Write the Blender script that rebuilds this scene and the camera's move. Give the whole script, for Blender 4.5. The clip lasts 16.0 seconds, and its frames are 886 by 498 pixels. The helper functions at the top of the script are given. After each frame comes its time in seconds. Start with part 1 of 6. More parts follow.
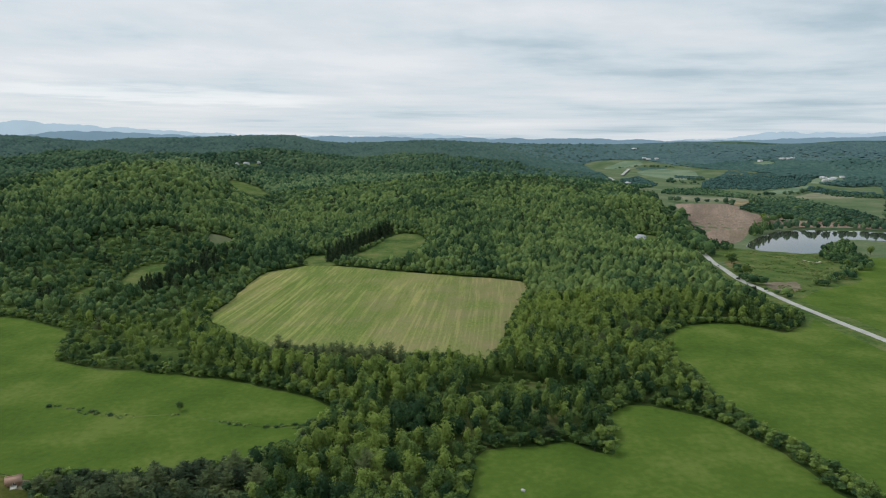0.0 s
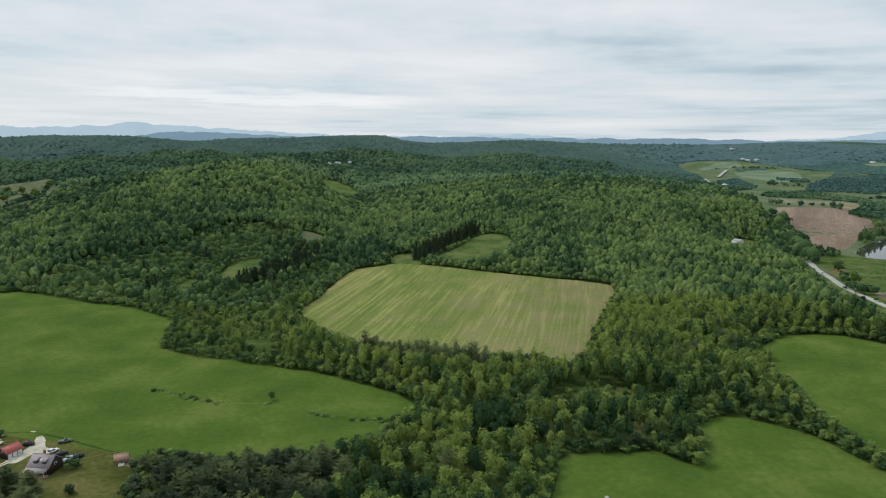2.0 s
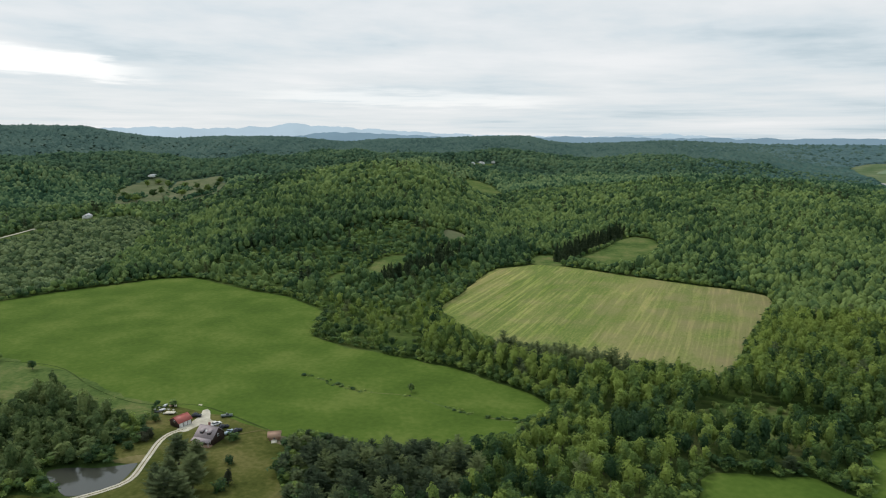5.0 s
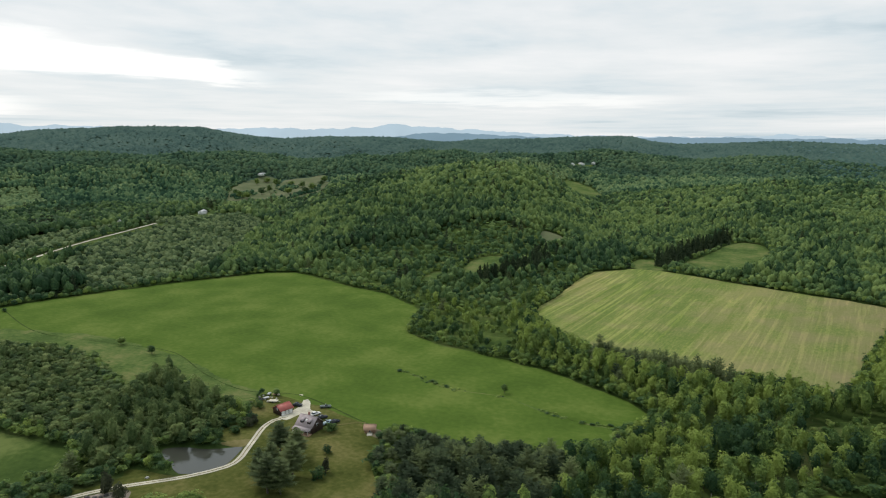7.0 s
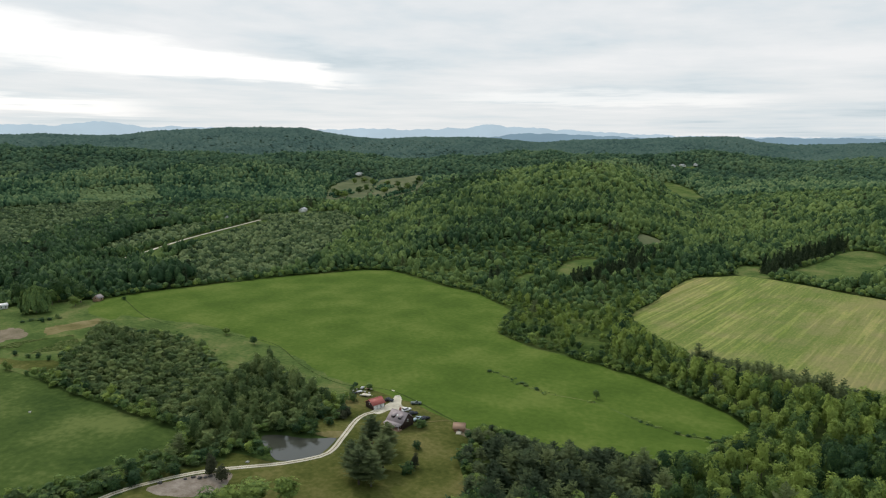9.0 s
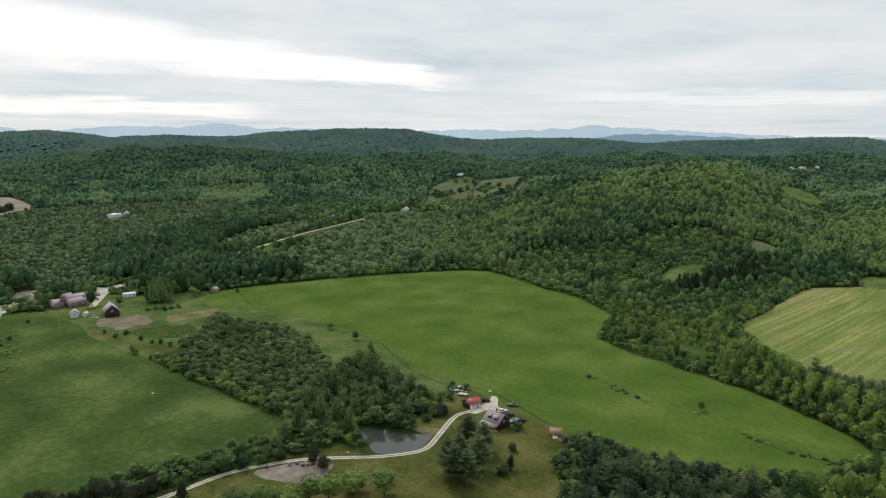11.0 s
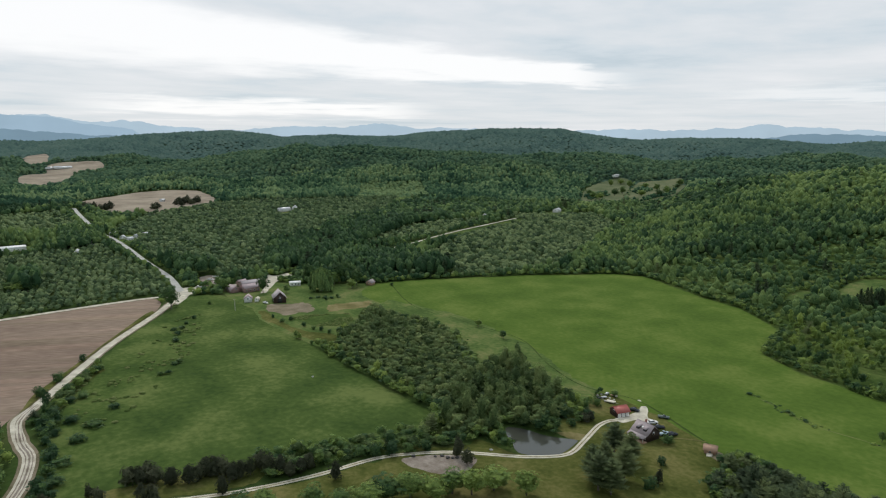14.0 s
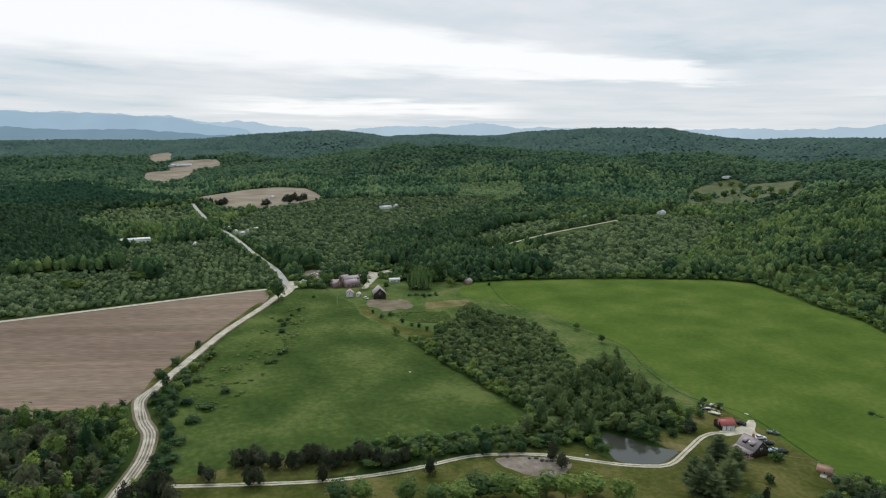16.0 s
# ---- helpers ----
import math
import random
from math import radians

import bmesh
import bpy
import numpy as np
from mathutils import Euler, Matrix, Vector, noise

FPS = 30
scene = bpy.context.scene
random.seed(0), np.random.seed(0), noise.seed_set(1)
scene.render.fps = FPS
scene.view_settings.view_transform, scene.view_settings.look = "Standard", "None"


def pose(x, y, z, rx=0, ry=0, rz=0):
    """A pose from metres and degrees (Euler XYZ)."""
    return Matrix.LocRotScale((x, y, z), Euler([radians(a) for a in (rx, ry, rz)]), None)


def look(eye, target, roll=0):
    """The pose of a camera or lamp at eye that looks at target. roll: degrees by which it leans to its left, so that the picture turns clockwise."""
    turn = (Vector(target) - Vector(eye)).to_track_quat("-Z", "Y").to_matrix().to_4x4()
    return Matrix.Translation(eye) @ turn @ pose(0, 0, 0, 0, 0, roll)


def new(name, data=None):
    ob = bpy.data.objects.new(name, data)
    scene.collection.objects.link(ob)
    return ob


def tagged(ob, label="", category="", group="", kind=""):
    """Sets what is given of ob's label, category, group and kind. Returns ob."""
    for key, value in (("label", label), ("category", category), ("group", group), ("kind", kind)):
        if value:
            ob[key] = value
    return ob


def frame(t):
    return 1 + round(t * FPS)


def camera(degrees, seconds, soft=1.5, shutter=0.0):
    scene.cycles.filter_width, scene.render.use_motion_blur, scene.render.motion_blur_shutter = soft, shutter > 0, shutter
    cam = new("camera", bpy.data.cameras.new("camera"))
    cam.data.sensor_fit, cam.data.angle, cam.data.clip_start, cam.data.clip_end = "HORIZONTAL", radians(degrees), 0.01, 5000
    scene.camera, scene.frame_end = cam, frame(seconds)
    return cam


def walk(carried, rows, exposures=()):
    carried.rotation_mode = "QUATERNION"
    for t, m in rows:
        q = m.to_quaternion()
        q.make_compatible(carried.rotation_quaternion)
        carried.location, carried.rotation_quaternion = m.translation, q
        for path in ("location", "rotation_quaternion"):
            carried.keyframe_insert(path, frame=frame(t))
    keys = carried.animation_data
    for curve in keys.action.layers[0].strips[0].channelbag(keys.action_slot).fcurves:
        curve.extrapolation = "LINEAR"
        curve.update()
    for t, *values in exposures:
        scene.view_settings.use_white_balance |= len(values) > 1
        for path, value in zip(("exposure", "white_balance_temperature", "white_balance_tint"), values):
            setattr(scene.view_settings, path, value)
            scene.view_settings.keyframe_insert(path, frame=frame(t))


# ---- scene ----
cam = camera(65.45, 16.0, soft=1.1)
EYE = 120.0
# seconds, yaw, pitch, roll, drift of the eye
ROWS_A = [
    (0, 0, -8.99, -0.04, 0.00, -0.00, 0.00), (0.5, 2.18, -8.98, -0.02, -0.01, -0.14, 0.00), (1, 3.61, -8.98, -0.02, -0.02, -0.28, 0.00),
    (1.5, 5.09, -8.97, -0.05, -0.02, -0.42, 0.01), (2, 7.22, -8.97, -0.06, -0.03, -0.56, 0.01), (2.5, 9.34, -8.96, -0.07, -0.03, -0.70, 0.02),
    (3, 11.37, -8.95, -0.09, -0.04, -0.85, 0.03), (3.5, 13.38, -8.93, -0.07, -0.04, -0.99, 0.04), (4, 15.15, -8.94, -0.07, -0.04, -1.14, 0.06),
    (6.5, 25.14, -8.91, 0, 0.01, -1.89, 0.15), (7, 27.07, -8.9, 0, 0.03, -2.04, 0.17), (7.5, 28.96, -8.88, 0.02, 0.05, -2.19, 0.20),
]
ROWS_B = [
    (8, 30.83, -8.88, 0.03, 0.07, -2.35, 0.23), (8.5, 32.75, -8.87, 0.04, 0.11, -2.51, 0.25), (9, 34.83, -8.86, 0.05, 0.14, -2.66, 0.28),
    (11.5, 45.3, -8.81, 0.09, 0.38, -3.47, 0.46), (12, 47.42, -8.83, 0.12, 0.45, -3.64, 0.51), (12.5, 49.43, -8.82, 0.12, 0.52, -3.80, 0.55),
    (13, 51.5, -8.83, 0.18, 0.60, -3.97, 0.59), (13.5, 53.55, -8.84, 0.22, 0.68, -4.14, 0.64), (14, 55.72, -8.85, 0.24, 0.77, -4.31, 0.69),
    (14.5, 57.78, -8.86, 0.23, 0.87, -4.48, 0.74), (15, 59.76, -8.87, 0.27, 0.97, -4.65, 0.79), (15.5, 61.8, -8.88, 0.28, 1.08, -4.83, 0.84),
    (16, 63.93, -8.92, 0.3, 1.20, -5.00, 0.90),
]
walk(cam, [(t, pose(x, y, EYE + z, 90 + pitch, 0, yaw) @ pose(0, 0, 0, 0, 0, roll)) for t, yaw, pitch, roll, x, y, z in ROWS_A + ROWS_B], [(0, 0.03, 6430, 10), (3, 0.07, 6500, 10), (5, 0.13, 6600, 10), (7, 0.19, 6700, 10), (9, 0.14, 6700, 11), (12, 0.06, 6650, 11), (16, 0.03, 6450, 11)])

rng = np.random.default_rng(7)
TAU = 2 * math.pi


# ---------------------------------------------------------------- world and sun
SUN_AZ, SUN_EL = 68.0, 46.0


def build_world():
    world = bpy.data.worlds.new("world")
    scene.world = world
    world.use_nodes = True
    n, l = world.node_tree.nodes, world.node_tree.links
    n.clear()
    out, bg = n.new("ShaderNodeOutputWorld"), n.new("ShaderNodeBackground")
    sky = n.new("ShaderNodeTexSky")
    sky.sky_type, sky.sun_disc = "NISHITA", False
    sky.sun_elevation, sky.sun_rotation = radians(SUN_EL), radians(-SUN_AZ)
    coord, sep = n.new("ShaderNodeTexCoord"), n.new("ShaderNodeSeparateXYZ")
    l.new(coord.outputs["Generated"], sep.inputs[0])

    def calc(op, a, b=None, c=None):
        m = n.new("ShaderNodeMath")
        m.operation = op
        for i, v in enumerate((a, b, c)):
            if v is None:
                continue
            if isinstance(v, (int, float)):
                m.inputs[i].default_value = v
            else:
                l.new(v, m.inputs[i])
        return m.outputs[0]

    def ramp_of(fac, *stops):
        node = n.new("ShaderNodeValToRGB")
        e = node.color_ramp.elements
        e[0].position, e[0].color = stops[0][0], (*stops[0][1], 1)
        e[1].position, e[1].color = stops[-1][0], (*stops[-1][1], 1)
        for p, c in stops[1:-1]:
            e.new(p).color = (*c, 1)
        l.new(fac, node.inputs[0])
        return node.outputs[0]

    def band(x, lo, hi):
        """0 below lo, 1 above hi, smooth between."""
        m = n.new("ShaderNodeMapRange")
        m.interpolation_type = "SMOOTHSTEP"
        m.inputs[1].default_value, m.inputs[2].default_value = lo, hi
        l.new(x, m.inputs[0])
        return m.outputs[0]

    az = calc("MULTIPLY", calc("ARCTAN2", calc("MULTIPLY", sep.outputs[0], -1.0), sep.outputs[1]), 180 / math.pi)
    up = calc("MAXIMUM", sep.outputs[2], 0.0)
    el = calc("MULTIPLY", calc("ARCSINE", up), 180 / math.pi)
    far = calc("DIVIDE", 1.0, calc("ADD", up, 0.10))

    def streaks(length, thick, seed, detail):
        """Noise on a level cloud sheet: long thin streaks low down, broad ones higher up."""
        comb = n.new("ShaderNodeCombineXYZ")
        l.new(calc("DIVIDE", az, length), comb.inputs[0])
        l.new(calc("MULTIPLY_ADD", far, thick, calc("MULTIPLY", az, 0.012)), comb.inputs[1])
        comb.inputs[2].default_value = seed
        t = n.new("ShaderNodeTexNoise")
        t.inputs["Scale"].default_value, t.inputs["Detail"].default_value, t.inputs["Roughness"].default_value = 1.0, detail, 0.55
        l.new(comb.outputs[0], t.inputs["Vector"])
        return t.outputs["Fac"]

    long, thin = streaks(17, 0.9, 2.0, 5), streaks(7, 2.6, 7.0, 6)
    tone = calc("ADD", calc("MULTIPLY", long, 0.78), calc("MULTIPLY", thin, 0.22))
    # the sheet is thickest and bluest low in the east
    tone = calc("SUBTRACT", tone, calc("MULTIPLY", calc("SUBTRACT", 1.0, band(az, -32.0, 14.0)), 0.10))
    cloud = ramp_of(tone, (0.28, (0.43, 0.54, 0.61)), (0.42, (0.62, 0.695, 0.745)), (0.50, (0.69, 0.74, 0.775)), (0.66, (0.79, 0.815, 0.84)))
    # a thin bright gap in the west, and smaller ones low down
    wave = calc("MULTIPLY", calc("SUBTRACT", thin, 0.5), 2.6)

    def gap(a0, a1, e0, slope, w0, grow, soft):
        mid = calc("MULTIPLY_ADD", calc("SUBTRACT", az, a0), slope, e0)
        wide = calc("MAXIMUM", calc("MULTIPLY_ADD", calc("SUBTRACT", az, a0), grow, w0), 0.05)
        off = calc("ABSOLUTE", calc("SUBTRACT", calc("ADD", el, wave), mid))
        m = n.new("ShaderNodeMapRange")
        m.interpolation_type = "SMOOTHSTEP"
        l.new(calc("DIVIDE", off, wide), m.inputs[0])
        m.inputs[1].default_value, m.inputs[2].default_value, m.inputs[3].default_value, m.inputs[4].default_value = 1 + soft, 1 - soft, 0.0, 1.0
        return calc("MULTIPLY", m.outputs[0], calc("MULTIPLY", band(az, a0 - 3.0, a0 + 4.0), calc("SUBTRACT", 1.0, band(az, a1 - 4.0, a1 + 4.0))))

    light = calc("MAXIMUM", gap(42, 125, 5.0, 0.085, 0.5, 0.05, 0.45), gap(10, 33, 3.0, 0.03, 0.45, 0.0, 0.8))
    light = calc("MAXIMUM", light, gap(58, 82, 2.6, 0.0, 0.5, 0.0, 0.9))
    light = calc("MULTIPLY", light, calc("MULTIPLY_ADD", band(az, 34.0, 44.0), 0.45, 0.55))
    lit = n.new("ShaderNodeMixRGB")
    l.new(light, lit.inputs[0]), l.new(cloud, lit.inputs[1])
    lit.inputs[2].default_value = (0.955, 0.97, 0.975, 1)
    scaled = n.new("ShaderNodeMixRGB")
    scaled.blend_type, scaled.inputs[0].default_value = "MULTIPLY", 1.0
    l.new(sky.outputs[0], scaled.inputs[1])
    scaled.inputs[2].default_value = (0.1, 0.1, 0.1, 1)
    cover = n.new("ShaderNodeMixRGB")
    cover.inputs[0].default_value = 0.95
    l.new(scaled.outputs[0], cover.inputs[1]), l.new(lit.outputs[0], cover.inputs[2])
    l.new(cover.outputs[0], bg.inputs[0])
    bg.inputs[1].default_value = 1.0
    l.new(bg.outputs[0], out.inputs[0])


build_world()
sun = new("sun", bpy.data.lights.new("sun", "SUN"))
sun.data.energy, sun.data.angle, sun.data.color = 1.4, radians(12), (1.0, 0.97, 0.92)
sun.matrix_world = look((0, 0, 300), (math.sin(radians(SUN_AZ)) * 100, -math.cos(radians(SUN_AZ)) * 100, 300 - 100 * math.tan(radians(SUN_EL))))


# ---------------------------------------------------------------- materials
def material(name, stops, scale=0.2, fine=3.0, rough=0.9, bump=0.3, depth=0.2, attr="", leaf=False, stretch=(1, 1, 1), turn=0.0, metal=0.0, spec=0.3, grain=0.35, holes=0.0):
    """Two scales of noise through a colour ramp, with relief; a leaf lets some light through."""
    m = bpy.data.materials.new(name)
    m.use_nodes = True
    n, l = m.node_tree.nodes, m.node_tree.links
    b = n["Principled BSDF"]
    b.inputs["Roughness"].default_value, b.inputs["Metallic"].default_value = rough, metal
    b.inputs["Specular IOR Level"].default_value = spec
    co = n.new("ShaderNodeNewGeometry") if leaf else n.new("ShaderNodeTexCoord")
    where = co.outputs["Position" if leaf else "Object"]
    mp = n.new("ShaderNodeMapping")
    mp.inputs["Scale"].default_value = stretch
    aim = n.new("ShaderNodeMapping")
    aim.inputs["Rotation"].default_value = (0, 0, radians(turn))
    l.new(where, aim.inputs[0]), l.new(aim.outputs[0], mp.inputs[0])
    a, c = n.new("ShaderNodeTexNoise"), n.new("ShaderNodeTexNoise")
    a.inputs["Scale"].default_value, a.inputs["Detail"].default_value = scale, 5
    c.inputs["Scale"].default_value, c.inputs["Detail"].default_value = fine, 4
    l.new(mp.outputs[0], a.inputs["Vector"]), l.new(mp.outputs[0], c.inputs["Vector"])
    add = n.new("ShaderNodeMath")
    add.operation = "MULTIPLY_ADD"
    add.inputs[1].default_value = grain
    l.new(c.outputs["Fac"], add.inputs[0])
    base = a.outputs["Fac"]
    if attr or leaf:
        other = n.new("ShaderNodeAttribute") if attr else n.new("ShaderNodeNewGeometry")
        if attr:
            other.attribute_name = attr
        blend = n.new("ShaderNodeMath")
        blend.operation = "MULTIPLY_ADD"
        blend.inputs[1].default_value, blend.inputs[2].default_value = 0.3, -0.09 - (grain - 0.35) * 0.5 if attr else 0.0
        l.new(base, blend.inputs[0])
        plus = n.new("ShaderNodeMath")
        plus.operation = "MULTIPLY_ADD"
        plus.inputs[1].default_value = 0.75 if attr else 0.4
        l.new(other.outputs["Fac" if attr else "Random Per Island"], plus.inputs[0])
        l.new(blend.outputs[0], plus.inputs[2])
        base = plus.outputs[0]
        if attr:
            geo, each = n.new("ShaderNodeNewGeometry"), n.new("ShaderNodeMath")
            each.operation = "MULTIPLY_ADD"
            each.inputs[1].default_value = 0.22
            l.new(geo.outputs["Random Per Island"], each.inputs[0]), l.new(base, each.inputs[2])
            base = each.outputs[0]
    l.new(base, add.inputs[2])
    ramp = n.new("ShaderNodeValToRGB")
    e = ramp.color_ramp.elements
    e[0].position, e[0].color = stops[0][0], (*stops[0][1], 1)
    e[1].position, e[1].color = stops[-1][0], (*stops[-1][1], 1)
    for p, col in stops[1:-1]:
        e.new(p).color = (*col, 1)
    l.new(add.outputs[0], ramp.inputs[0])
    l.new(ramp.outputs[0], b.inputs["Base Color"])
    if bump:
        bp = n.new("ShaderNodeBump")
        bp.inputs["Strength"].default_value, bp.inputs["Distance"].default_value = bump, depth
        l.new(c.outputs["Fac"], bp.inputs["Height"])
        l.new(bp.outputs[0], b.inputs["Normal"])
    if leaf:
        tr, mx = n.new("ShaderNodeBsdfTranslucent"), n.new("ShaderNodeMixShader")
        l.new(ramp.outputs[0], tr.inputs[0])
        mx.inputs[0].default_value = 0.26
        l.new(b.outputs[0], mx.inputs[1]), l.new(tr.outputs[0], mx.inputs[2])
        last = mx.outputs[0]
        if holes:
            t, cut, see, through_mix = n.new("ShaderNodeTexNoise"), n.new("ShaderNodeMath"), n.new("ShaderNodeBsdfTransparent"), n.new("ShaderNodeMixShader")
            t.inputs["Scale"].default_value, t.inputs["Detail"].default_value = 2.3, 2
            l.new(where, t.inputs["Vector"])
            cut.operation, cut.inputs[1].default_value = "LESS_THAN", holes
            l.new(t.outputs["Fac"], cut.inputs[0]), l.new(cut.outputs[0], through_mix.inputs[0])
            l.new(last, through_mix.inputs[1]), l.new(see.outputs[0], through_mix.inputs[2])
            last = through_mix.outputs[0]
        l.new(last, n["Material Output"].inputs[0])
    return m


def striped(name, stops, turn, step, tracks, stretch=(1, 1, 1), drier=None, strong=None):
    """Mown grass: swaths of two cuts along one direction, with scatter and dry patches."""
    m = material(name, stops, 0.016, 0.7, 0.95, 0.4, 0.2, spec=0.02, stretch=stretch, turn=turn, grain=0.6)
    n, l = m.node_tree.nodes, m.node_tree.links
    b, ramp = n["Principled BSDF"], next(x for x in n if x.type == "VALTORGB")
    co = next(x for x in n if x.type == "TEX_COORD")
    mp = n.new("ShaderNodeMapping")
    mp.inputs["Rotation"].default_value = (0, 0, radians(turn))
    l.new(co.outputs["Object"], mp.inputs[0])
    col = ramp.outputs[0]
    sp = n.new("ShaderNodeSeparateXYZ")
    l.new(mp.outputs[0], sp.inputs[0])
    if drier:
        # the hay is thinner and browner towards one side
        side, spots, amount, mx = n.new("ShaderNodeMapRange"), n.new("ShaderNodeTexNoise"), n.new("ShaderNodeMath"), n.new("ShaderNodeMixRGB")
        side.inputs[1].default_value, side.inputs[2].default_value = drier[0], drier[1]
        side.inputs[3].default_value, side.inputs[4].default_value = -0.72, -0.2
        spots.inputs["Scale"].default_value, spots.inputs["Detail"].default_value = 0.04, 6
        l.new(sp.outputs[0], side.inputs[0]), l.new(mp.outputs[0], spots.inputs["Vector"])
        amount.operation, amount.use_clamp = "MULTIPLY_ADD", True
        amount.inputs[1].default_value = 1.5
        l.new(spots.outputs["Fac"], amount.inputs[0]), l.new(side.outputs[0], amount.inputs[2])
        l.new(amount.outputs[0], mx.inputs[0]), l.new(col, mx.inputs[1])
        mx.inputs[2].default_value = (*drier[2], 1)
        col = mx.outputs[0]
    for period, edge, amount, tone, seed in ((step * 0.5, 0.50, 1.0, (1.55, 1.42, 1.4, 1), 1.0), (step * 0.8, 0.53, 0.9, (0.70, 0.82, 0.62, 1), 5.0), (step * 3.0, 0.54, 0.6, (1.25, 1.15, 1.25, 1), 9.0)):
        run, st = n.new("ShaderNodeMapping"), n.new("ShaderNodeTexNoise")
        run.inputs["Scale"].default_value, run.inputs["Location"].default_value = (1 / period, 0.005, 1), (seed * 7, seed * 3, seed)
        st.inputs["Scale"].default_value, st.inputs["Detail"].default_value = 1.0, 3
        l.new(mp.outputs[0], run.inputs[0]), l.new(run.outputs[0], st.inputs["Vector"])
        cut = n.new("ShaderNodeMapRange")
        cut.interpolation_type = "SMOOTHSTEP"
        cut.inputs[1].default_value, cut.inputs[2].default_value = edge, edge + 0.09
        l.new(st.outputs["Fac"], cut.inputs[0])
        fade = n.new("ShaderNodeTexNoise")
        fade.inputs["Scale"].default_value, fade.inputs["Detail"].default_value = 1.0, 3
        sc = n.new("ShaderNodeMapping")
        sc.inputs["Scale"].default_value, sc.inputs["Location"].default_value = (0.04, 0.006, 1), (seed, seed, 0)
        l.new(mp.outputs[0], sc.inputs[0]), l.new(sc.outputs[0], fade.inputs["Vector"])
        lim = n.new("ShaderNodeMapRange")
        lim.inputs[1].default_value, lim.inputs[2].default_value, lim.inputs[4].default_value = 0.30, 0.52, amount * tracks
        l.new(fade.outputs["Fac"], lim.inputs[0])
        f = n.new("ShaderNodeMath")
        f.operation = "MULTIPLY"
        l.new(cut.outputs[0], f.inputs[0]), l.new(lim.outputs[0], f.inputs[1])
        if strong:
            # the windrows lie thickest on one side
            lie, weigh = n.new("ShaderNodeMapRange"), n.new("ShaderNodeMath")
            lie.inputs[1].default_value, lie.inputs[2].default_value, lie.inputs[3].default_value, lie.inputs[4].default_value = strong[0], strong[1], 1.0, 0.3
            weigh.operation = "MULTIPLY"
            l.new(sp.outputs[0], lie.inputs[0]), l.new(lie.outputs[0], weigh.inputs[0]), l.new(f.outputs[0], weigh.inputs[1])
            f = weigh
        mx = n.new("ShaderNodeMixRGB")
        mx.blend_type = "MULTIPLY"
        l.new(f.outputs[0], mx.inputs[0]), l.new(col, mx.inputs[1])
        mx.inputs[2].default_value = tone
        col = mx.outputs[0]
    l.new(col, b.inputs["Base Color"])
    return m


LEAF = ((0.40, (0.031, 0.074, 0.030)), (0.64, (0.098, 0.168, 0.047)), (1.0, (0.250, 0.332, 0.074)))
M_LEAF = material("broad leaves", LEAF, 0.05, 1.8, 0.75, 0.5, 0.4, "tint", True, spec=0.15, holes=0.46, grain=0.55)
M_WOOD = material("broad leaves farther off", ((0.42, (0.032, 0.075, 0.032)), (0.66, (0.088, 0.158, 0.058)), (1.0, (0.206, 0.290, 0.090))), 0.05, 0.9, 0.75, 1.0, 0.8, "tint", True, spec=0.1, grain=0.7)
# Five woods colours with distance haze painted in, bluer and paler with range.
M_FAR = material("hazed far broad leaves", ((0.42, (0.034, 0.080, 0.046)), (0.66, (0.096, 0.174, 0.086)), (1.0, (0.215, 0.295, 0.132))), 0.02, 0.35, 1.0, 0.5, 0.6, "tint", True, spec=0.03, grain=0.5)
M_DIST = material("hazed distant woods", ((0.42, (0.042, 0.088, 0.058)), (0.66, (0.080, 0.146, 0.084)), (1.0, (0.150, 0.222, 0.110))), 0.01, 0.2, 1.0, 0.4, 0.6, "tint", True, spec=0.03, grain=0.5)
M_LAST = material("hazed farthest woods", ((0.42, (0.058, 0.108, 0.096)), (0.66, (0.088, 0.152, 0.130)), (1.0, (0.125, 0.190, 0.155))), 0.01, 0.2, 1.0, 0.4, 0.6, "tint", True, spec=0.03, grain=0.5)
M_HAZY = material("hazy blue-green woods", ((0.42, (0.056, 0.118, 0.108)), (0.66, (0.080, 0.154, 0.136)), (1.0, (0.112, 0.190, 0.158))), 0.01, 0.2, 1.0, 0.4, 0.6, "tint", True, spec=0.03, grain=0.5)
M_FAINT = material("haze-blue woods", ((0.42, (0.086, 0.158, 0.162)), (0.66, (0.110, 0.188, 0.190)), (1.0, (0.138, 0.218, 0.210))), 0.01, 0.2, 1.0, 0.4, 0.6, "tint", True, spec=0.03, grain=0.5)
M_YEW = material("dark plum-green foliage", ((0.42, (0.040, 0.048, 0.028)), (0.66, (0.076, 0.086, 0.048)), (1.0, (0.135, 0.148, 0.080))), 0.06, 1.2, 0.8, 0.4, 0.3, "tint", True, spec=0.1, holes=0.44)
M_PINE = material("pine needles", ((0.42, (0.032, 0.054, 0.026)), (0.66, (0.062, 0.092, 0.042)), (1.0, (0.128, 0.165, 0.064))), 0.06, 1.2, 0.8, 0.4, 0.3, "tint", True, spec=0.15, holes=0.46)
M_APPLE = material("orchard leaves", ((0.3, (0.044, 0.080, 0.038)), (0.6, (0.110, 0.172, 0.074)), (0.95, (0.240, 0.308, 0.138))), 0.05, 0.9, 0.8, 0.5, 0.4, "tint", True, spec=0.15)
M_BRUSH = material("brush leaves", ((0.42, (0.056, 0.112, 0.030)), (0.66, (0.118, 0.196, 0.048)), (1.0, (0.23, 0.29, 0.080))), 0.05, 0.9, 0.8, 0.5, 0.4, "tint", True, spec=0.15)
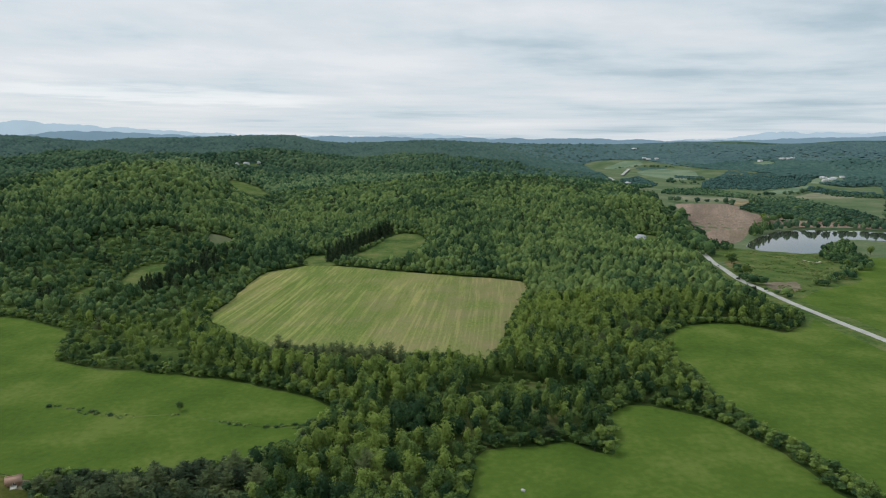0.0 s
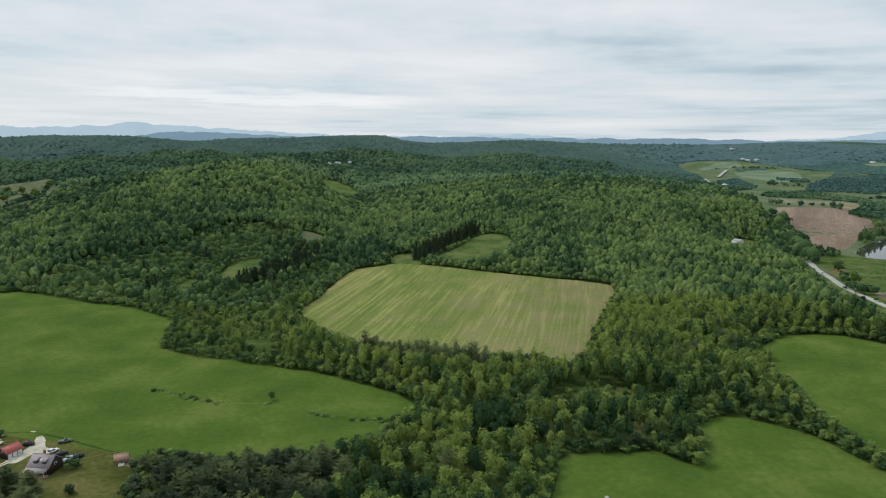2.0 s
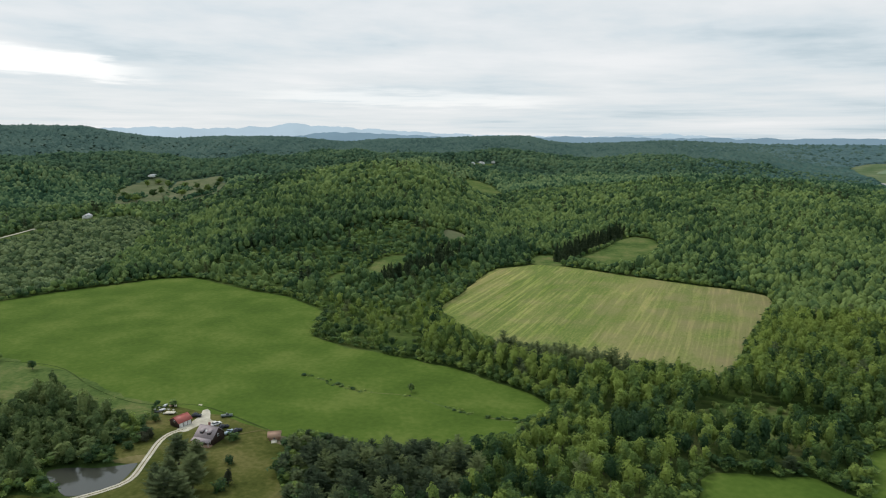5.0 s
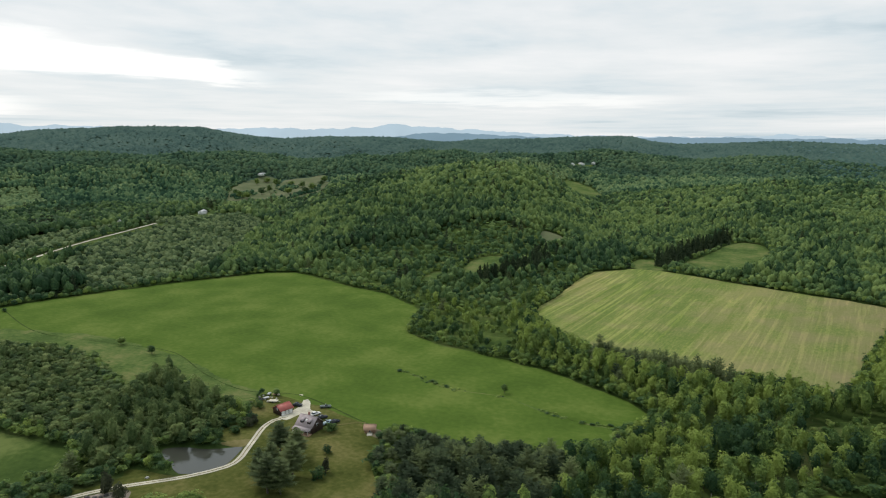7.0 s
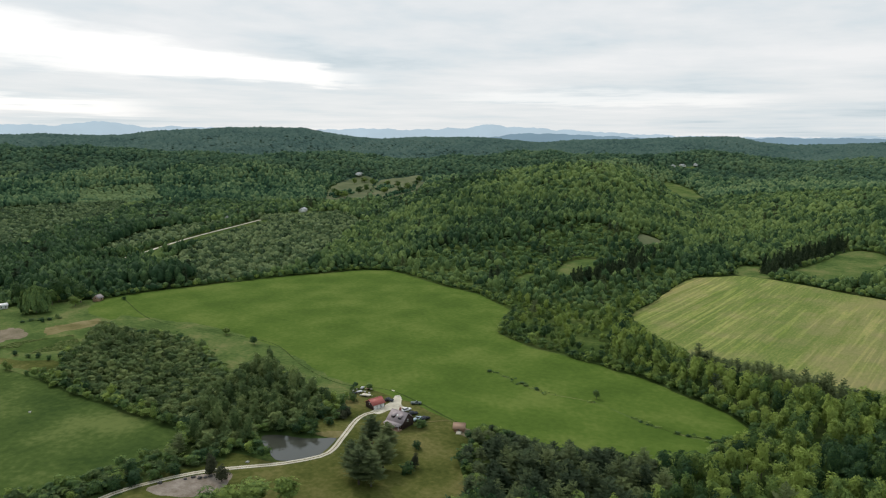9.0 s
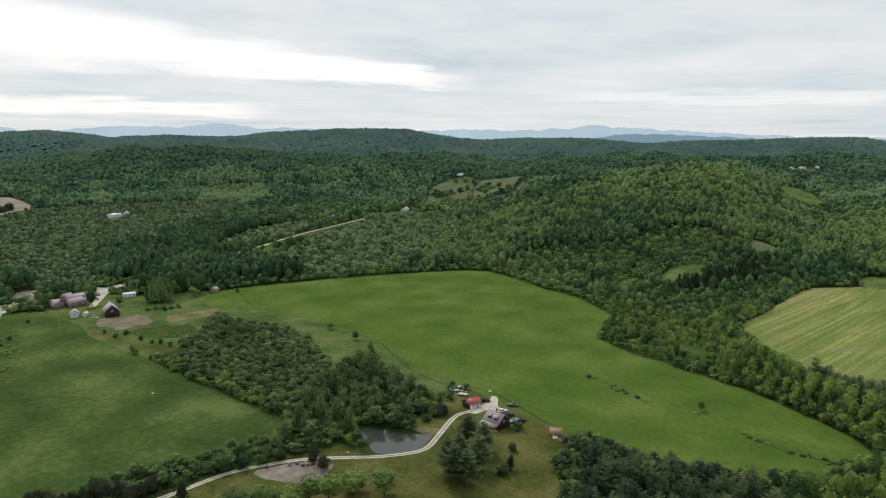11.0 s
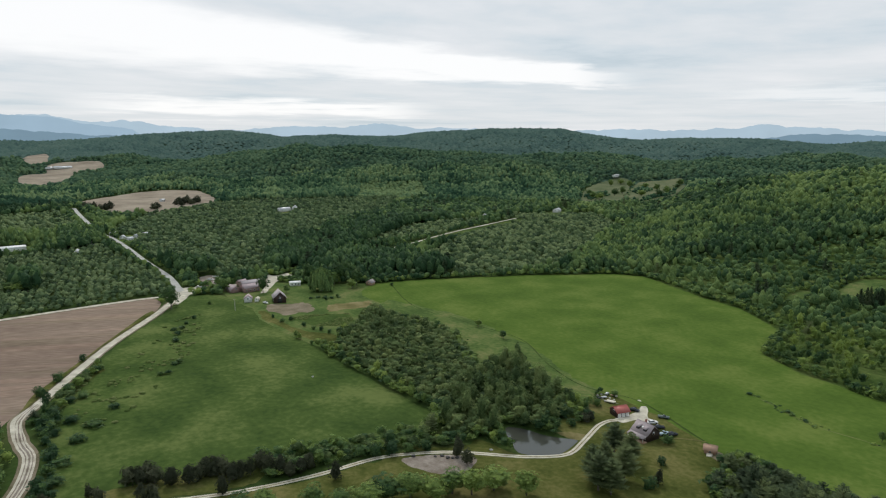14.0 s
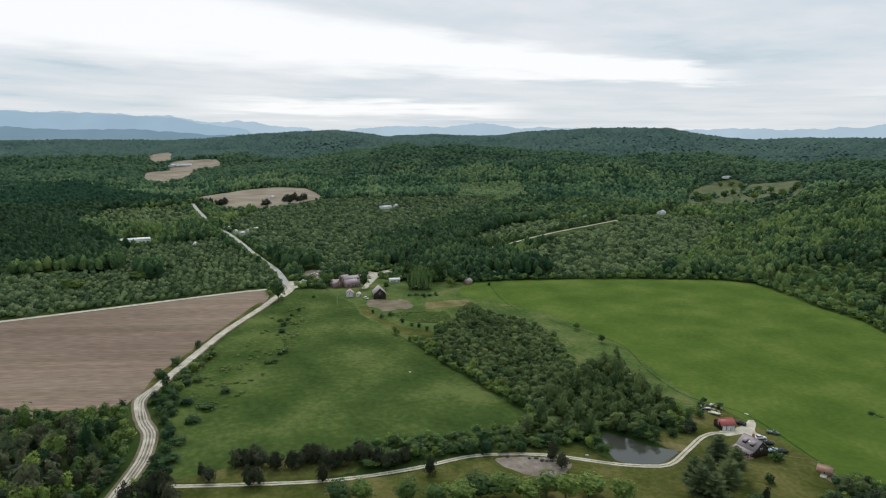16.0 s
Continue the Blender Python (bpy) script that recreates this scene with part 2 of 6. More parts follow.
M_THICKET = material("thicket leaves", ((0.42, (0.044, 0.078, 0.030)), (0.66, (0.100, 0.154, 0.054)), (1.0, (0.205, 0.258, 0.092))), 0.05, 1.2, 0.8, 0.5, 0.4, "tint", True, spec=0.12, holes=0.44, grain=0.55)
M_PALEBARK = material("pale bark", ((0.4, (0.22, 0.20, 0.17)), (0.9, (0.42, 0.40, 0.36))), 0.8, 6, 0.95, 0.6, 0.1)
M_BARK = material("bark", ((0.4, (0.06, 0.05, 0.04)), (0.9, (0.16, 0.14, 0.12))), 0.8, 6, 0.95, 0.6, 0.1)
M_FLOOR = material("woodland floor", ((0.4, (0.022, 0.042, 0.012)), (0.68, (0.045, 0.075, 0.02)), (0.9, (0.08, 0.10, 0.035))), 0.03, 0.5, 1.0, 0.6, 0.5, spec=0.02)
# Undergrowth for far ground, paled and blued to take in the haze.
M_UNDER = material("hazed undergrowth", ((0.4, (0.040, 0.078, 0.050)), (0.68, (0.062, 0.110, 0.072)), (0.9, (0.085, 0.135, 0.090))), 0.02, 0.2, 1.0, 0.4, 0.5, spec=0.02)
M_MEADOW = material("meadow grass", ((0.52, (0.062, 0.108, 0.019)), (0.725, (0.084, 0.136, 0.025)), (0.93, (0.128, 0.172, 0.040))), 0.03, 0.35, 0.95, 0.7, 0.5, spec=0.02, grain=0.45)
M_ROUGH = material("rough grass", ((0.53, (0.050, 0.064, 0.015)), (0.71, (0.092, 0.102, 0.028)), (0.91, (0.168, 0.152, 0.058))), 0.05, 0.5, 0.95, 0.7, 0.5, spec=0.02, grain=0.42)
M_GREEN = material("rank green grass", ((0.57, (0.038, 0.068, 0.017)), (0.75, (0.063, 0.100, 0.025)), (0.97, (0.122, 0.155, 0.048))), 0.03, 0.33, 0.95, 0.8, 0.6, spec=0.02, grain=0.5)
M_YARD = material("yard grass", ((0.53, (0.056, 0.095, 0.026)), (0.71, (0.090, 0.135, 0.038)), (0.91, (0.16, 0.172, 0.066))), 0.05, 0.4, 0.95, 0.7, 0.5, spec=0.02, grain=0.42)
# Valley floor grass, its green greyed and paled to stand for haze.
M_VALLEY = material("haze-paled valley grass", ((0.53, (0.078, 0.126, 0.058)), (0.71, (0.114, 0.158, 0.078)), (0.91, (0.175, 0.195, 0.112))), 0.012, 0.2, 0.95, 0.6, 0.5, spec=0.02, grain=0.42)
M_LEA = material("thin dry pasture", ((0.45, (0.082, 0.104, 0.050)), (0.66, (0.116, 0.138, 0.070)), (0.88, (0.165, 0.172, 0.098))), 0.02, 0.3, 0.95, 0.4, 0.2, spec=0.02)
M_STRAW = material("pale dry hay", ((0.45, (0.15, 0.165, 0.10)), (0.66, (0.21, 0.215, 0.14)), (0.88, (0.28, 0.27, 0.18))), 0.02, 0.3, 0.95, 0.4, 0.2, spec=0.02)
# Far pasture grass with more of the distance haze in its colour.
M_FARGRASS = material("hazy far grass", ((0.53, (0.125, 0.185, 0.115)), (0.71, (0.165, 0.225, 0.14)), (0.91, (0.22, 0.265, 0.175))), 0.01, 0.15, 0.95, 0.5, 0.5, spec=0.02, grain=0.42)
M_MOWN = striped("mown hay", ((0.62, (0.112, 0.164, 0.040)), (0.80, (0.164, 0.204, 0.060)), (0.98, (0.235, 0.240, 0.088))), 5, 4.4, 1.0, (1.3, 0.4, 1), (-110.0, 30.0, (0.25, 0.205, 0.115)), (-230.0, 30.0))
M_SOIL = striped("ploughed soil", ((0.62, (0.175, 0.128, 0.098)), (0.80, (0.240, 0.182, 0.140)), (0.98, (0.315, 0.245, 0.185))), 22, 16.0, 0.3, (0.8, 0.16, 1))
M_TAN = material("dry tan stubble", ((0.45, (0.17, 0.15, 0.075)), (0.66, (0.26, 0.21, 0.12)), (0.88, (0.36, 0.29, 0.18))), 0.05, 0.6, 0.95, 0.4, 0.2, spec=0.02)
M_GRAVEL = material("pale gravel", ((0.45, (0.36, 0.33, 0.26)), (0.66, (0.50, 0.465, 0.375)), (0.88, (0.63, 0.595, 0.49))), 0.2, 1.2, 0.95, 0.4, 0.05, spec=0.05)
M_DRY = material("dry grass", ((0.45, (0.10, 0.095, 0.035)), (0.66, (0.17, 0.15, 0.065)), (0.88, (0.25, 0.21, 0.11))), 0.08, 0.5, 0.95, 0.6, 0.3, spec=0.02)
M_BARE = material("bare pale field", ((0.45, (0.20, 0.165, 0.125)), (0.66, (0.28, 0.235, 0.18)), (0.88, (0.36, 0.31, 0.24))), 0.02, 0.3, 0.95, 0.4, 0.2, spec=0.02)
M_DIRT = material("trodden dirt", ((0.45, (0.115, 0.105, 0.06)), (0.66, (0.19, 0.16, 0.11)), (0.88, (0.27, 0.225, 0.165))), 0.09, 0.7, 0.95, 0.5, 0.2, spec=0.02)
M_PAD = material("brown gravel", ((0.45, (0.16, 0.13, 0.10)), (0.66, (0.235, 0.20, 0.165)), (0.88, (0.33, 0.29, 0.25))), 0.2, 1.2, 0.95, 0.6, 0.2, spec=0.05)
M_ASPHALT = material("worn asphalt", ((0.45, (0.34, 0.335, 0.31)), (0.8, (0.47, 0.465, 0.43))), 0.1, 1.0, 0.9, 0.2, 0.02, spec=0.1)


def water_material():
    m = bpy.data.materials.new("still water")
    m.use_nodes = True
    n, l = m.node_tree.nodes, m.node_tree.links
    b = n["Principled BSDF"]
    b.inputs["Base Color"].default_value = (0.055, 0.058, 0.047, 1)
    b.inputs["Roughness"].default_value, b.inputs["IOR"].default_value = 0.04, 1.33
    b.inputs["Specular IOR Level"].default_value = 1.0
    t, bp = n.new("ShaderNodeTexNoise"), n.new("ShaderNodeBump")
    co = n.new("ShaderNodeTexCoord")
    l.new(co.outputs["Object"], t.inputs["Vector"])
    t.inputs["Scale"].default_value = 0.8
    bp.inputs["Strength"].default_value, bp.inputs["Distance"].default_value = 0.04, 0.05
    l.new(t.outputs["Fac"], bp.inputs["Height"]), l.new(bp.outputs[0], b.inputs["Normal"])
    return m


M_WATER = water_material()


# ---------------------------------------------------------------- the lie of the land
def polar(az,r): a=np.radians(az); return -r*np.sin(a), r*np.cos(a)
# az, r, height, spread across, spread along
HILLS = [(-4, 1330, 40, 250, 330), (-5, 2700, 45, 140, 300), (-14.5, 880, 18, 70, 130)]
# bearings, with the crest of the round hill and of two ranges behind it as angles from eye level
DOME = ((9, 13, 16, 17, 18.3, 19.6, 20.4, 22.4, 24.9, 27.6, 31.4, 34.9, 38, 42), (-6.3, -5.6, -4.4, -3.8, -2.95, -2.3, -1.9, -1.55, -1.75, -2.1, -2.5, -3.2, -4.4, -6.3))
RANGE = ((4, 10, 14, 20, 26, 32, 36, 40, 45, 50, 55, 60, 64, 67, 70.6, 74.2, 76.1, 79.2, 81.7, 85.5, 100), (-1.5, -1.2, -0.85, -1.15, -0.8, -1.15, -1.45, -1.1, -0.75, -1.0, -0.7, -0.6, -0.4, -0.2, -0.55, -1.1, -1.6, -2.0, -2.3, -2.5, -2.3))
SKYLINE = ((-3, 2, 6, 8.4, 10.7, 12, 15, 18.6, 22.4, 24.4, 26.3, 28.2, 30.1, 33, 36.4, 40, 42.2, 44.3, 46.4, 52, 54, 57, 59, 61, 64.7, 68.8, 71, 72.7, 76.3, 79.8, 82, 85.3, 93, 97, 105), (-0.5, -0.5, -0.3, -0.2, 0.1, 0.42, 0.42, 0.3, 0.2, 0.16, 0.0, 0.08, 0.3, 0.4, 0.42, 0.3, 0.44, 0.78, 1.15, 1.12, 1.0, 0.85, 0.6, 0.5, 0.58, 0.4, 0.75, 0.9, 0.72, 0.48, 0.2, 0.0, 0.0, -0.1, -0.1))


def smooth(a, b, x):
    t = np.clip((x - a) / (b - a), 0, 1)
    return t * t * (3 - 2 * t)


def crest_height(az, crest, r):
    """Ground under trees whose tops stand at the crest's angle from eye level."""
    return EYE - 12 + r * np.tan(np.radians(np.interp(az, *crest)))


def ranges(az, r, x, y):
    """Two wooded ranges one behind the other, with a valley before and between them."""
    wander = 130 * np.sin(az / 5.3 + 0.7) + 70 * np.sin(az / 2.3 + 2.0)
    z1 = crest_height(az, RANGE, 2080 + wander)
    z2 = crest_height(az, SKYLINE, 3250.0)
    west = smooth(74, 82, az)
    vale = (1 - west) * (z1 - 22) + west * (0.55 * z1 + 0.45 * z2)
    z = 9 * smooth(1150, 1450, r)
    z = z + (z1 - 9) * smooth(1500 + wander * 0.4, 2080 + wander, r)
    z = z + (vale - z1) * smooth(2080 + wander, 2480 + wander * 0.6, r)
    z = z + (z2 - vale) * smooth(2480 + wander * 0.6, 3250, r) - 30 * smooth(3250, 3700, r)
    rough = smooth(1400, 1750, r) * (1 - 0.75 * smooth(2700, 3200, r)) * (1 - 0.7 * west)
    folds = np.sin(x / 83 + 1.7 * np.sin(y / 140)) * np.sin(y / 97 + 1.3 * np.sin(x / 160 + 1)) + 0.5 * np.sin(x / 41 + y / 63) * np.sin(y / 47 - x / 71)
    return z + 7.5 * rough * folds


def height(x, y):
    x, y = np.asarray(x, float), np.asarray(y, float)
    r, az = np.hypot(x, y), np.degrees(np.arctan2(-x, y))
    up = smooth(-9, 6, az)
    z = up * 105 * smooth(1150, 3300, r)
    east = smooth(-12, -26, az)
    z = z + (1 - up) * (east * (100 * smooth(2450, 3550, r) + 16 * smooth(2300, 2600, r) * np.sin(x / 140) * np.sin(y / 170 + 1)) + (1 - east) * 92 * smooth(2700, 3600, r))
    z = z + up * 9 * smooth(1250, 1800, r) * (np.sin(x / 130 + 1.3) * np.sin(y / 170 + 0.4) + 0.7 * np.sin(x / 210 - y / 180 + 2))
    new_land = smooth(2, 11, az) * (1 - smooth(112, 130, az))
    z = z * (1 - new_land) + new_land * ranges(az, r, x, y)
    for a, R, h, sa, sr in HILLS:
        cx, cy = polar(a, R)
        ux, uy = cx / R, cy / R
        d, s = (x - cx) * ux + (y - cy) * uy, -(x - cx) * uy + (y - cy) * ux
        z = z + h * np.exp(-0.5 * ((d / sr) ** 2 + (s / sa) ** 2)) * (1 if a > -10 and R > 2000 else 1 - 0.8 * smooth(8, 16, az))
    # the round hill: steep behind and to the east, long to the west
    top = np.maximum(crest_height(az, DOME, 1160.0), 0)
    reach = np.where(r < 1160, 215.0, 150.0)
    z = z + top * np.exp(-0.5 * ((r - 1160) / reach) ** 2) * (1 + 0.05 * np.sin(x / 37) * np.sin(y / 45))
    basin = smooth(1.25, 0.8, np.hypot((x - 440) / 260, (y - 770) / 190))
    return z * (1 - basin)


def ground_z(x, y):
    return float(height(x, y))


def mesh_object(name, verts, faces, mats, parent=None, attr=None, face_mats=None, smooth=False):
    """One mesh from arrays; faces all have the same number of corners, or are a list of arrays."""
    me = bpy.data.meshes.new(name)
    verts = np.asarray(verts, np.float32)
    groups = faces if isinstance(faces, list) else [faces]
    groups = [np.asarray(g, np.int32) for g in groups if len(g)]
    sizes = np.concatenate([np.full(len(g), g.shape[1], np.int32) for g in groups])
    loops = np.concatenate([g.ravel() for g in groups])
    me.vertices.add(len(verts))
    me.vertices.foreach_set("co", verts.ravel())
    me.loops.add(len(loops))
    me.loops.foreach_set("vertex_index", loops)
    me.polygons.add(len(sizes))
    me.polygons.foreach_set("loop_start", np.concatenate([[0], np.cumsum(sizes)[:-1]]).astype(np.int32))
    if smooth:
        me.polygons.foreach_set("use_smooth", np.ones(len(sizes), bool))
    for m in mats if isinstance(mats, (list, tuple)) else [mats]:
        me.materials.append(m)
    if face_mats is not None:
        me.polygons.foreach_set("material_index", np.asarray(face_mats, np.int32))
    me.update(calc_edges=True)
    me.validate()
    if attr is not None:
        me.attributes.new("tint", "FLOAT", "POINT").data.foreach_set("value", np.asarray(attr, np.float32))
    ob = new(name, me)
    if parent:
        ob.parent = parent
    return ob


def build_ground():
    radii = [60.0]
    while radii[-1] < 4880:
        radii.append(radii[-1] + max(9.0, radii[-1] * 0.018))
    radii = np.array(radii)
    az = np.radians(np.concatenate([np.arange(-50, 115, 0.9), np.arange(115, 310, 3.0)]))
    rr, aa = np.meshgrid(radii, az, indexing="ij")
    x, y = -rr * np.sin(aa), rr * np.cos(aa)
    z = height(x, y)
    v = np.concatenate([[[0, 0, 0]], np.stack([x, y, z], -1).reshape(-1, 3)])
    nr, na = rr.shape
    i, j = np.meshgrid(np.arange(nr - 1), np.arange(na), indexing="ij")
    k = (j + 1) % na
    quads = np.stack([1 + i * na + j, 1 + (i + 1) * na + j, 1 + (i + 1) * na + k, 1 + i * na + k], -1).reshape(-1, 4)
    j = np.arange(na)
    fan = np.stack([0 * j, 1 + j, 1 + (j + 1) % na], -1)
    # beyond 1700 m the floor takes the haze-paled colour
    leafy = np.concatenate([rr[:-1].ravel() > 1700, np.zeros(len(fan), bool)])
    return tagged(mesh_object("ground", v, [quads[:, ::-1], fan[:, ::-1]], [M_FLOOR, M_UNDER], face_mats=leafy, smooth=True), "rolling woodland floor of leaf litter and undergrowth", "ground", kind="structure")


build_ground()


def inside(px, py, poly):
    """Which points lie in a polygon."""
    p = np.asarray(poly, float)
    res = np.zeros(len(px), bool)
    x0, y0 = p[-1]
    for x1, y1 in p:
        cut = (y1 > py) != (y0 > py)
        with np.errstate(divide="ignore", invalid="ignore"):
            res ^= cut & (px < (x0 - x1) * (py - y1) / (y0 - y1) + x1)
        x0, y0 = x1, y1
    return res


def edge_distance(px, py, pts, closed=True):
    p = np.asarray(pts, float)
    best = np.full(len(px), 1e9)
    for i in range(len(p) if closed else len(p) - 1):
        a, b = p[i], p[(i + 1) % len(p)]
        d = b - a
        t = np.clip(((px - a[0]) * d[0] + (py - a[1]) * d[1]) / max(d @ d, 1e-9), 0, 1)
        best = np.minimum(best, np.hypot(px - a[0] - t * d[0], py - a[1] - t * d[1]))
    return best


def softened(poly, step, wobble):
    """The outline cut into short steps, rounded and a little uneven."""
    p = np.asarray(poly, float)
    for _ in range(2):
        q = np.roll(p, -1, 0)
        p = np.stack([0.82 * p + 0.18 * q, 0.18 * p + 0.82 * q], 1).reshape(-1, 2)
    out = []
    for a, b in zip(p, np.roll(p, -1, 0)):
        k = max(1, int(np.hypot(*(b - a)) / step))
        for s in range(k):
            c = a + (b - a) * s / k
            w = Vector((c[0] * 0.06, c[1] * 0.06, 1.7))
            u = Vector((c[0] * 0.3, c[1] * 0.3, 4.1))
            out.append((c[0] + wobble * (noise.noise(w) + 0.4 * noise.noise(u)), c[1] + wobble * (noise.noise(w + Vector((9, 4, 2))) + 0.4 * noise.noise(u + Vector((3, 8, 5))))))
    return out


from mathutils.geometry import delaunay_2d_cdt

OPEN, WOODS = [], []


def lift_of(x, y):
    r = np.hypot(x, y)
    return 0.06 + 0.0001 * r + 0.0006 * np.maximum(r - 700, 0)


def layer_of(x, y, layer):
    r = np.hypot(x, y)
    return layer * (0.02 + 0.00005 * r + 0.0007 * np.maximum(r - 700, 0))


def sheet(name, outline, mat, label, category, layer=0, step=8.0, flat=None):
    """A piece of land cover that follows the ground just above it."""
    ring = np.array(outline)
    lo, hi = ring.min(0), ring.max(0)
    grid = min(max(step, 0.5 * math.sqrt((hi - lo).prod()) / 22), 18.0)
    gx, gy = [g.ravel() for g in np.meshgrid(np.arange(lo[0], hi[0], grid), np.arange(lo[1], hi[1], grid))]
    keep = inside(gx, gy, ring)
    keep &= edge_distance(gx, gy, ring) > grid * 0.4
    pts = [Vector(p) for p in ring] + [Vector(p) for p in zip(gx[keep], gy[keep])]
    n = len(ring)
    vs, _, fs, *_ = delaunay_2d_cdt(pts, [(i, (i + 1) % n) for i in range(n)], [], 1, 1e-4)
    v = np.array([(p[0], p[1]) for p in vs])
    z = height(v[:, 0], v[:, 1]) + lift_of(v[:, 0], v[:, 1]) + layer_of(v[:, 0], v[:, 1], layer) if flat is None else np.full(len(v), flat)
    if flat is None and layer >= 1 and keep.sum() > 15:
        z[:n] -= layer_of(v[:n, 0], v[:n, 1], layer + 0.3)
    f = np.array([list(t) if (vs[t[1]] - vs[t[0]]).cross(vs[t[2]] - vs[t[0]]) > 0 else list(t)[::-1] for t in fs])
    ob = mesh_object(name, np.c_[v, z], f, mat, smooth=True)
    return tagged(ob, label, category, kind="structure")


def field(name, poly, mat, label, category="field", layer=0, wobble=3.0, clear=True, margin=0.0):
    q = np.asarray(poly, float)
    across = math.sqrt((q.max(0) - q.min(0)).prod())
    ring = softened(poly, min(9.0 if wobble > 2.9 else 4.0, max(2.5, across / 16)), wobble)
    if clear:
        OPEN.append((ring, margin))
    return sheet(name, ring, mat, label, category, layer, min(8.0, max(2.5, across / 16)))


def ribbon(name, pts, width, mat, label, category="road", layer=3, clear=True, wobble=0.25, shift=0.0):
    p = np.asarray(pts, float)
    # a smooth line through the points
    q = []
    for i in range(len(p) - 1):
        a, b, c, d = p[max(i - 1, 0)], p[i], p[i + 1], p[min(i + 2, len(p) - 1)]
        k = max(2, int(np.hypot(*(c - b)) / 5))
        for s in range(k):
            t = s / k
            q.append(0.5 * (2 * b + (c - a) * t + (2 * a - 5 * b + 4 * c - d) * t * t + (3 * b - a - 3 * c + d) * t**3))
    q = np.array(q + [p[-1]])
    d = np.gradient(q, axis=0)
    d /= np.linalg.norm(d, axis=1)[:, None] + 1e-9
    nrm = np.stack([-d[:, 1], d[:, 0]], -1)
    w = width / 2 + wobble * np.array([noise.noise(Vector((x * 0.2, y * 0.2, 5))) for x, y in q])
    q = q + nrm * shift
    rows = [q + nrm * (w * s)[:, None] for s in (-1, -0.5, 0, 0.5, 1)]
    v = np.stack(rows, 1)
    z = height(v[..., 0], v[..., 1]) + lift_of(v[..., 0], v[..., 1]) + layer_of(v[..., 0], v[..., 1], layer)
    i, j = np.meshgrid(np.arange(len(q) - 1), np.arange(4), indexing="ij")
    f = np.stack([i * 5 + j, (i + 1) * 5 + j, (i + 1) * 5 + j + 1, i * 5 + j + 1], -1).reshape(-1, 4)[:, ::-1]
    ob = mesh_object(name, np.concatenate([v, z[..., None]], -1).reshape(-1, 3), f, mat, smooth=True)
    if clear:
        OPEN.append((np.concatenate([rows[0], rows[-1][::-1]]), 3.0))
    return tagged(ob, label, category, kind="structure")


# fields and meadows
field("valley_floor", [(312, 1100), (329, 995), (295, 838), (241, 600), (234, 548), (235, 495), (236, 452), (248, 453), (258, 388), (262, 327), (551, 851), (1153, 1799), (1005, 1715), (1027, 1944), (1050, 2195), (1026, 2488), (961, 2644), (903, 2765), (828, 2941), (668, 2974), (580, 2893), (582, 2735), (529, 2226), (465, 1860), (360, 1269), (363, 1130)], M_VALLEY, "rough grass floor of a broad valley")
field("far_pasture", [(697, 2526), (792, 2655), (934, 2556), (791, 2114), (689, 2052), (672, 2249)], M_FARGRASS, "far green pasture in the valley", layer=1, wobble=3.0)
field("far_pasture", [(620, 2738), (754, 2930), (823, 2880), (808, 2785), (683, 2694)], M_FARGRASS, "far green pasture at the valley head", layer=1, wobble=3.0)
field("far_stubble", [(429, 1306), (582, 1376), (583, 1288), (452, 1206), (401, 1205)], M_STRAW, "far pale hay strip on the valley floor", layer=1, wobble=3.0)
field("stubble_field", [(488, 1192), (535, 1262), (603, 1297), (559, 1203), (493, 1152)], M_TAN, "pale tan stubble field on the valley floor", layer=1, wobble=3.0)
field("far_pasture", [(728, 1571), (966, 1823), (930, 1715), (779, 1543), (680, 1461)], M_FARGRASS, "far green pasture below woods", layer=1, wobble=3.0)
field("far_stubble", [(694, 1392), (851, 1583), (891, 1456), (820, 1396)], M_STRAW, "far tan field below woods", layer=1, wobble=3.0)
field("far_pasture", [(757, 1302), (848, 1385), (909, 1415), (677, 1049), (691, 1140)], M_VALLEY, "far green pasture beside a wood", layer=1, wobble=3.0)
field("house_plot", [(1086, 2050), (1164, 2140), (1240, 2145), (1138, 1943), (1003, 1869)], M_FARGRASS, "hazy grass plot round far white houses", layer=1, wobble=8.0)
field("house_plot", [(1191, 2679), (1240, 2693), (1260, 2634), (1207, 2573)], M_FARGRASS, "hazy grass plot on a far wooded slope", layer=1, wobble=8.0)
field("mowed_field", [(-161, 452), (-160, 511), (-164, 615), (-128, 645), (-97, 634), (-12, 596), (67, 567), (67, 535), (56, 488), (41, 429), (31, 368), (25, 353), (5, 364), (-45, 369), (-98, 381), (-129, 403)], M_MOWN, "pale striped hay field, freshly mown in swaths", layer=1, wobble=1.5)
field("clearing", [(-96, 660), (-75, 731), (-56, 811), (-28, 805), (-17, 746), (-35, 652), (-60, 631)], M_YARD, "small green clearing among trees", layer=1)
field("field_gap", [(-136, 645), (-137, 692), (-120, 693), (-97, 634)], M_YARD, "rough grass gap leading out of the hay field", layer=0)
field("glade", [(-260, 535), (-268, 565), (-276, 594), (-272, 622), (-254, 632), (-243, 595), (-240, 550)], M_YARD, "small grassy glade in the woods", layer=1)
field("glade", [(-270, 490), (-280, 504), (-288, 533), (-283, 552), (-270, 524), (-262, 500)], M_YARD, "small weedy opening among scrub", layer=1)
field("glade", [(-264, 775), (-238, 772), (-226, 736), (-230, 712), (-250, 716)], M_LEA, "small dry clearing among trees", layer=1)
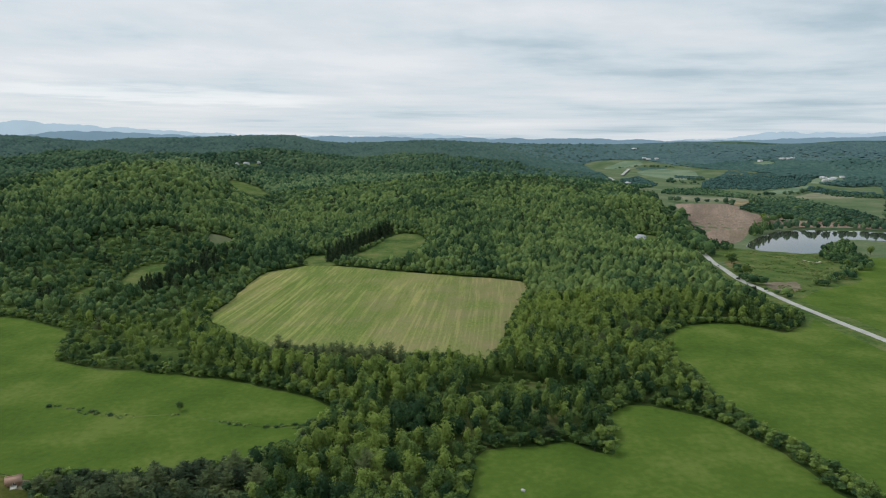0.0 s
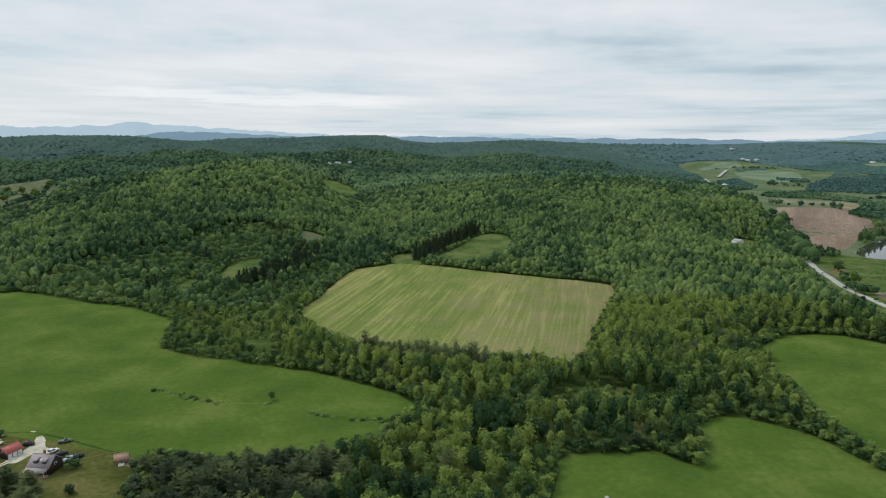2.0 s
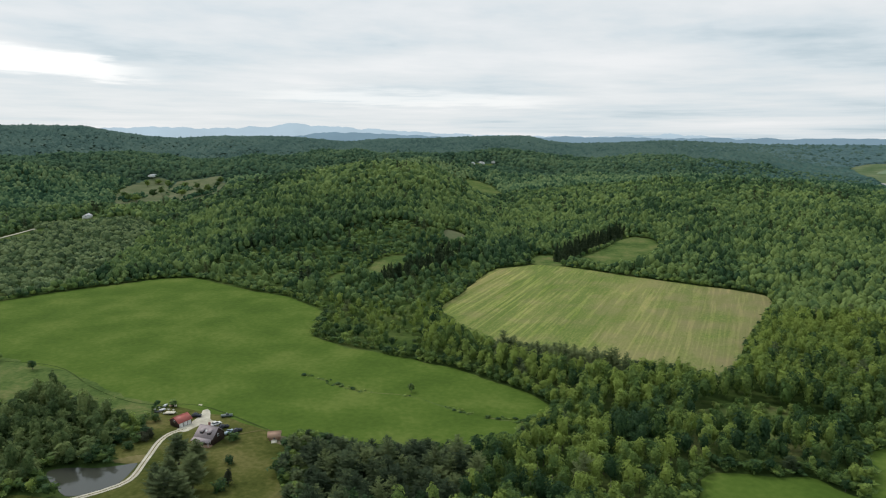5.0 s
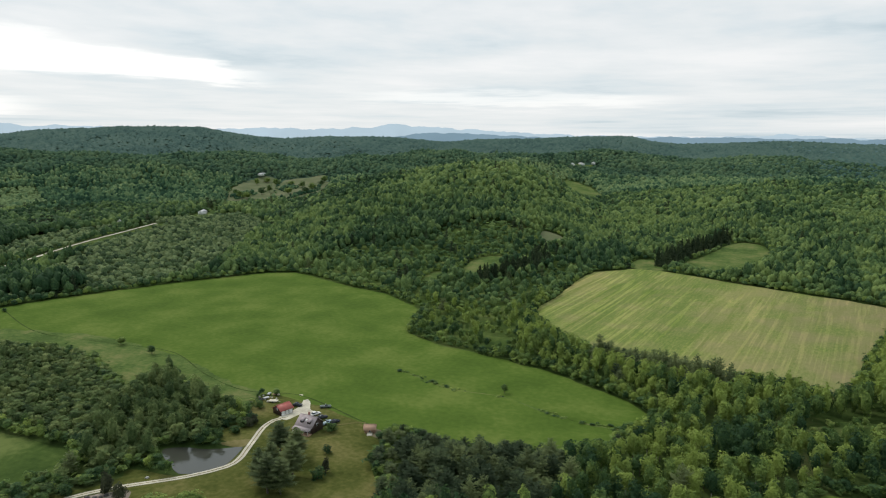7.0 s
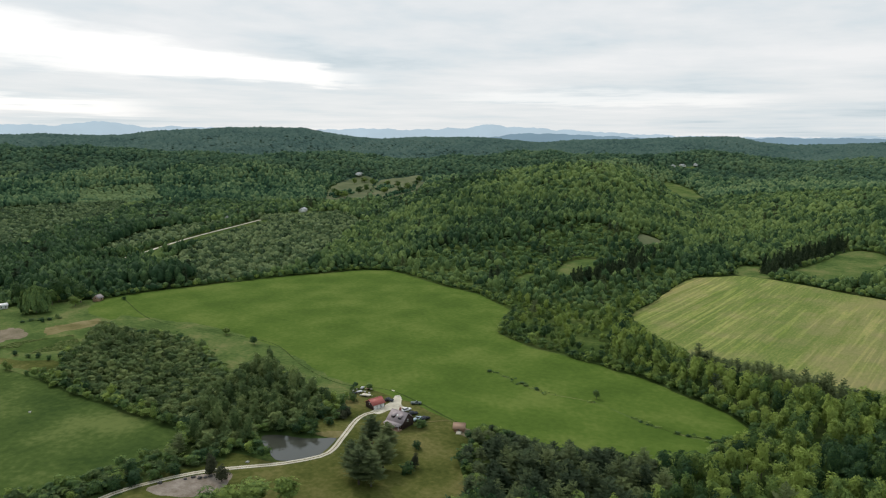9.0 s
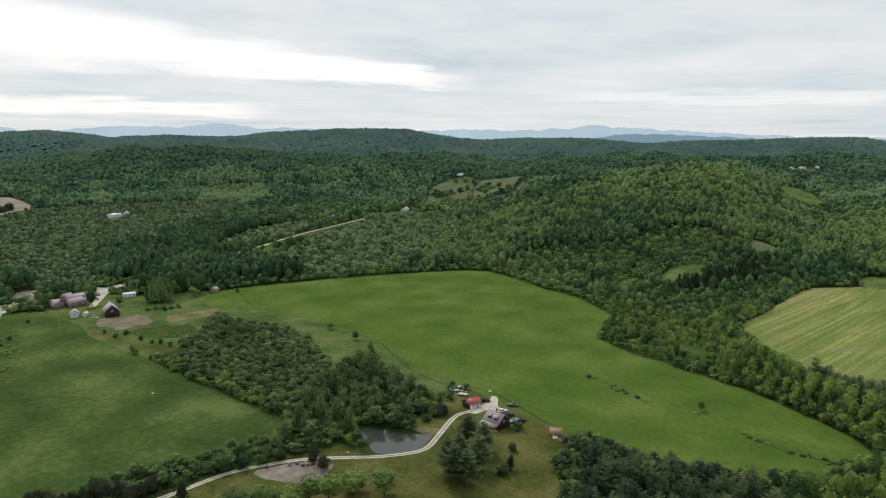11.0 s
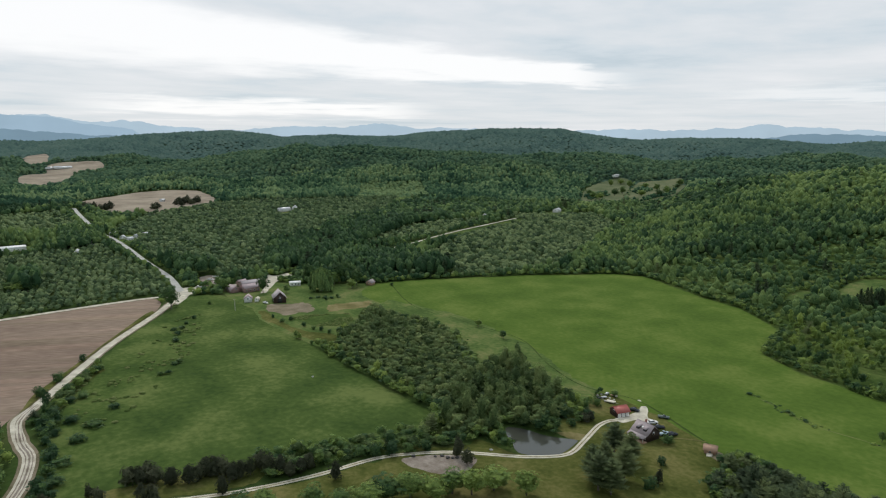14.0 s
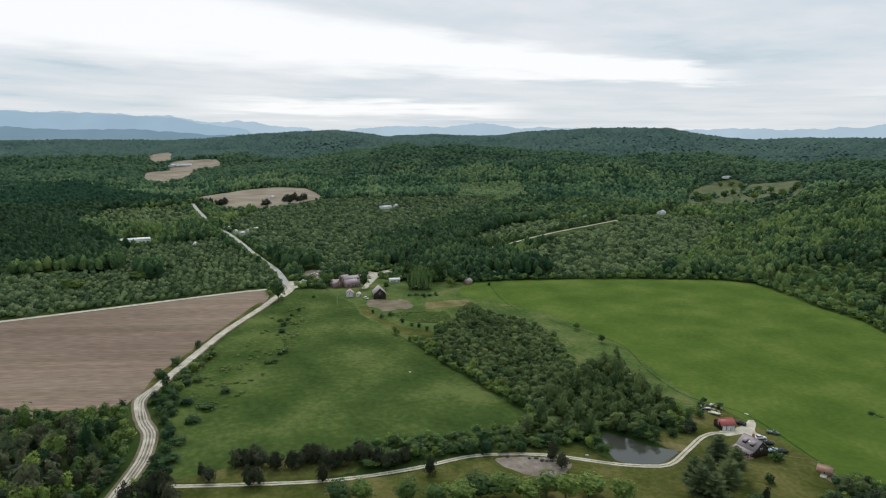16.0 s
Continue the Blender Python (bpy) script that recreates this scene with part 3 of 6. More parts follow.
field("glade", [(-497, 1591), (-362, 1181), (-352, 1214), (-331, 1257), (-322, 1305), (-404, 1537), (-461, 1593)], M_YARD, "small grassy glade behind a wooded hill", layer=1)
field("meadow", [(-418, 500), (-469, 409), (-507, 311), (-513, 271), (-487, 242), (-438, 242), (-419, 256), (-358, 257), (-322, 261), (-298, 259), (-262, 244), (-233, 236), (-213, 243), (-194, 242), (-174, 237), (-155, 232), (-144, 231), (-132, 234), (-114, 230), (-72, 244), (-58, 260), (-56, 279), (-46, 290), (-66, 313), (-99, 330), (-138, 342), (-187, 353), (-212, 364), (-223, 386), (-230, 416), (-272, 449), (-324, 463)], M_MEADOW, "broad smooth bright green meadow", layer=1)
field("pasture", [(72, 285), (84, 299), (99, 297), (117, 284), (129, 258), (132, 245), (135, 225), (139, 211), (129, 191), (3, 192), (10, 218), (12, 252), (30, 255), (50, 263), (58, 251), (65, 249), (69, 268)], M_MEADOW, "rounded green pasture bordered by a tree line", layer=1)
field("pasture", [(136, 408), (160, 436), (191, 439), (204, 427), (216, 414), (240, 443), (249, 465), (253, 430), (257, 391), (266, 339), (231, 262), (170, 211), (148, 211), (144, 230), (142, 257), (133, 271), (129, 298), (130, 328), (128, 362)], M_MEADOW, "rolling green pasture beside the highway", layer=1)
field("pasture", [(262, 506), (297, 541), (350, 569), (391, 655), (437, 704), (518, 680), (393, 459), (281, 344), (277, 417), (268, 458)], M_MEADOW, "smooth green pasture across the highway", layer=1)
field("ploughed_field", [(370, 1119), (511, 1207), (469, 1064), (500, 984), (588, 969), (665, 941), (636, 899), (551, 932), (437, 943), (393, 878), (347, 795), (307, 795), (327, 919), (338, 963)], M_SOIL, "bare brown ploughed field on the valley floor", layer=1)
field("wet_meadow", [(316, 761), (331, 741), (368, 719), (402, 704), (391, 655), (371, 612), (345, 577), (311, 567), (289, 534), (257, 515), (253, 543), (260, 605), (280, 671)], M_YARD, "rank green wet meadow beside a lake", layer=1)
field("roadside", [(240, 300), (236, 400), (230, 452), (228, 548), (238, 610), (262, 690), (290, 800), (320, 766), (345, 745), (410, 712), (445, 715), (437, 690), (391, 640), (350, 560), (297, 535), (275, 500), (284, 340), (275, 300)], M_YARD, "rough green verge along the highway", "verge", layer=0.5, wobble=1.5, clear=False)
field("dry_bank", [(279, 681), (298, 692), (292, 655), (274, 621), (263, 634)], M_DRY, "dry tan bank between highway and wet meadow", layer=2, wobble=5.0)
field("bare_patch", [(263, 556), (276, 567), (299, 567), (287, 537), (262, 528)], M_DIRT, "bare brown earth patch in a wet meadow", layer=2, wobble=6.0)
ribbon("gravel_bank", [(361, 682), (364, 673), (370, 669), (375, 675)], 2.2, M_GRAVEL, "pale gravel bank at the outlet of a lake", "bank", layer=3, clear=False, wobble=0.8)
field("ploughed_field", [(-523, -92), (-527, -74), (-537, -6), (-552, 75), (-556, 108), (-522, 103), (-448, 59), (-397, 30), (-368, 14), (-342, 1), (-321, -8), (-329, -30), (-335, -44), (-363, -68)], M_SOIL, "bare brown ploughed field beside a gravel road", layer=1, wobble=1.0)
field("brush_land", [(3, 268), (8, 309), (27, 330), (50, 330), (69, 312), (70, 295), (51, 271), (27, 267)], M_YARD, "olive rank grass under tangled brush", layer=0, clear=False)
field("scrub_land", [(-406, 493), (-434, 596), (-381, 674), (-346, 765), (-245, 753), (-179, 653), (-165, 464), (-147, 395), (-138, 346), (-175, 345), (-212, 369), (-233, 418), (-271, 446), (-324, 460)], M_GREEN, "rank grass under scattered scrub", layer=0, clear=False)
field("hill_pasture", [(-546, 124), (-545, 151), (-487, 156), (-443, 150), (-397, 153), (-362, 158), (-340, 154), (-287, 158), (-245, 158), (-235, 155), (-233, 141), (-243, 94), (-244, 75), (-244, 61), (-251, 33), (-246, 17), (-250, 9), (-285, 12), (-313, 14), (-352, 25), (-384, 40), (-434, 67), (-501, 104)], M_GREEN, "uneven green pasture sloping to a driveway", layer=1)
field("farm_court", [(-598, 150), (-621, 156), (-629, 169), (-616, 172), (-574, 160), (-574, 151)], M_PAD, "bare gravelly farm court behind the farmhouse", layer=1, wobble=3.0)
field("farm_court", [(-603, 212), (-591, 215), (-596, 228), (-597, 236), (-586, 231), (-574, 213), (-556, 202), (-522, 182), (-522, 176), (-558, 195)], M_GRAVEL, "pale gravel court between barn and shed", layer=2, wobble=1.5)
field("farm_yard", [(-545, 151), (-573, 174), (-568, 204), (-537, 224), (-515, 273), (-482, 263), (-434, 249), (-431, 223), (-396, 197), (-392, 182), (-368, 173), (-361, 160), (-397, 153), (-443, 150), (-487, 156)], M_YARD, "rough grass round the farm buildings", layer=0)
field("dry_strip", [(-483, 164), (-456, 161), (-408, 161), (-384, 180), (-367, 170), (-370, 162), (-405, 156), (-445, 152), (-468, 155)], M_ROUGH, "worn olive grass strip along a garden", layer=2, wobble=2.5)
field("dirt_yard", [(-486, 166), (-489, 175), (-480, 181), (-481, 191), (-469, 196), (-448, 195), (-443, 187), (-453, 182), (-447, 172), (-455, 167), (-471, 165)], M_DIRT, "bare dirt yard before a barn", layer=2, wobble=8.0)
field("dirt_bed", [(-462, 205), (-460, 229), (-458, 241), (-445, 239), (-436, 224), (-441, 201)], M_DRY, "bare tilled earth bed", layer=2, wobble=8.0)
field("garden", [(-441, 170), (-442, 183), (-430, 209), (-406, 201), (-404, 184), (-417, 170)], M_GREEN, "lush green vegetable garden", layer=2)
field("rough_strip", [(-463, 253), (-422, 266), (-383, 274), (-341, 272), (-307, 268), (-252, 251), (-225, 246), (-220, 232), (-215, 217), (-228, 224), (-255, 227), (-283, 246), (-289, 229), (-281, 215), (-306, 226), (-347, 241), (-379, 238), (-415, 226)], M_YARD, "rough green strip between thicket and meadow", layer=2)
field("lawn", [(-155, 232), (-174, 237), (-194, 242), (-213, 243), (-221, 236), (-209, 216), (-208, 193), (-189, 192), (-185, 180), (-192, 163), (-213, 160), (-209, 151), (-221, 130), (-213, 104), (-211, 85), (-196, 79), (-113, 176), (-132, 200), (-146, 226)], M_ROUGH, "rough olive-green lawn round a country house", layer=0)
field("lawn", [(-245, 7), (-234, 32), (-224, 56), (-221, 74), (-218, 93), (-218, 114), (-204, 121), (-192, 130), (-195, 145), (-186, 164), (-172, 162), (-145, 138), (-212, -2)], M_ROUGH, "rough olive-green grass below a gravel drive", layer=1)
field("rough_slope", [(-251, 8), (-247, 17), (-251, 33), (-245, 61), (-244, 76), (-236, 77), (-225, 70), (-227, 56), (-236, 32), (-246, 9)], M_ROUGH, "rough grass slope above the driveway", layer=0)
field("roadside_bank", [(-391, 46), (-382, 40), (-349, 23), (-324, 15), (-329, 12), (-375, 27), (-405, 44)], M_ROUGH, "rough grassy bank beside a gravel road", layer=0, clear=False)
field("roadside_bank", [(-520, 115), (-431, 67), (-390, 46), (-403, 44), (-431, 56), (-491, 93)], M_GREEN, "grassy bank along a gravel road", layer=0, wobble=2.0)
field("verge", [(-505, 96), (-452, 60), (-390, 27), (-350, 7), (-337, 1), (-372, 12), (-402, 30), (-458, 61), (-516, 94)], M_ROUGH, "grassy verge between road and ploughed field", layer=2, wobble=0.5)
field("gravel_pad", [(-215, 123), (-206, 122), (-196, 128), (-191, 136), (-195, 144), (-200, 149), (-208, 139), (-213, 129)], M_PAD, "brown gravel bank below the driveway", layer=2, wobble=1.5)
for poly in ([(-872, 7), (-925, 13), (-915, 50), (-841, 37), (-846, 13)], [(-907, 133), (-955, 145), (-948, 169), (-879, 153), (-880, 136)], [(-851, 787), (-884, 823), (-875, 857), (-827, 801), (-829, 771)], [(-1117, 418), (-1155, 436), (-1153, 464), (-1079, 427), (-1081, 407)], [(208, 748), (229, 742), (272, 857), (250, 866), (228, 815)], [(-520, 1745), (-530, 1808), (-494, 1868), (-481, 1812), (-509, 1727)]):
    field("house_plot", poly, M_YARD, "open grassy plot round a house among trees", "plot", layer=1)
field("dirt_patch", [(-155, 230), (-148, 231), (-142, 227), (-144, 222), (-149, 224)], M_DIRT, "bare dirt beside a garden shed", layer=2, wobble=1.5)
field("pond_bank", [(-199, 189), (-195, 195), (-189, 200), (-186, 196), (-188, 191)], M_DRY, "dry tan bank beside a pond", layer=2, wobble=1.5)
field("road_junction", [(-552, 114), (-581, 128), (-583, 137), (-572, 154), (-558, 150), (-556, 132), (-533, 121), (-520, 111)], M_GRAVEL, "pale gravel junction where roads meet", layer=2.5, wobble=0.8)
field("gravel_yard", [(-196, 221), (-195, 230), (-196, 236), (-198, 242), (-202, 246), (-206, 246), (-206, 250), (-200, 248), (-193, 242), (-189, 235), (-184, 234), (-183, 230), (-189, 229), (-190, 220)], M_GRAVEL, "pale gravel yard between house and garage", layer=2.5, wobble=0.8)
field("stubble_field", [(-1401, 146), (-1477, 196), (-1548, 265), (-1565, 381), (-1556, 416), (-1290, 373), (-1245, 301), (-1211, 254), (-1180, 199), (-1223, 174)], M_BARE, "pale tan field before wooded hills", layer=1)
field("far_stubble", [(-2100, 87), (-2172, 197), (-2136, 232), (-1873, 182), (-1742, 87)], M_BARE, "far pale field among woods", layer=1)
field("far_stubble", [(-2352, 190), (-2322, 323), (-2142, 309), (-2129, 224), (-2159, 158)], M_BARE, "far pale field beside a white barn", layer=1)
field("far_stubble", [(-2552, 127), (-2755, 225), (-2323, 183), (-2272, 128)], M_BARE, "far pale field among woods", layer=1)
field("house_clearing", [(-910, 923), (-1116, 1139), (-1205, 1287), (-1239, 1383), (-1195, 1400), (-1049, 1220), (-925, 1068), (-882, 977)], M_LEA, "dry grass clearing with scattered trees", layer=1, wobble=9.0)
field("house_clearing", [(-911, 1051), (-1182, 1386), (-1113, 1416), (-1106, 1484), (-942, 1279), (-750, 979), (-829, 1014)], M_LEA, "pale grass clearing before a far white house", layer=1, wobble=9.0)

# water
LAKE_LEVEL = 0.42
tagged(sheet("lake", softened([(344, 778), (377, 827), (429, 894), (482, 916), (553, 909), (616, 870), (563, 794), (493, 831), (446, 794), (411, 730), (386, 719), (363, 733), (344, 745)], 9, 3), M_WATER, "still grey lake mirroring the trees", "lake", flat=LAKE_LEVEL), kind="structure")
tagged(sheet("pond", softened([(-216, 176), (-200, 166), (-193, 164), (-187, 168), (-183, 176), (-185, 185), (-188, 193), (-193, 188), (-201, 183), (-209, 181)], 4, 1), M_WATER, "small dark pond mirroring trees", "pond", step=4, flat=0.16), kind="structure")
OPEN.append(([(344, 778), (377, 827), (429, 894), (482, 916), (553, 909), (616, 870), (563, 794), (493, 831), (446, 794), (411, 730), (386, 719), (363, 733), (344, 745)], 2.0))
OPEN.append(([(-216, 176), (-200, 166), (-193, 164), (-187, 168), (-183, 176), (-185, 185), (-188, 193), (-193, 188), (-201, 183), (-209, 181)], 2.0))

# roads
ribbon("highway", [(279, 738), (273, 701), (265, 662), (251, 583), (254, 535), (256, 495), (261, 445), (266, 400), (269, 344), (268, 291)], 5.8, M_ASPHALT, "pale two-lane paved highway through the valley")
ribbon("highway", [(511, 2128), (485, 1966), (452, 1781), (404, 1532)], 9.0, M_ASPHALT, "pale paved highway far down the valley")
ribbon("highway", [(588, 2273), (648, 2467), (711, 2652)], 10.0, M_ASPHALT, "pale paved highway at the valley head")
ribbon("road_shoulder", [(-561, 127), (-534, 113), (-497, 92), (-443, 58), (-388, 29), (-352, 11), (-337, 3), (-311, 3), (-295, 5), (-275, 2), (-262, -2), (-244, -9), (-219, -18)], 7.0, M_DIRT, "bare earth shoulder of a gravel road", "shoulder", layer=2, wobble=0.5)
ribbon("gravel_road", [(-561, 127), (-534, 113), (-497, 92), (-443, 58), (-388, 29), (-352, 11), (-337, 3), (-311, 3), (-295, 5), (-275, 2), (-262, -2), (-244, -9), (-219, -18)], 4.6, M_GRAVEL, "pale rutted gravel road")
ribbon("gravel_road", [(-550, 119), (-556, 107), (-554, 75), (-540, -6), (-529, -74), (-525, -95)], 5.2, M_GRAVEL, "pale gravel road between field and orchard", layer=4)
ribbon("paved_road", [(-561, 127), (-625, 133), (-659, 134), (-741, 133), (-818, 134), (-915, 133), (-960, 129), (-1009, 126), (-1122, 130), (-1246, 132), (-1298, 133)], 5.8, M_ASPHALT, "straight pale road through orchards", layer=5)
ribbon("farm_lane", [(-562, 124), (-569, 138), (-567, 160), (-571, 179), (-570, 200), (-575, 215), (-577, 230)], 6.0, M_GRAVEL, "pale lane past farm buildings", layer=6)
ribbon("road_verge", [(-645, 325), (-667, 369), (-691, 419), (-726, 478), (-758, 539), (-791, 613), (-831, 701)], 28.0, M_GREEN, "open grass verge beside an orchard road", "verge", layer=1, shift=-11.0, wobble=5.0)
ribbon("orchard_road", [(-645, 325), (-667, 369), (-691, 419), (-726, 478), (-758, 539), (-791, 613), (-831, 701)], 4.0, M_GRAVEL, "pale gravel road along an orchard edge")
ribbon("driveway", [(-249, 2), (-245, 8), (-235, 32), (-226, 56), (-222, 74), (-220, 93), (-220, 115), (-216, 128), (-210, 140), (-202, 150), (-189, 164), (-182, 176), (-182, 183), (-185, 190), (-190, 201), (-194, 210), (-195, 218), (-192, 224)], 2.5, M_GRAVEL, "curving pale gravel driveway", "driveway")
ribbon("grass_strip", [(-249, 2), (-245, 8), (-235, 32), (-226, 56), (-222, 74), (-220, 93), (-220, 115), (-216, 128), (-210, 140), (-202, 150), (-189, 164), (-182, 176), (-182, 183), (-185, 190), (-190, 201), (-194, 210), (-195, 218), (-192, 224)], 0.4, M_DRY, "worn grass strip between the wheel tracks of a drive", "strip", layer=4, clear=False, wobble=0.15)
for off, wide in ((-1.1, 0.4), (0.15, 0.75), (1.3, 0.4)):
    ribbon("wheel_rut", [(-355, 12), (-337, 4), (-311, 3), (-295, 5), (-275, 2), (-262, -2), (-244, -9)], wide, M_PAD, "brown wheel rut in a gravel road", "rut", layer=4, clear=False, shift=off, wobble=0.35)
ribbon("ditch", [(-183, 300), (-162, 294), (-143, 287), (-117, 289), (-95, 281), (-75, 276), (-59, 276)], 1.0, M_YARD, "shallow grassy ditch across the meadow", "ditch", layer=2, clear=False, wobble=1.2)
ribbon("meadow_track", [(-495, 282), (-423, 259), (-361, 264), (-313, 268), (-268, 249), (-233, 240), (-207, 247), (-186, 243), (-165, 236), (-151, 232)], 0.8, M_FLOOR, "dark worn track along the meadow edge", "track", layer=2, clear=False)
ribbon("foot_path", [(-170, 224), (-163, 231), (-158, 234)], 0.8, M_DRY, "worn foot path to a shed", "path")

# woods that stand inside open land
for poly in ([(373, 832), (407, 894), (478, 940), (596, 921), (636, 899), (623, 880), (544, 919), (484, 922), (432, 899), (387, 841)], [(425, 761), (473, 803), (458, 760), (403, 655), (359, 591), (305, 555), (352, 597), (391, 655), (407, 704)], [(295, 795), (314, 804), (326, 761), (308, 734), (291, 753)], [(732, 1942), (1000, 2425), (1050, 2195), (1082, 2050), (933, 1778), (746, 1609), (702, 1661), (591, 1583)], [(603, 1333), (705, 1395), (676, 1147), (639, 989), (608, 940), (556, 968), (502, 989), (466, 1076)], [(487, 1500), (610, 1634), (631, 1492), (647, 1406), (596, 1306), (528, 1383), (411, 1299)], [(523, 2036), (634, 2244), (555, 1780), (407, 1437), (434, 1651)], [(741, 2707), (867, 2686), (847, 2610), (736, 2608)], [(929, 1757), (917, 1585), (965, 1503), (892, 1387), (822, 1439), (847, 1600)], [(327, 1151), (364, 1165), (386, 1251), (356, 1302)], [(778, 2317), (820, 2179), (774, 2054), (720, 2145)]):
    WOODS.append(poly)
WOODS.append([(378, 682), (426, 762), (457, 770), (437, 715), (416, 656), (395, 627), (368, 616), (386, 656)])
ORCHARDS = [[(-526, 290), (-572, 345), (-715, 519), (-875, 736), (-816, 861), (-664, 754), (-566, 599), (-473, 459), (-479, 398), (-498, 350)], [(-599, 161), (-663, 145), (-881, 146), (-1011, 142), (-1270, 266), (-1291, 448), (-1204, 707), (-1064, 612), (-893, 411), (-629, 221), (-594, 192)], [(-530, -93), (-722, -121), (-698, -80), (-697, -13), (-821, 6), (-870, 111), (-645, 128), (-564, 121), (-558, 76), (-544, -6)], [(-1088, -35), (-1262, -14), (-1275, 110), (-986, 119), (-964, 67)], [(-718, 287), (-838, 455), (-861, 626), (-866, 695), (-750, 508), (-683, 363), (-664, 291)]]
PINES = [[(-141, 226), (-134, 236), (-115, 231), (-73, 246), (-61, 213), (-64, 192), (-113, 167), (-129, 192)], [(-101, 378), (-73, 383), (-26, 370), (-7, 353), (-24, 334), (-66, 344), (-97, 363)]]
SPRUCES = [[(-113, 655), (-99, 644), (-85, 707), (-56, 805), (-65, 839), (-100, 739)]]
DARK_C, DARK_D, SCRUB, BELTS, SUNLIT_TINT = [(-326, -67), (-320, -43), (-317, -30), (-294, -19), (-270, -14), (-257, -7), (-216, -10), (-223, -51)], [(-352, 6), (-349, 17), (-320, 23), (-245, 13), (-250, 2), (-294, 6)], [(-406, 493), (-434, 596), (-381, 674), (-346, 765), (-245, 753), (-179, 653), (-165, 464), (-147, 395), (-138, 346), (-175, 345), (-212, 369), (-233, 418), (-271, 446), (-324, 460)], [(-1654, 638), (-1352, 894), (-839, 827), (-766, 737), (-619, 378), (-500, 293), (-532, 195)], [(-409, 505), (-569, 730), (-604, 974), (-797, 1717), (-495, 1626), (-188, 931), (-174, 715), (-267, 726), (-365, 648)]
THICKETS = [[(-374, 165), (-391, 192), (-432, 222), (-434, 246), (-361, 259), (-314, 264), (-264, 246), (-227, 234), (-206, 205), (-209, 181), (-216, 156), (-227, 147), (-241, 163), (-286, 166), (-324, 161)], [(-238, 73), (-241, 93), (-231, 140), (-218, 153), (-208, 155), (-219, 127), (-224, 100), (-226, 73)], [(-391, 46), (-382, 40), (-349, 23), (-324, 15), (-329, 12), (-375, 27), (-405, 44)]]
BRUSHES = [[(8, 293), (12, 313), (27, 330), (50, 330), (67, 314), (64, 299), (45, 289), (25, 287)]]
DARK_B, HILLWOOD = [(-328, 461), (-577, 829), (-443, 809), (-343, 793), (-222, 737), (-153, 700), (-175, 611), (-172, 508), (-164, 459), (-253, 445)], [(-550, 902), (-876, 1617), (-720, 1659), (-500, 1684), (-251, 913), (-327, 819), (-470, 835)]
DARKWOOD, BRIGHTWOOD, TALLWOOD = [(-722, -121), (-1896, -292), (-1674, -45), (-1315, 129), (-1255, -14), (-1056, -41), (-843, 7), (-703, -13)], [(26, 362), (64, 522), (34, 742), (60, 1160), (330, 1110), (224, 601), (199, 457), (139, 416), (130, 327), (79, 312), (49, 327)], [(-256, 183), (-288, 225), (-283, 246), (-255, 242), (-224, 233), (-205, 206), (-209, 181), (-216, 156), (-230, 152)]
# tall dark tree belts between the orchards, and young regrowth behind them
TALL_BELTS = [[(-626, 219), (-742, 270), (-773, 322), (-826, 404), (-881, 491), (-939, 636), (-873, 591), (-837, 510), (-751, 409), (-681, 337), (-621, 278), (-578, 253)], [(-573, 251), (-568, 285), (-500, 336), (-513, 360), (-604, 366), (-637, 333), (-618, 282)], [(-690, -41), (-842, -47), (-805, -16), (-758, 5), (-692, 6), (-681, -16)], [(-627, 16), (-686, 17), (-682, 35), (-627, 34)], [(-845, 69), (-974, 79), (-1024, 111), (-988, 138), (-920, 125), (-856, 94)], [(-672, 133), (-709, 141), (-664, 165), (-643, 179), (-613, 164), (-634, 149)]]
WOODS += [[(-948, 990), (-990, 1090), (-1068, 1160), (-1060, 1125), (-1000, 1020)], [(-960, 1150), (-1000, 1240), (-1090, 1330), (-1070, 1270), (-1010, 1180)], [(-860, 1030), (-905, 1100), (-960, 1220), (-985, 1300), (-940, 1240), (-880, 1120)]]
FOOT = [(-482, 706), (-428, 739), (-360, 769), (-327, 712), (-348, 667), (-366, 601), (-406, 591)]
YOUNG = [(-1124, 568), (-1431, 741), (-1359, 863), (-1176, 765), (-1097, 647)]


# ---------------------------------------------------------------- trees
def ico(sub):
    bm = bmesh.new()
    bmesh.ops.create_icosphere(bm, subdivisions=sub, radius=1)
    v = np.array([p.co[:] for p in bm.verts])
    f = np.array([[p.index for p in t.verts] for t in bm.faces])
    bm.free()
    return v, f


ICO1, ICO2 = ico(1), ico(2)


def cards(centres, normals, size, r):
    """Bent leaf clumps: one quad each, turned roughly along its normal."""
    k = len(centres)
    nrm = normals + r.normal(0, 0.45, (k, 3))
    nrm /= np.linalg.norm(nrm, axis=1)[:, None]
    ref = r.normal(0, 1, (k, 3))
    u = np.cross(nrm, ref)
    u /= np.linalg.norm(u, axis=1)[:, None]
    w = np.cross(nrm, u)
    s = size * r.uniform(0.6, 1.3, (k, 1))
    c = centres
    v = np.stack([c - u * s * 0.6 - nrm * s * 0.15, c - w * s * 0.42 + nrm * s * 0.1, c + u * s * 0.6 - nrm * s * 0.15, c + w * s * 0.42 + nrm * s * 0.1], 1).reshape(-1, 3)
    f = np.arange(4 * k).reshape(k, 4)
    return v, np.concatenate([f[:, [0, 1, 2]], f[:, [0, 2, 3]]])


def join(pieces):
    vs, fs, base = [], [], 0
    for v, f in pieces:
        vs.append(v), fs.append(f + base)
        base += len(v)
    return np.concatenate(vs), np.concatenate(fs)


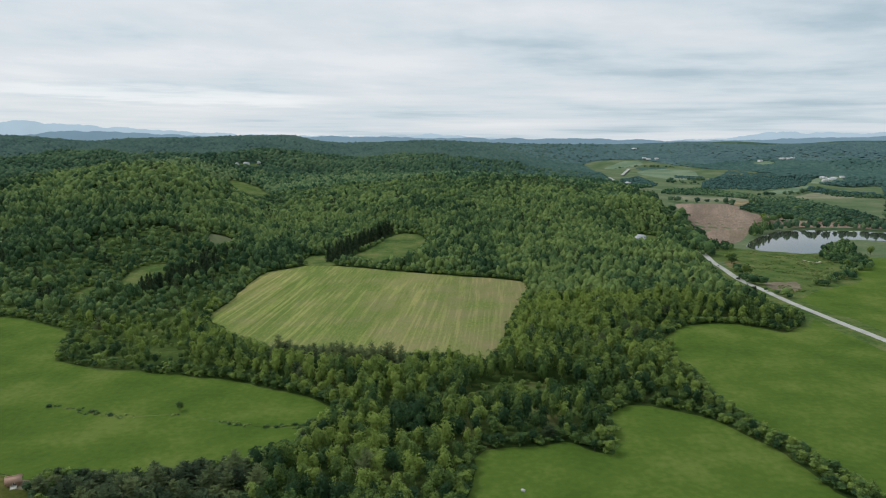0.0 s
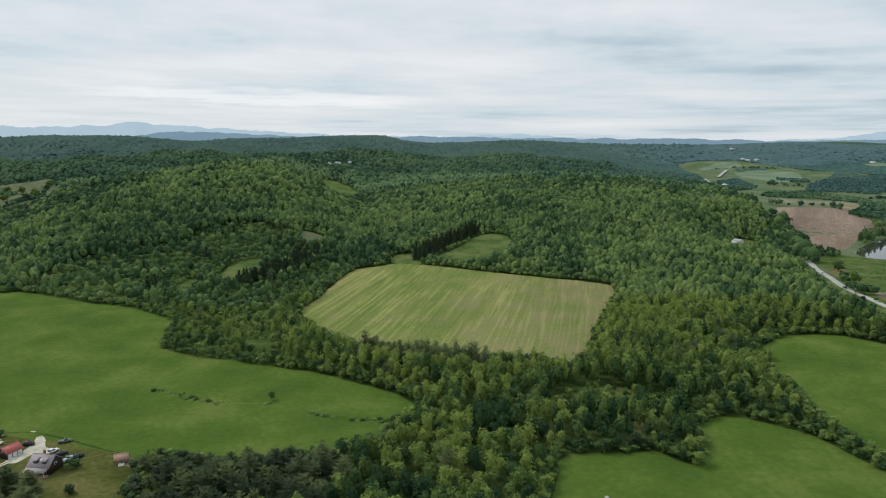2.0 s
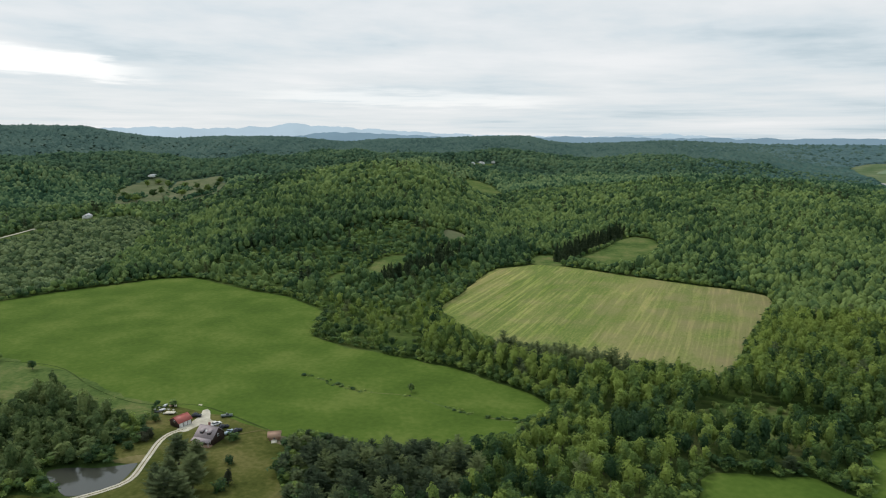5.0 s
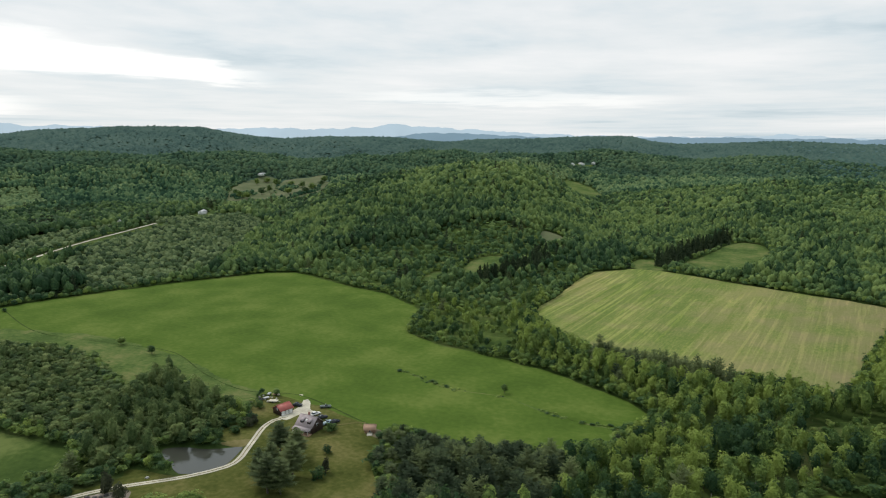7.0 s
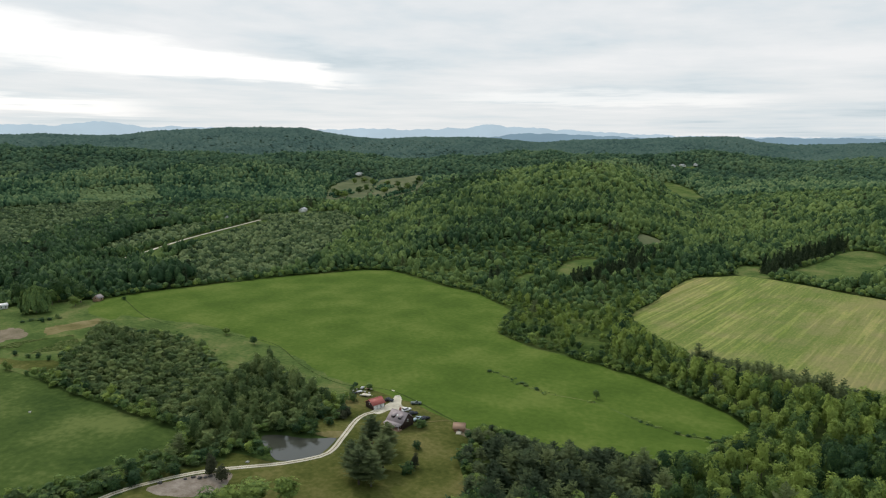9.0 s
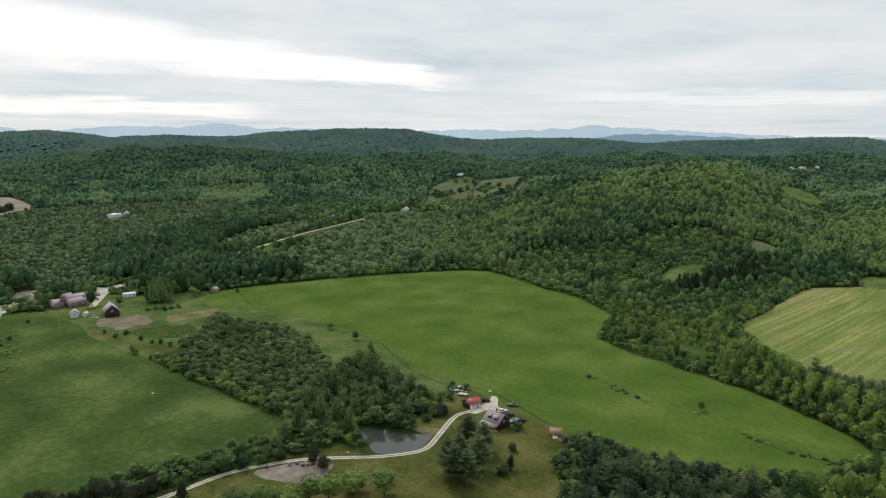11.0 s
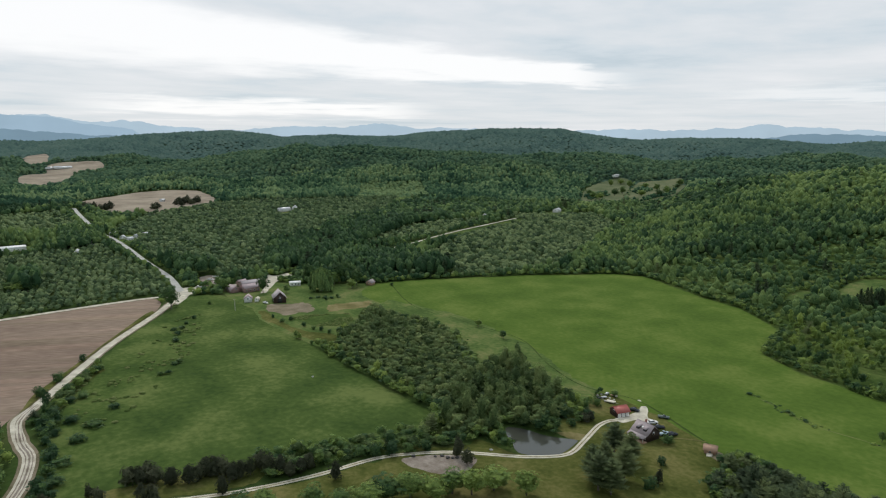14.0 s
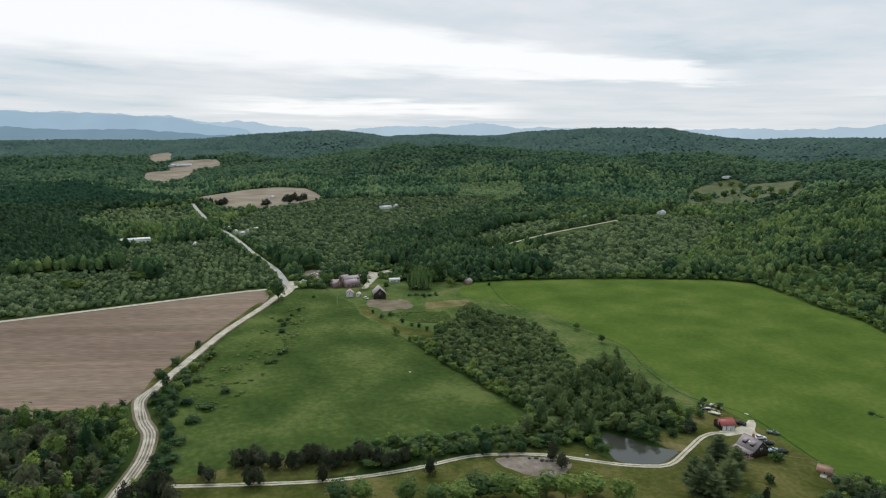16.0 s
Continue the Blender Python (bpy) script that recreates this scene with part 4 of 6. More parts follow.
def broad_crown(r, leaves, size, lumps, core=1):
    """A crown of lumps covered with leaf clumps over a dark inside. Unit: 1 wide, 1 high from the foot."""
    cz, hz, tall = 0.58 * 1.9, 0.42 * 1.9, 1.9
    pieces = []
    v, f = (ICO1, ICO2)[core - 1]
    bumpy = v * (1 + 0.12 * r.normal(0, 1, (len(v), 1)))
    pieces.append((bumpy * (0.34, 0.34, hz * 0.8) + (0, 0, cz - 0.02), f))
    d = r.normal(0, 1, (lumps, 3))
    d /= np.linalg.norm(d, axis=1)[:, None]
    d[:, 2] = np.linspace(-0.75, 0.85, lumps)
    d[:, :2] *= np.sqrt(np.clip(1.15 - np.abs(d[:, 2:] - 0.0) ** 1.6, 0.08, 1))
    cen = d * (0.31, 0.31, hz * 0.8) + (0, 0, cz)
    rad = r.uniform(0.17, 0.27, lumps)
    pick = r.integers(0, lumps, leaves)
    q = r.normal(0, 1, (leaves, 3))
    q[:, 2] = q[:, 2] * 0.8 + 0.45
    q /= np.linalg.norm(q, axis=1)[:, None]
    pos = cen[pick] + q * rad[pick][:, None] * (1, 1, 0.9) * r.uniform(0.85, 1.15, (leaves, 1))
    out = (pos - (0, 0, cz - 0.2)) * (1, 1, 0.6)
    out /= np.linalg.norm(out, axis=1)[:, None]
    pieces.append(cards(pos, q * 0.8 + out * 0.5 + (0, 0, 0.55), size, r))
    v, f = join(pieces)
    return v / (1, 1, tall), f


def dome_crown(r, sub, leaves, size, lumps, point=1.0):
    """A rounded crown swelling into several heads. Unit: 1 wide, 1 high from the foot."""
    v, f = (ICO1, ICO2)[sub - 1]
    keep = v[f].mean(1)[:, 2] > -0.3
    d = r.normal(0, 1, (lumps, 3))
    d[:, 2] = np.abs(d[:, 2]) * 0.9
    d /= np.linalg.norm(d, axis=1)[:, None]

    def reach(q):
        swell = np.maximum(0, ((q @ d.T) - 0.6) / 0.4).max(1)
        narrow = 1 - (1 - 1 / point) * np.clip(q[:, 2] + 0.2, 0, 1)
        return (0.39 + 0.15 * swell)[:, None] * np.stack([narrow, narrow, np.ones(len(q))], -1)

    w = v * reach(v) * (1 + 0.085 * r.normal(0, 1, (len(v), 1))) + (0, 0, 0.5)
    used = np.unique(f[keep])
    index = np.zeros(len(v), int)
    index[used] = np.arange(len(used))
    q = r.normal(0, 1, (leaves, 3))
    q[:, 2] = np.abs(q[:, 2]) * 0.9 - 0.15
    q /= np.linalg.norm(q, axis=1)[:, None]
    return join([(w[used], index[f[keep]]), cards(q * reach(q) * 1.02 + (0, 0, 0.5), q * 0.7 + (0, 0, 0.5), size, r)])


def cone_crown(r, tiers, per, wide=0.5, tall=2.6, droop=0.25, size=0.34, low=0.25, ragged=0.15, taper=0.85):
    """A conifer: whorls of drooping boughs round a spire. Unit: crown width."""
    pos, nrm = [], []
    for k in range(tiers):
        t = k / (tiers - 1)
        rad = wide * (1 - t) ** taper + 0.03
        z = low + (tall - low) * t
        m = max(3, int(per * (1 - 0.7 * t)))
        a = r.uniform(0, TAU) + np.arange(m) * TAU / m + r.normal(0, 0.2, m)
        for s in (0.45, 0.9):
            rr = rad * s * (1 + ragged * r.normal(0, 1, m))
            pos.append(np.stack([rr * np.cos(a), rr * np.sin(a), z - droop * rr + 0.04 * r.normal(0, 1, m)], -1))
            nrm.append(np.stack([0.55 * np.cos(a), 0.55 * np.sin(a), np.full(m, 0.9)], -1))
    pos, nrm = np.concatenate(pos), np.concatenate(nrm)
    n = 6
    a = np.arange(n) * TAU / n
    ring = np.stack([wide * 0.6 * np.cos(a), wide * 0.6 * np.sin(a), np.full(n, low)], -1)
    core = np.concatenate([ring, [[0, 0, tall * 0.97]]])
    cf = np.array([[i, (i + 1) % n, n] for i in range(n)])
    return join([(core, cf), cards(pos, nrm, size, r)])


def pine_crown(r, tiers=9, per=8, tall=1.0):
    """A white pine: open whorls of long boughs that spread level and turn up at their tips. Unit: 1 wide, 1 high from the foot."""
    vs, fs, base = [], [], 0
    for k in range(tiers):
        t = k / (tiers - 1)
        z = 0.24 + 0.72 * t
        reach = 0.52 * (1 - t) ** 0.5 * (0.75 if k == 0 else 1.0) * r.uniform(0.8, 1.1) + 0.05
        m = max(4, int(per * (1 - 0.45 * t)))
        for a in r.uniform(0, TAU) + np.arange(m) * TAU / m + r.normal(0, 0.22, m):
            l = reach * r.uniform(0.65, 1.2)
            c, n = math.cos(a), math.sin(a)
            w = 0.075 + 0.1 * l
            z0 = z + r.normal(0, 0.015)
            rise = 0.02 + 0.10 * t
            ring = [(0, 0, 0), (0.55, -w, -0.015), (0.6, 0, 0.03), (0.55, w, -0.015), (1.0, 0, 0.02)]
            vs.append([(c * u * l - n * q, n * u * l + c * q, z0 + h + rise * u * l * 2) for u, q, h in ring])
            fs.append(np.array([(0, 1, 2), (0, 2, 3), (1, 4, 2), (2, 4, 3)]) + base)
            base += 5
    a = np.arange(5) * TAU / 5
    core = np.concatenate([np.stack([0.2 * np.cos(a), 0.2 * np.sin(a), np.full(5, 0.26)], -1), [[0, 0, 0.97]]])
    cf = np.array([[i, (i + 1) % 5, 5] for i in range(5)])
    return join([(np.concatenate(vs), np.concatenate(fs)), (core, cf)])


def stem(r, top=0.8, wide=0.035):
    a = np.arange(5) * TAU / 5
    lo = np.stack([wide * np.cos(a), wide * np.sin(a), np.zeros(5) - 0.05], -1)
    hi = lo * (0.5, 0.5, 0) + (0.02, 0.01, top)
    f = [[i, (i + 1) % 5, 5 + (i + 1) % 5] for i in range(5)] + [[i, 5 + (i + 1) % 5, 5 + i] for i in range(5)]
    return np.concatenate([lo, hi]), np.array(f)


r0 = np.random.default_rng(3)
NEAR_BROAD = [broad_crown(r0, 112, 0.225, 13) for _ in range(9)]
MID_BROAD = [dome_crown(r0, 2 if k % 2 else 1, 7 if k % 2 else 11, 0.27, 8, s) for k, s in enumerate((0.9, 1.0, 1.0, 1.1, 1.2, 1.3, 1.4, 1.6, 1.0, 1.2))]
FAR_BROAD = [dome_crown(r0, 1, 4, 0.32, 6) for _ in range(10)]
SHRUBS = [broad_crown(r0, 15, 0.45, 6) for _ in range(6)]
DIST_BROAD = [dome_crown(r0, 1, 0, 0.28, 4) for _ in range(8)]


def willow_crown(r, strands):
    """A wide dome hung with long drooping strands. Unit: 1 wide, 1 high from the foot."""
    v, f = ICO2
    core = v * (0.42, 0.42, 0.44) * (1 + 0.06 * r.normal(0, 1, (len(v), 1))) + (0, 0, 0.50)
    q = r.normal(0, 1, (strands, 3))
    q /= np.linalg.norm(q, axis=1)[:, None]
    q[:, 2] = np.where(q[:, 2] < -0.5, -q[:, 2], q[:, 2])
    bump = 1 + 0.10 * np.sin(q[:, 0] * 9 + 1) * np.sin(q[:, 1] * 8) + 0.04 * r.normal(0, 1, strands)
    top = q * (0.46, 0.46, 0.43) * bump[:, None] + (0, 0, 0.55)
    side = np.stack([-q[:, 1], q[:, 0], np.zeros(strands)], -1) + 0.3 * r.normal(0, 1, (strands, 3)) * (1, 1, 0)
    side /= np.linalg.norm(side, axis=1)[:, None]
    w, drop = r.uniform(0.03, 0.06, (strands, 1)), np.minimum(r.uniform(0.14, 0.36, strands), top[:, 2] - 0.06)
    out = q * (0.06, 0.06, 0) - np.stack([0 * drop, 0 * drop, drop], -1)
    c = np.stack([top - side * w, top + side * w, top + side * w * 0.7 + out, top - side * w * 0.7 + out], 1).reshape(-1, 3)
    k = np.arange(4 * strands).reshape(-1, 4)
    return join([(core, f), (c, np.concatenate([k[:, [0, 1, 2]], k[:, [0, 2, 3]]]))])


def tent_crown(r, n=5):
    """The least dome: a few-sided swelling under a rounded top, for ridges kilometres off and for grass tussocks."""
    a = np.arange(n) * TAU / n + r.normal(0, 0.12, n)
    low = np.stack([0.50 * np.cos(a), 0.50 * np.sin(a), r.uniform(0.25, 0.5, n)], -1)
    high = np.stack([0.40 * np.cos(a + 0.5), 0.40 * np.sin(a + 0.5), r.uniform(0.68, 0.88, n)], -1)
    k = np.arange(n)
    m = (k + 1) % n
    f = np.concatenate([np.stack([k, m, k + n], -1), np.stack([m, m + n, k + n], -1), np.stack([k + n, m + n, np.full(n, 2 * n)], -1)])
    return np.concatenate([low, high, [[r.normal(0, 0.08), r.normal(0, 0.08), 1.0]]]), f


def cap_crown(r, n=6):
    """A low cap of leaves on an uneven ring, for crowns a few metres wide seen across kilometres."""
    a = np.arange(n) * TAU / n + r.normal(0, 0.12, n)
    ring = np.stack([0.52 * np.cos(a), 0.52 * np.sin(a), r.uniform(0.1, 0.4, n)], -1)
    k = np.arange(n)
    return np.concatenate([ring, [[r.normal(0, 0.06), r.normal(0, 0.06), 1.0]]]), np.stack([k, (k + 1) % n, np.full(n, n)], -1)


LAST_BROAD = [cap_crown(r0) for _ in range(6)]
TUSSOCKS = [tent_crown(r0) for _ in range(6)]
NEAR_PINE = [pine_crown(r0, 9 + k % 3, 8 + k % 2) for k in range(7)]
MID_PINE = [cone_crown(r0, 6, 6, 0.5, 1.9, 0.2, 0.42, 0.35, 0.25, 0.6) for _ in range(4)]
NEAR_SPRUCE = [cone_crown(r0, 11, 8, 0.45, 2.6, 0.35, 0.26, 0.1, 0.15) for _ in range(4)]
FAR_SPRUCE = [cone_crown(r0, 5, 5, 0.45, 2.4, 0.3, 0.45, 0.15, 0.15) for _ in range(4)]


def scatter(name, protos, x, y, wide, tall, mat, label, category="woods", trunk=False, tint=None, smooth=False):
    """Many plants in one mesh: each a turned and scaled copy of one of the prototypes."""
    if not len(x):
        return None
    z = height(x, y)
    pick = rng.integers(0, len(protos), len(x))
    turn = rng.uniform(0, TAU, len(x))
    tint = rng.uniform(0, 1, len(x)) if tint is None else tint
    vs, fs, ts, base = [], [], [], 0
    for k, (v, f) in enumerate(protos):
        s = np.where(pick == k)[0]
        if not len(s):
            continue
        c, n = np.cos(turn[s])[:, None], np.sin(turn[s])[:, None]
        px = (v[:, 0] * c - v[:, 1] * n) * wide[s][:, None] + x[s][:, None]
        py = (v[:, 0] * n + v[:, 1] * c) * wide[s][:, None] + y[s][:, None]
        pz = v[:, 2] * tall[s][:, None] + z[s][:, None]
        vs.append(np.stack([px, py, pz], -1).reshape(-1, 3))
        fs.append((f[None] + (base + np.arange(len(s)) * len(v))[:, None, None]).reshape(-1, 3))
        ts.append(np.repeat(tint[s], len(v)))
        base += len(s) * len(v)
    fm = None
    return tagged(mesh_object(name, np.concatenate(vs), np.concatenate(fs), mat, attr=np.concatenate(ts), smooth=smooth), label, category, kind="stuff")


def wood_mask(x, y):
    """Where trees may stand, and how far it is to open land."""
    wood, edge = np.ones(len(x), bool), np.full(len(x), 1e3)
    for ring, margin in OPEN:
        p = np.asarray(ring, float)
        lo, hi = p.min(0) - 40, p.max(0) + 40
        near = np.where((x > lo[0]) & (x < hi[0]) & (y > lo[1]) & (y < hi[1]))[0]
        if not len(near):
            continue
        isin = inside(x[near], y[near], p)
        d = edge_distance(x[near], y[near], p)
        wood[near[isin | (d < margin)]] = False
        edge[near] = np.minimum(edge[near], np.where(isin, 0, d))
    for poly in WOODS:
        isin = inside(x, y, poly)
        wood |= isin
        edge[isin] = np.maximum(edge[isin], 12)
    return wood, edge


def within(x, y, polys):
    res = np.zeros(len(x), bool)
    for p in polys:
        res |= inside(x, y, p)
    return res


def jittered(spacing, r_lo, r_hi, az_lo=-46, az_hi=108):
    """An uneven grid of points in a sector round the origin."""
    g = np.arange(-r_hi, r_hi, spacing)
    x, y = [a.ravel() for a in np.meshgrid(g, g)]
    x = x + rng.uniform(-0.42, 0.42, len(x)) * spacing
    y = y + rng.uniform(-0.42, 0.42, len(y)) * spacing
    r, az = np.hypot(x, y), np.degrees(np.arctan2(-x, y))
    k = (r > r_lo) & (r < r_hi) & (az > az_lo) & (az < az_hi)
    return x[k], y[k]


def patches(x, y, size, seed):
    """Smooth random values over the land."""
    return np.array([noise.noise(Vector((a / size, b / size, seed))) for a, b in zip(x, y)])


SINGLE = []
HEIGHT_OF = {"near": (5.7, 12.6), "mid": (5.8, 12.0), "far": (7.9, 12.5), "dist": (12.0, 12.8), "last": (14.5, 13.0)}


def plant(zone, r_lo, r_hi, broad, pine, spruce, detail):
    spacing, tall = HEIGHT_OF[zone]
    x, y = jittered(spacing, r_lo - 60, r_hi + 60, -36, 100)
    seam = np.hypot(x, y) + 90 * patches(x, y, 70, 33.0)
    x, y = x[(seam >= r_lo) & (seam < r_hi)], y[(seam >= r_lo) & (seam < r_hi)]
    wood, edge = wood_mask(x, y)
    belt = within(x, y, TALL_BELTS)
    keep = wood & (belt | ~within(x, y, ORCHARDS))
    keep &= ~(within(x, y, [SCRUB]) & (patches(x, y, 16, 21.0) + rng.normal(0, 0.22, len(x)) < -0.34))
    x, y, edge, belt = x[keep], y[keep], edge[keep], belt[keep]
    m = len(x)
    brush, th = within(x, y, BRUSHES), within(x, y, THICKETS)
    pn, sp = within(x, y, PINES), within(x, y, SPRUCES)
    stand = patches(x, y, 60, 3.0)
    tone = patches(x, y, 110, 14.0)
    pn |= (rng.uniform(0, 1, m) < 0.012 + 0.12 * (stand > 0.35)) & ~th & ~brush & ~sp & (r_lo < 1200)
    gloom = within(x, y, [DARK_C])
    pn |= gloom & (rng.uniform(0, 1, m) < 0.3)
    size = spacing * (rng.uniform(0.85, 1.3, m) if zone == "near" else rng.uniform(1.0, 1.4, m))
    high = tall * np.clip(rng.normal(1.0, 0.16, m) + 0.3 * patches(x, y, 90, 5.0) + 0.2 * patches(x, y, 28, 6.0), 0.5, 1.5)
    shrink = np.clip(0.38 + edge / 28, 0.4, 1.0) * rng.uniform(0.85, 1.1, m)
    low = within(x, y, [TALLWOOD])
    shrink = np.where(th, np.where(low, 0.72, np.where(within(x, y, THICKETS[1:]), 0.3, 0.42)) * rng.uniform(0.6, 1.35, m), shrink)
    shrink = np.where(brush, 0.24 * rng.uniform(0.5, 1.6, m) + 0.5 * (rng.uniform(0, 1, m) < 0.12), shrink)
    scrub = within(x, y, [SCRUB]) & ~pn
    shrink = np.where(scrub, rng.uniform(0.22, 0.45, m) + 0.45 * (rng.uniform(0, 1, m) < 0.25), shrink)
    if zone == "last":
        size, high = size * 1.25, high * 0.8
    size, high = size * np.where(th, 0.85, 0.45 + 0.55 * shrink), high * shrink
    tint = np.clip(0.47 + 0.45 * patches(x, y, 26, 8.0) + 0.4 * tone + 0.3 * patches(x, y, 240, 2.0) + rng.normal(0, 0.3 if zone == "near" else 0.2, m), -0.1, 1.1)
    deep = within(x, y, [DARK_D])
    tint = np.where(deep, tint * 0.5 - 0.2, tint)
    tint = np.where(th & ~deep, -0.02 + tint * 0.5, np.where(gloom, tint * 0.9 - 0.05, tint))
    tint = np.where(within(x, y, [DARKWOOD]), tint * 0.4 - 0.2, np.where(within(x, y, [BELTS]), tint * 0.7 - 0.06, np.where(within(x, y, [DARK_B]), tint * 0.9 - 0.02, tint)))
    tint = np.where(scrub, tint * 0.8 + 0.12, np.where(brush, tint * 0.8 + 0.2, tint))
    # The round hill and its slope: their lit look is put into lighter leaf tint.
    tint = np.where(within(x, y, [HILLWOOD]), tint + 0.2, tint)
    tint = np.where(within(x, y, [SUNLIT_TINT]), tint + 0.06, tint)
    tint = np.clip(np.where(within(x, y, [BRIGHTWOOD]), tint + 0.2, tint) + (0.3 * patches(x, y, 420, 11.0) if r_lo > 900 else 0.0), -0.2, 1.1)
    # Haze over far slopes put into the tint: contrast between trees is cut.
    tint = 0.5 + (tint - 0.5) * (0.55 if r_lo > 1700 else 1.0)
    tint = np.where(within(x, y, [FOOT]) & (patches(x, y, 40, 9.0) > -0.25), tint * 0.7 - 0.03, tint)
    copse, bank = within(x, y, WOODS), within(x, y, WOODS[:1])
    size, high = np.where(copse, size * 0.75, size), np.where(bank, high * 1.35, np.where(copse, high * 0.7, high))
    tint = np.where(copse, tint * 0.75 - 0.05, tint)
    size, high, tint = np.where(belt, size * 1.3, size), np.where(belt, tall * rng.uniform(1.0, 1.55, m), high), np.where(belt, 0.17 + 0.5 * (tint - 0.2), tint)
    young = within(x, y, [YOUNG])
    high, tint = np.where(young, high * 0.6, high), np.where(young, np.clip(tint + 0.45, 0.3, 1.0), tint)
    b = ~pn & ~sp & ~brush
    if zone == "near":
        alone = b & (x > -78) & (x < 62) & (np.hypot(x, y) < 292) & (np.arange(m) % 10 < 9)
        for i in np.where(alone)[0][:300]:
            SINGLE.append((x[i], y[i], size[i], high[i], min(1.0, max(0.0, 0.5 + 1.35 * (tint[i] - 0.5)))))
            b[i] = False
    # Leaf colour by distance; past 1200 m the colours carry painted haze.
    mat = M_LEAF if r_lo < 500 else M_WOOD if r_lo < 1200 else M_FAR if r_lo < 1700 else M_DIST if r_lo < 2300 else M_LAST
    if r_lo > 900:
        # down the long valley thicker haze is put into bluer colours and flatter crowns
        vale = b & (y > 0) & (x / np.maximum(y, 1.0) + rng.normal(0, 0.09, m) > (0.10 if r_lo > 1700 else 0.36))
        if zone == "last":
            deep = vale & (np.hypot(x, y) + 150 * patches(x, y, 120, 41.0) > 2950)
            scatter("broadleaf_woods", broad, x[deep], y[deep], size[deep] * 1.3, high[deep] * 0.65, M_FAINT, "haze-blue woods on the farthest valley hills", tint=tint[deep], smooth=True)
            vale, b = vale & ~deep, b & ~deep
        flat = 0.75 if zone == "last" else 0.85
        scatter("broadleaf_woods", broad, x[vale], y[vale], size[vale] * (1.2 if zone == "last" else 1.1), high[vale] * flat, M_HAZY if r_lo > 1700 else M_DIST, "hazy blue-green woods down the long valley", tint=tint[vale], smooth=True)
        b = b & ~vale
    if zone == "near":
        bush = b & th
        scatter("thicket", broad, x[bush], y[bush], size[bush], high[bush], M_THICKET, "dense thicket of low trees and brambles " + detail, "thicket", tint=tint[bush] + 0.3)
        b = b & ~bush
    if zone == "near":
        plum = b & gloom & (rng.uniform(0, 1, m) < 0.5)
        scatter("plum_woods", broad, x[plum], y[plum], size[plum], high[plum], M_YEW, "dark plum-green trees where two roads meet", tint=tint[plum] + 0.4)
        b = b & ~plum
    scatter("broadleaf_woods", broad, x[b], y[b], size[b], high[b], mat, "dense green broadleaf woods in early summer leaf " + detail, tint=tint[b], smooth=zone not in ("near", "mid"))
    if pn.any():
        scatter("pine_stand", pine, x[pn], y[pn], size[pn] * (1.5 if zone == "near" else 1.05), high[pn] * (0.98 if zone == "near" else 0.5), M_PINE, "dark ragged pines among the woods " + detail, "pines", tint=tint[pn])
    if sp.any():
        scatter("spruce_stand", spruce, x[sp], y[sp], size[sp] * 0.8, high[sp] * 0.4, M_PINE, "dark pointed spruces in a close stand " + detail, "spruces", tint=tint[sp] * 0.5)
    if brush.any():
        scatter("brush", broad, x[brush], y[brush], size[brush], high[brush], M_BRUSH, "low tangled brush and saplings " + detail, "brush", tint=tint[brush])


def underwood(r_lo, r_hi, spacing, protos, detail):
    """Shrubs that fill the foot of the wood's edge."""
    x, y = jittered(spacing, r_lo, r_hi, -38, 102)
    wood, edge = wood_mask(x, y)
    k = wood & (edge < 7) & ~within(x, y, ORCHARDS) & ~within(x, y, SPRUCES) & ~within(x, y, BRUSHES)
    x, y = x[k], y[k]
    w = rng.uniform(0.9, 1.7, len(x)) * spacing
    scatter("edge_shrubs", protos, x, y, w, w * rng.uniform(0.6, 1.1, len(x)), M_LEAF, "low leafy shrubs along the wood edge " + detail, "shrubs", tint=rng.uniform(0.1, 0.7, len(x)) - 0.35 * within(x, y, [DARK_C, DARK_D]))


plant("near", 150, 520, NEAR_BROAD, NEAR_PINE, NEAR_SPRUCE, "near the meadows")
plant("mid", 520, 1000, MID_BROAD, MID_PINE, FAR_SPRUCE, "beyond the meadows")
plant("far", 1000, 1330, FAR_BROAD, FAR_SPRUCE, FAR_SPRUCE, "on the hills")
plant("far", 1330, 1750, DIST_BROAD, FAR_SPRUCE, FAR_SPRUCE, "beyond the round hill")
plant("dist", 1750, 2400, DIST_BROAD, FAR_SPRUCE, FAR_SPRUCE, "on far slopes")
plant("last", 2400, 3640, LAST_BROAD, FAR_SPRUCE, FAR_SPRUCE, "on far ridges")
underwood(150, 560, 3.7, SHRUBS, "near the meadows")
underwood(560, 1000, 4.0, DIST_BROAD, "beyond the meadows")


def thicket_floor(poly, spacing):
    """Brambles and saplings that close the gaps under a thicket."""
    x, y = jittered(spacing, 150, 520, 40, 95)
    k = inside(x, y, poly) & wood_mask(x, y)[0]
    x, y = x[k], y[k]
    w = rng.uniform(0.8, 1.6, len(x)) * spacing
    scatter("brambles", SHRUBS, x, y, w, w * rng.uniform(0.5, 1.1, len(x)), M_THICKET, "low brambles and saplings filling a thicket", "brambles", tint=rng.uniform(0.15, 0.85, len(x)))


thicket_floor(THICKETS[0], 4.2)


ORCHARD_TREES = [dome_crown(r0, 1, 7, 0.34, 5) for _ in range(8)]


NEAR_ORCHARD = [dome_crown(r0, 1, 14, 0.32, 6) for _ in range(6)]


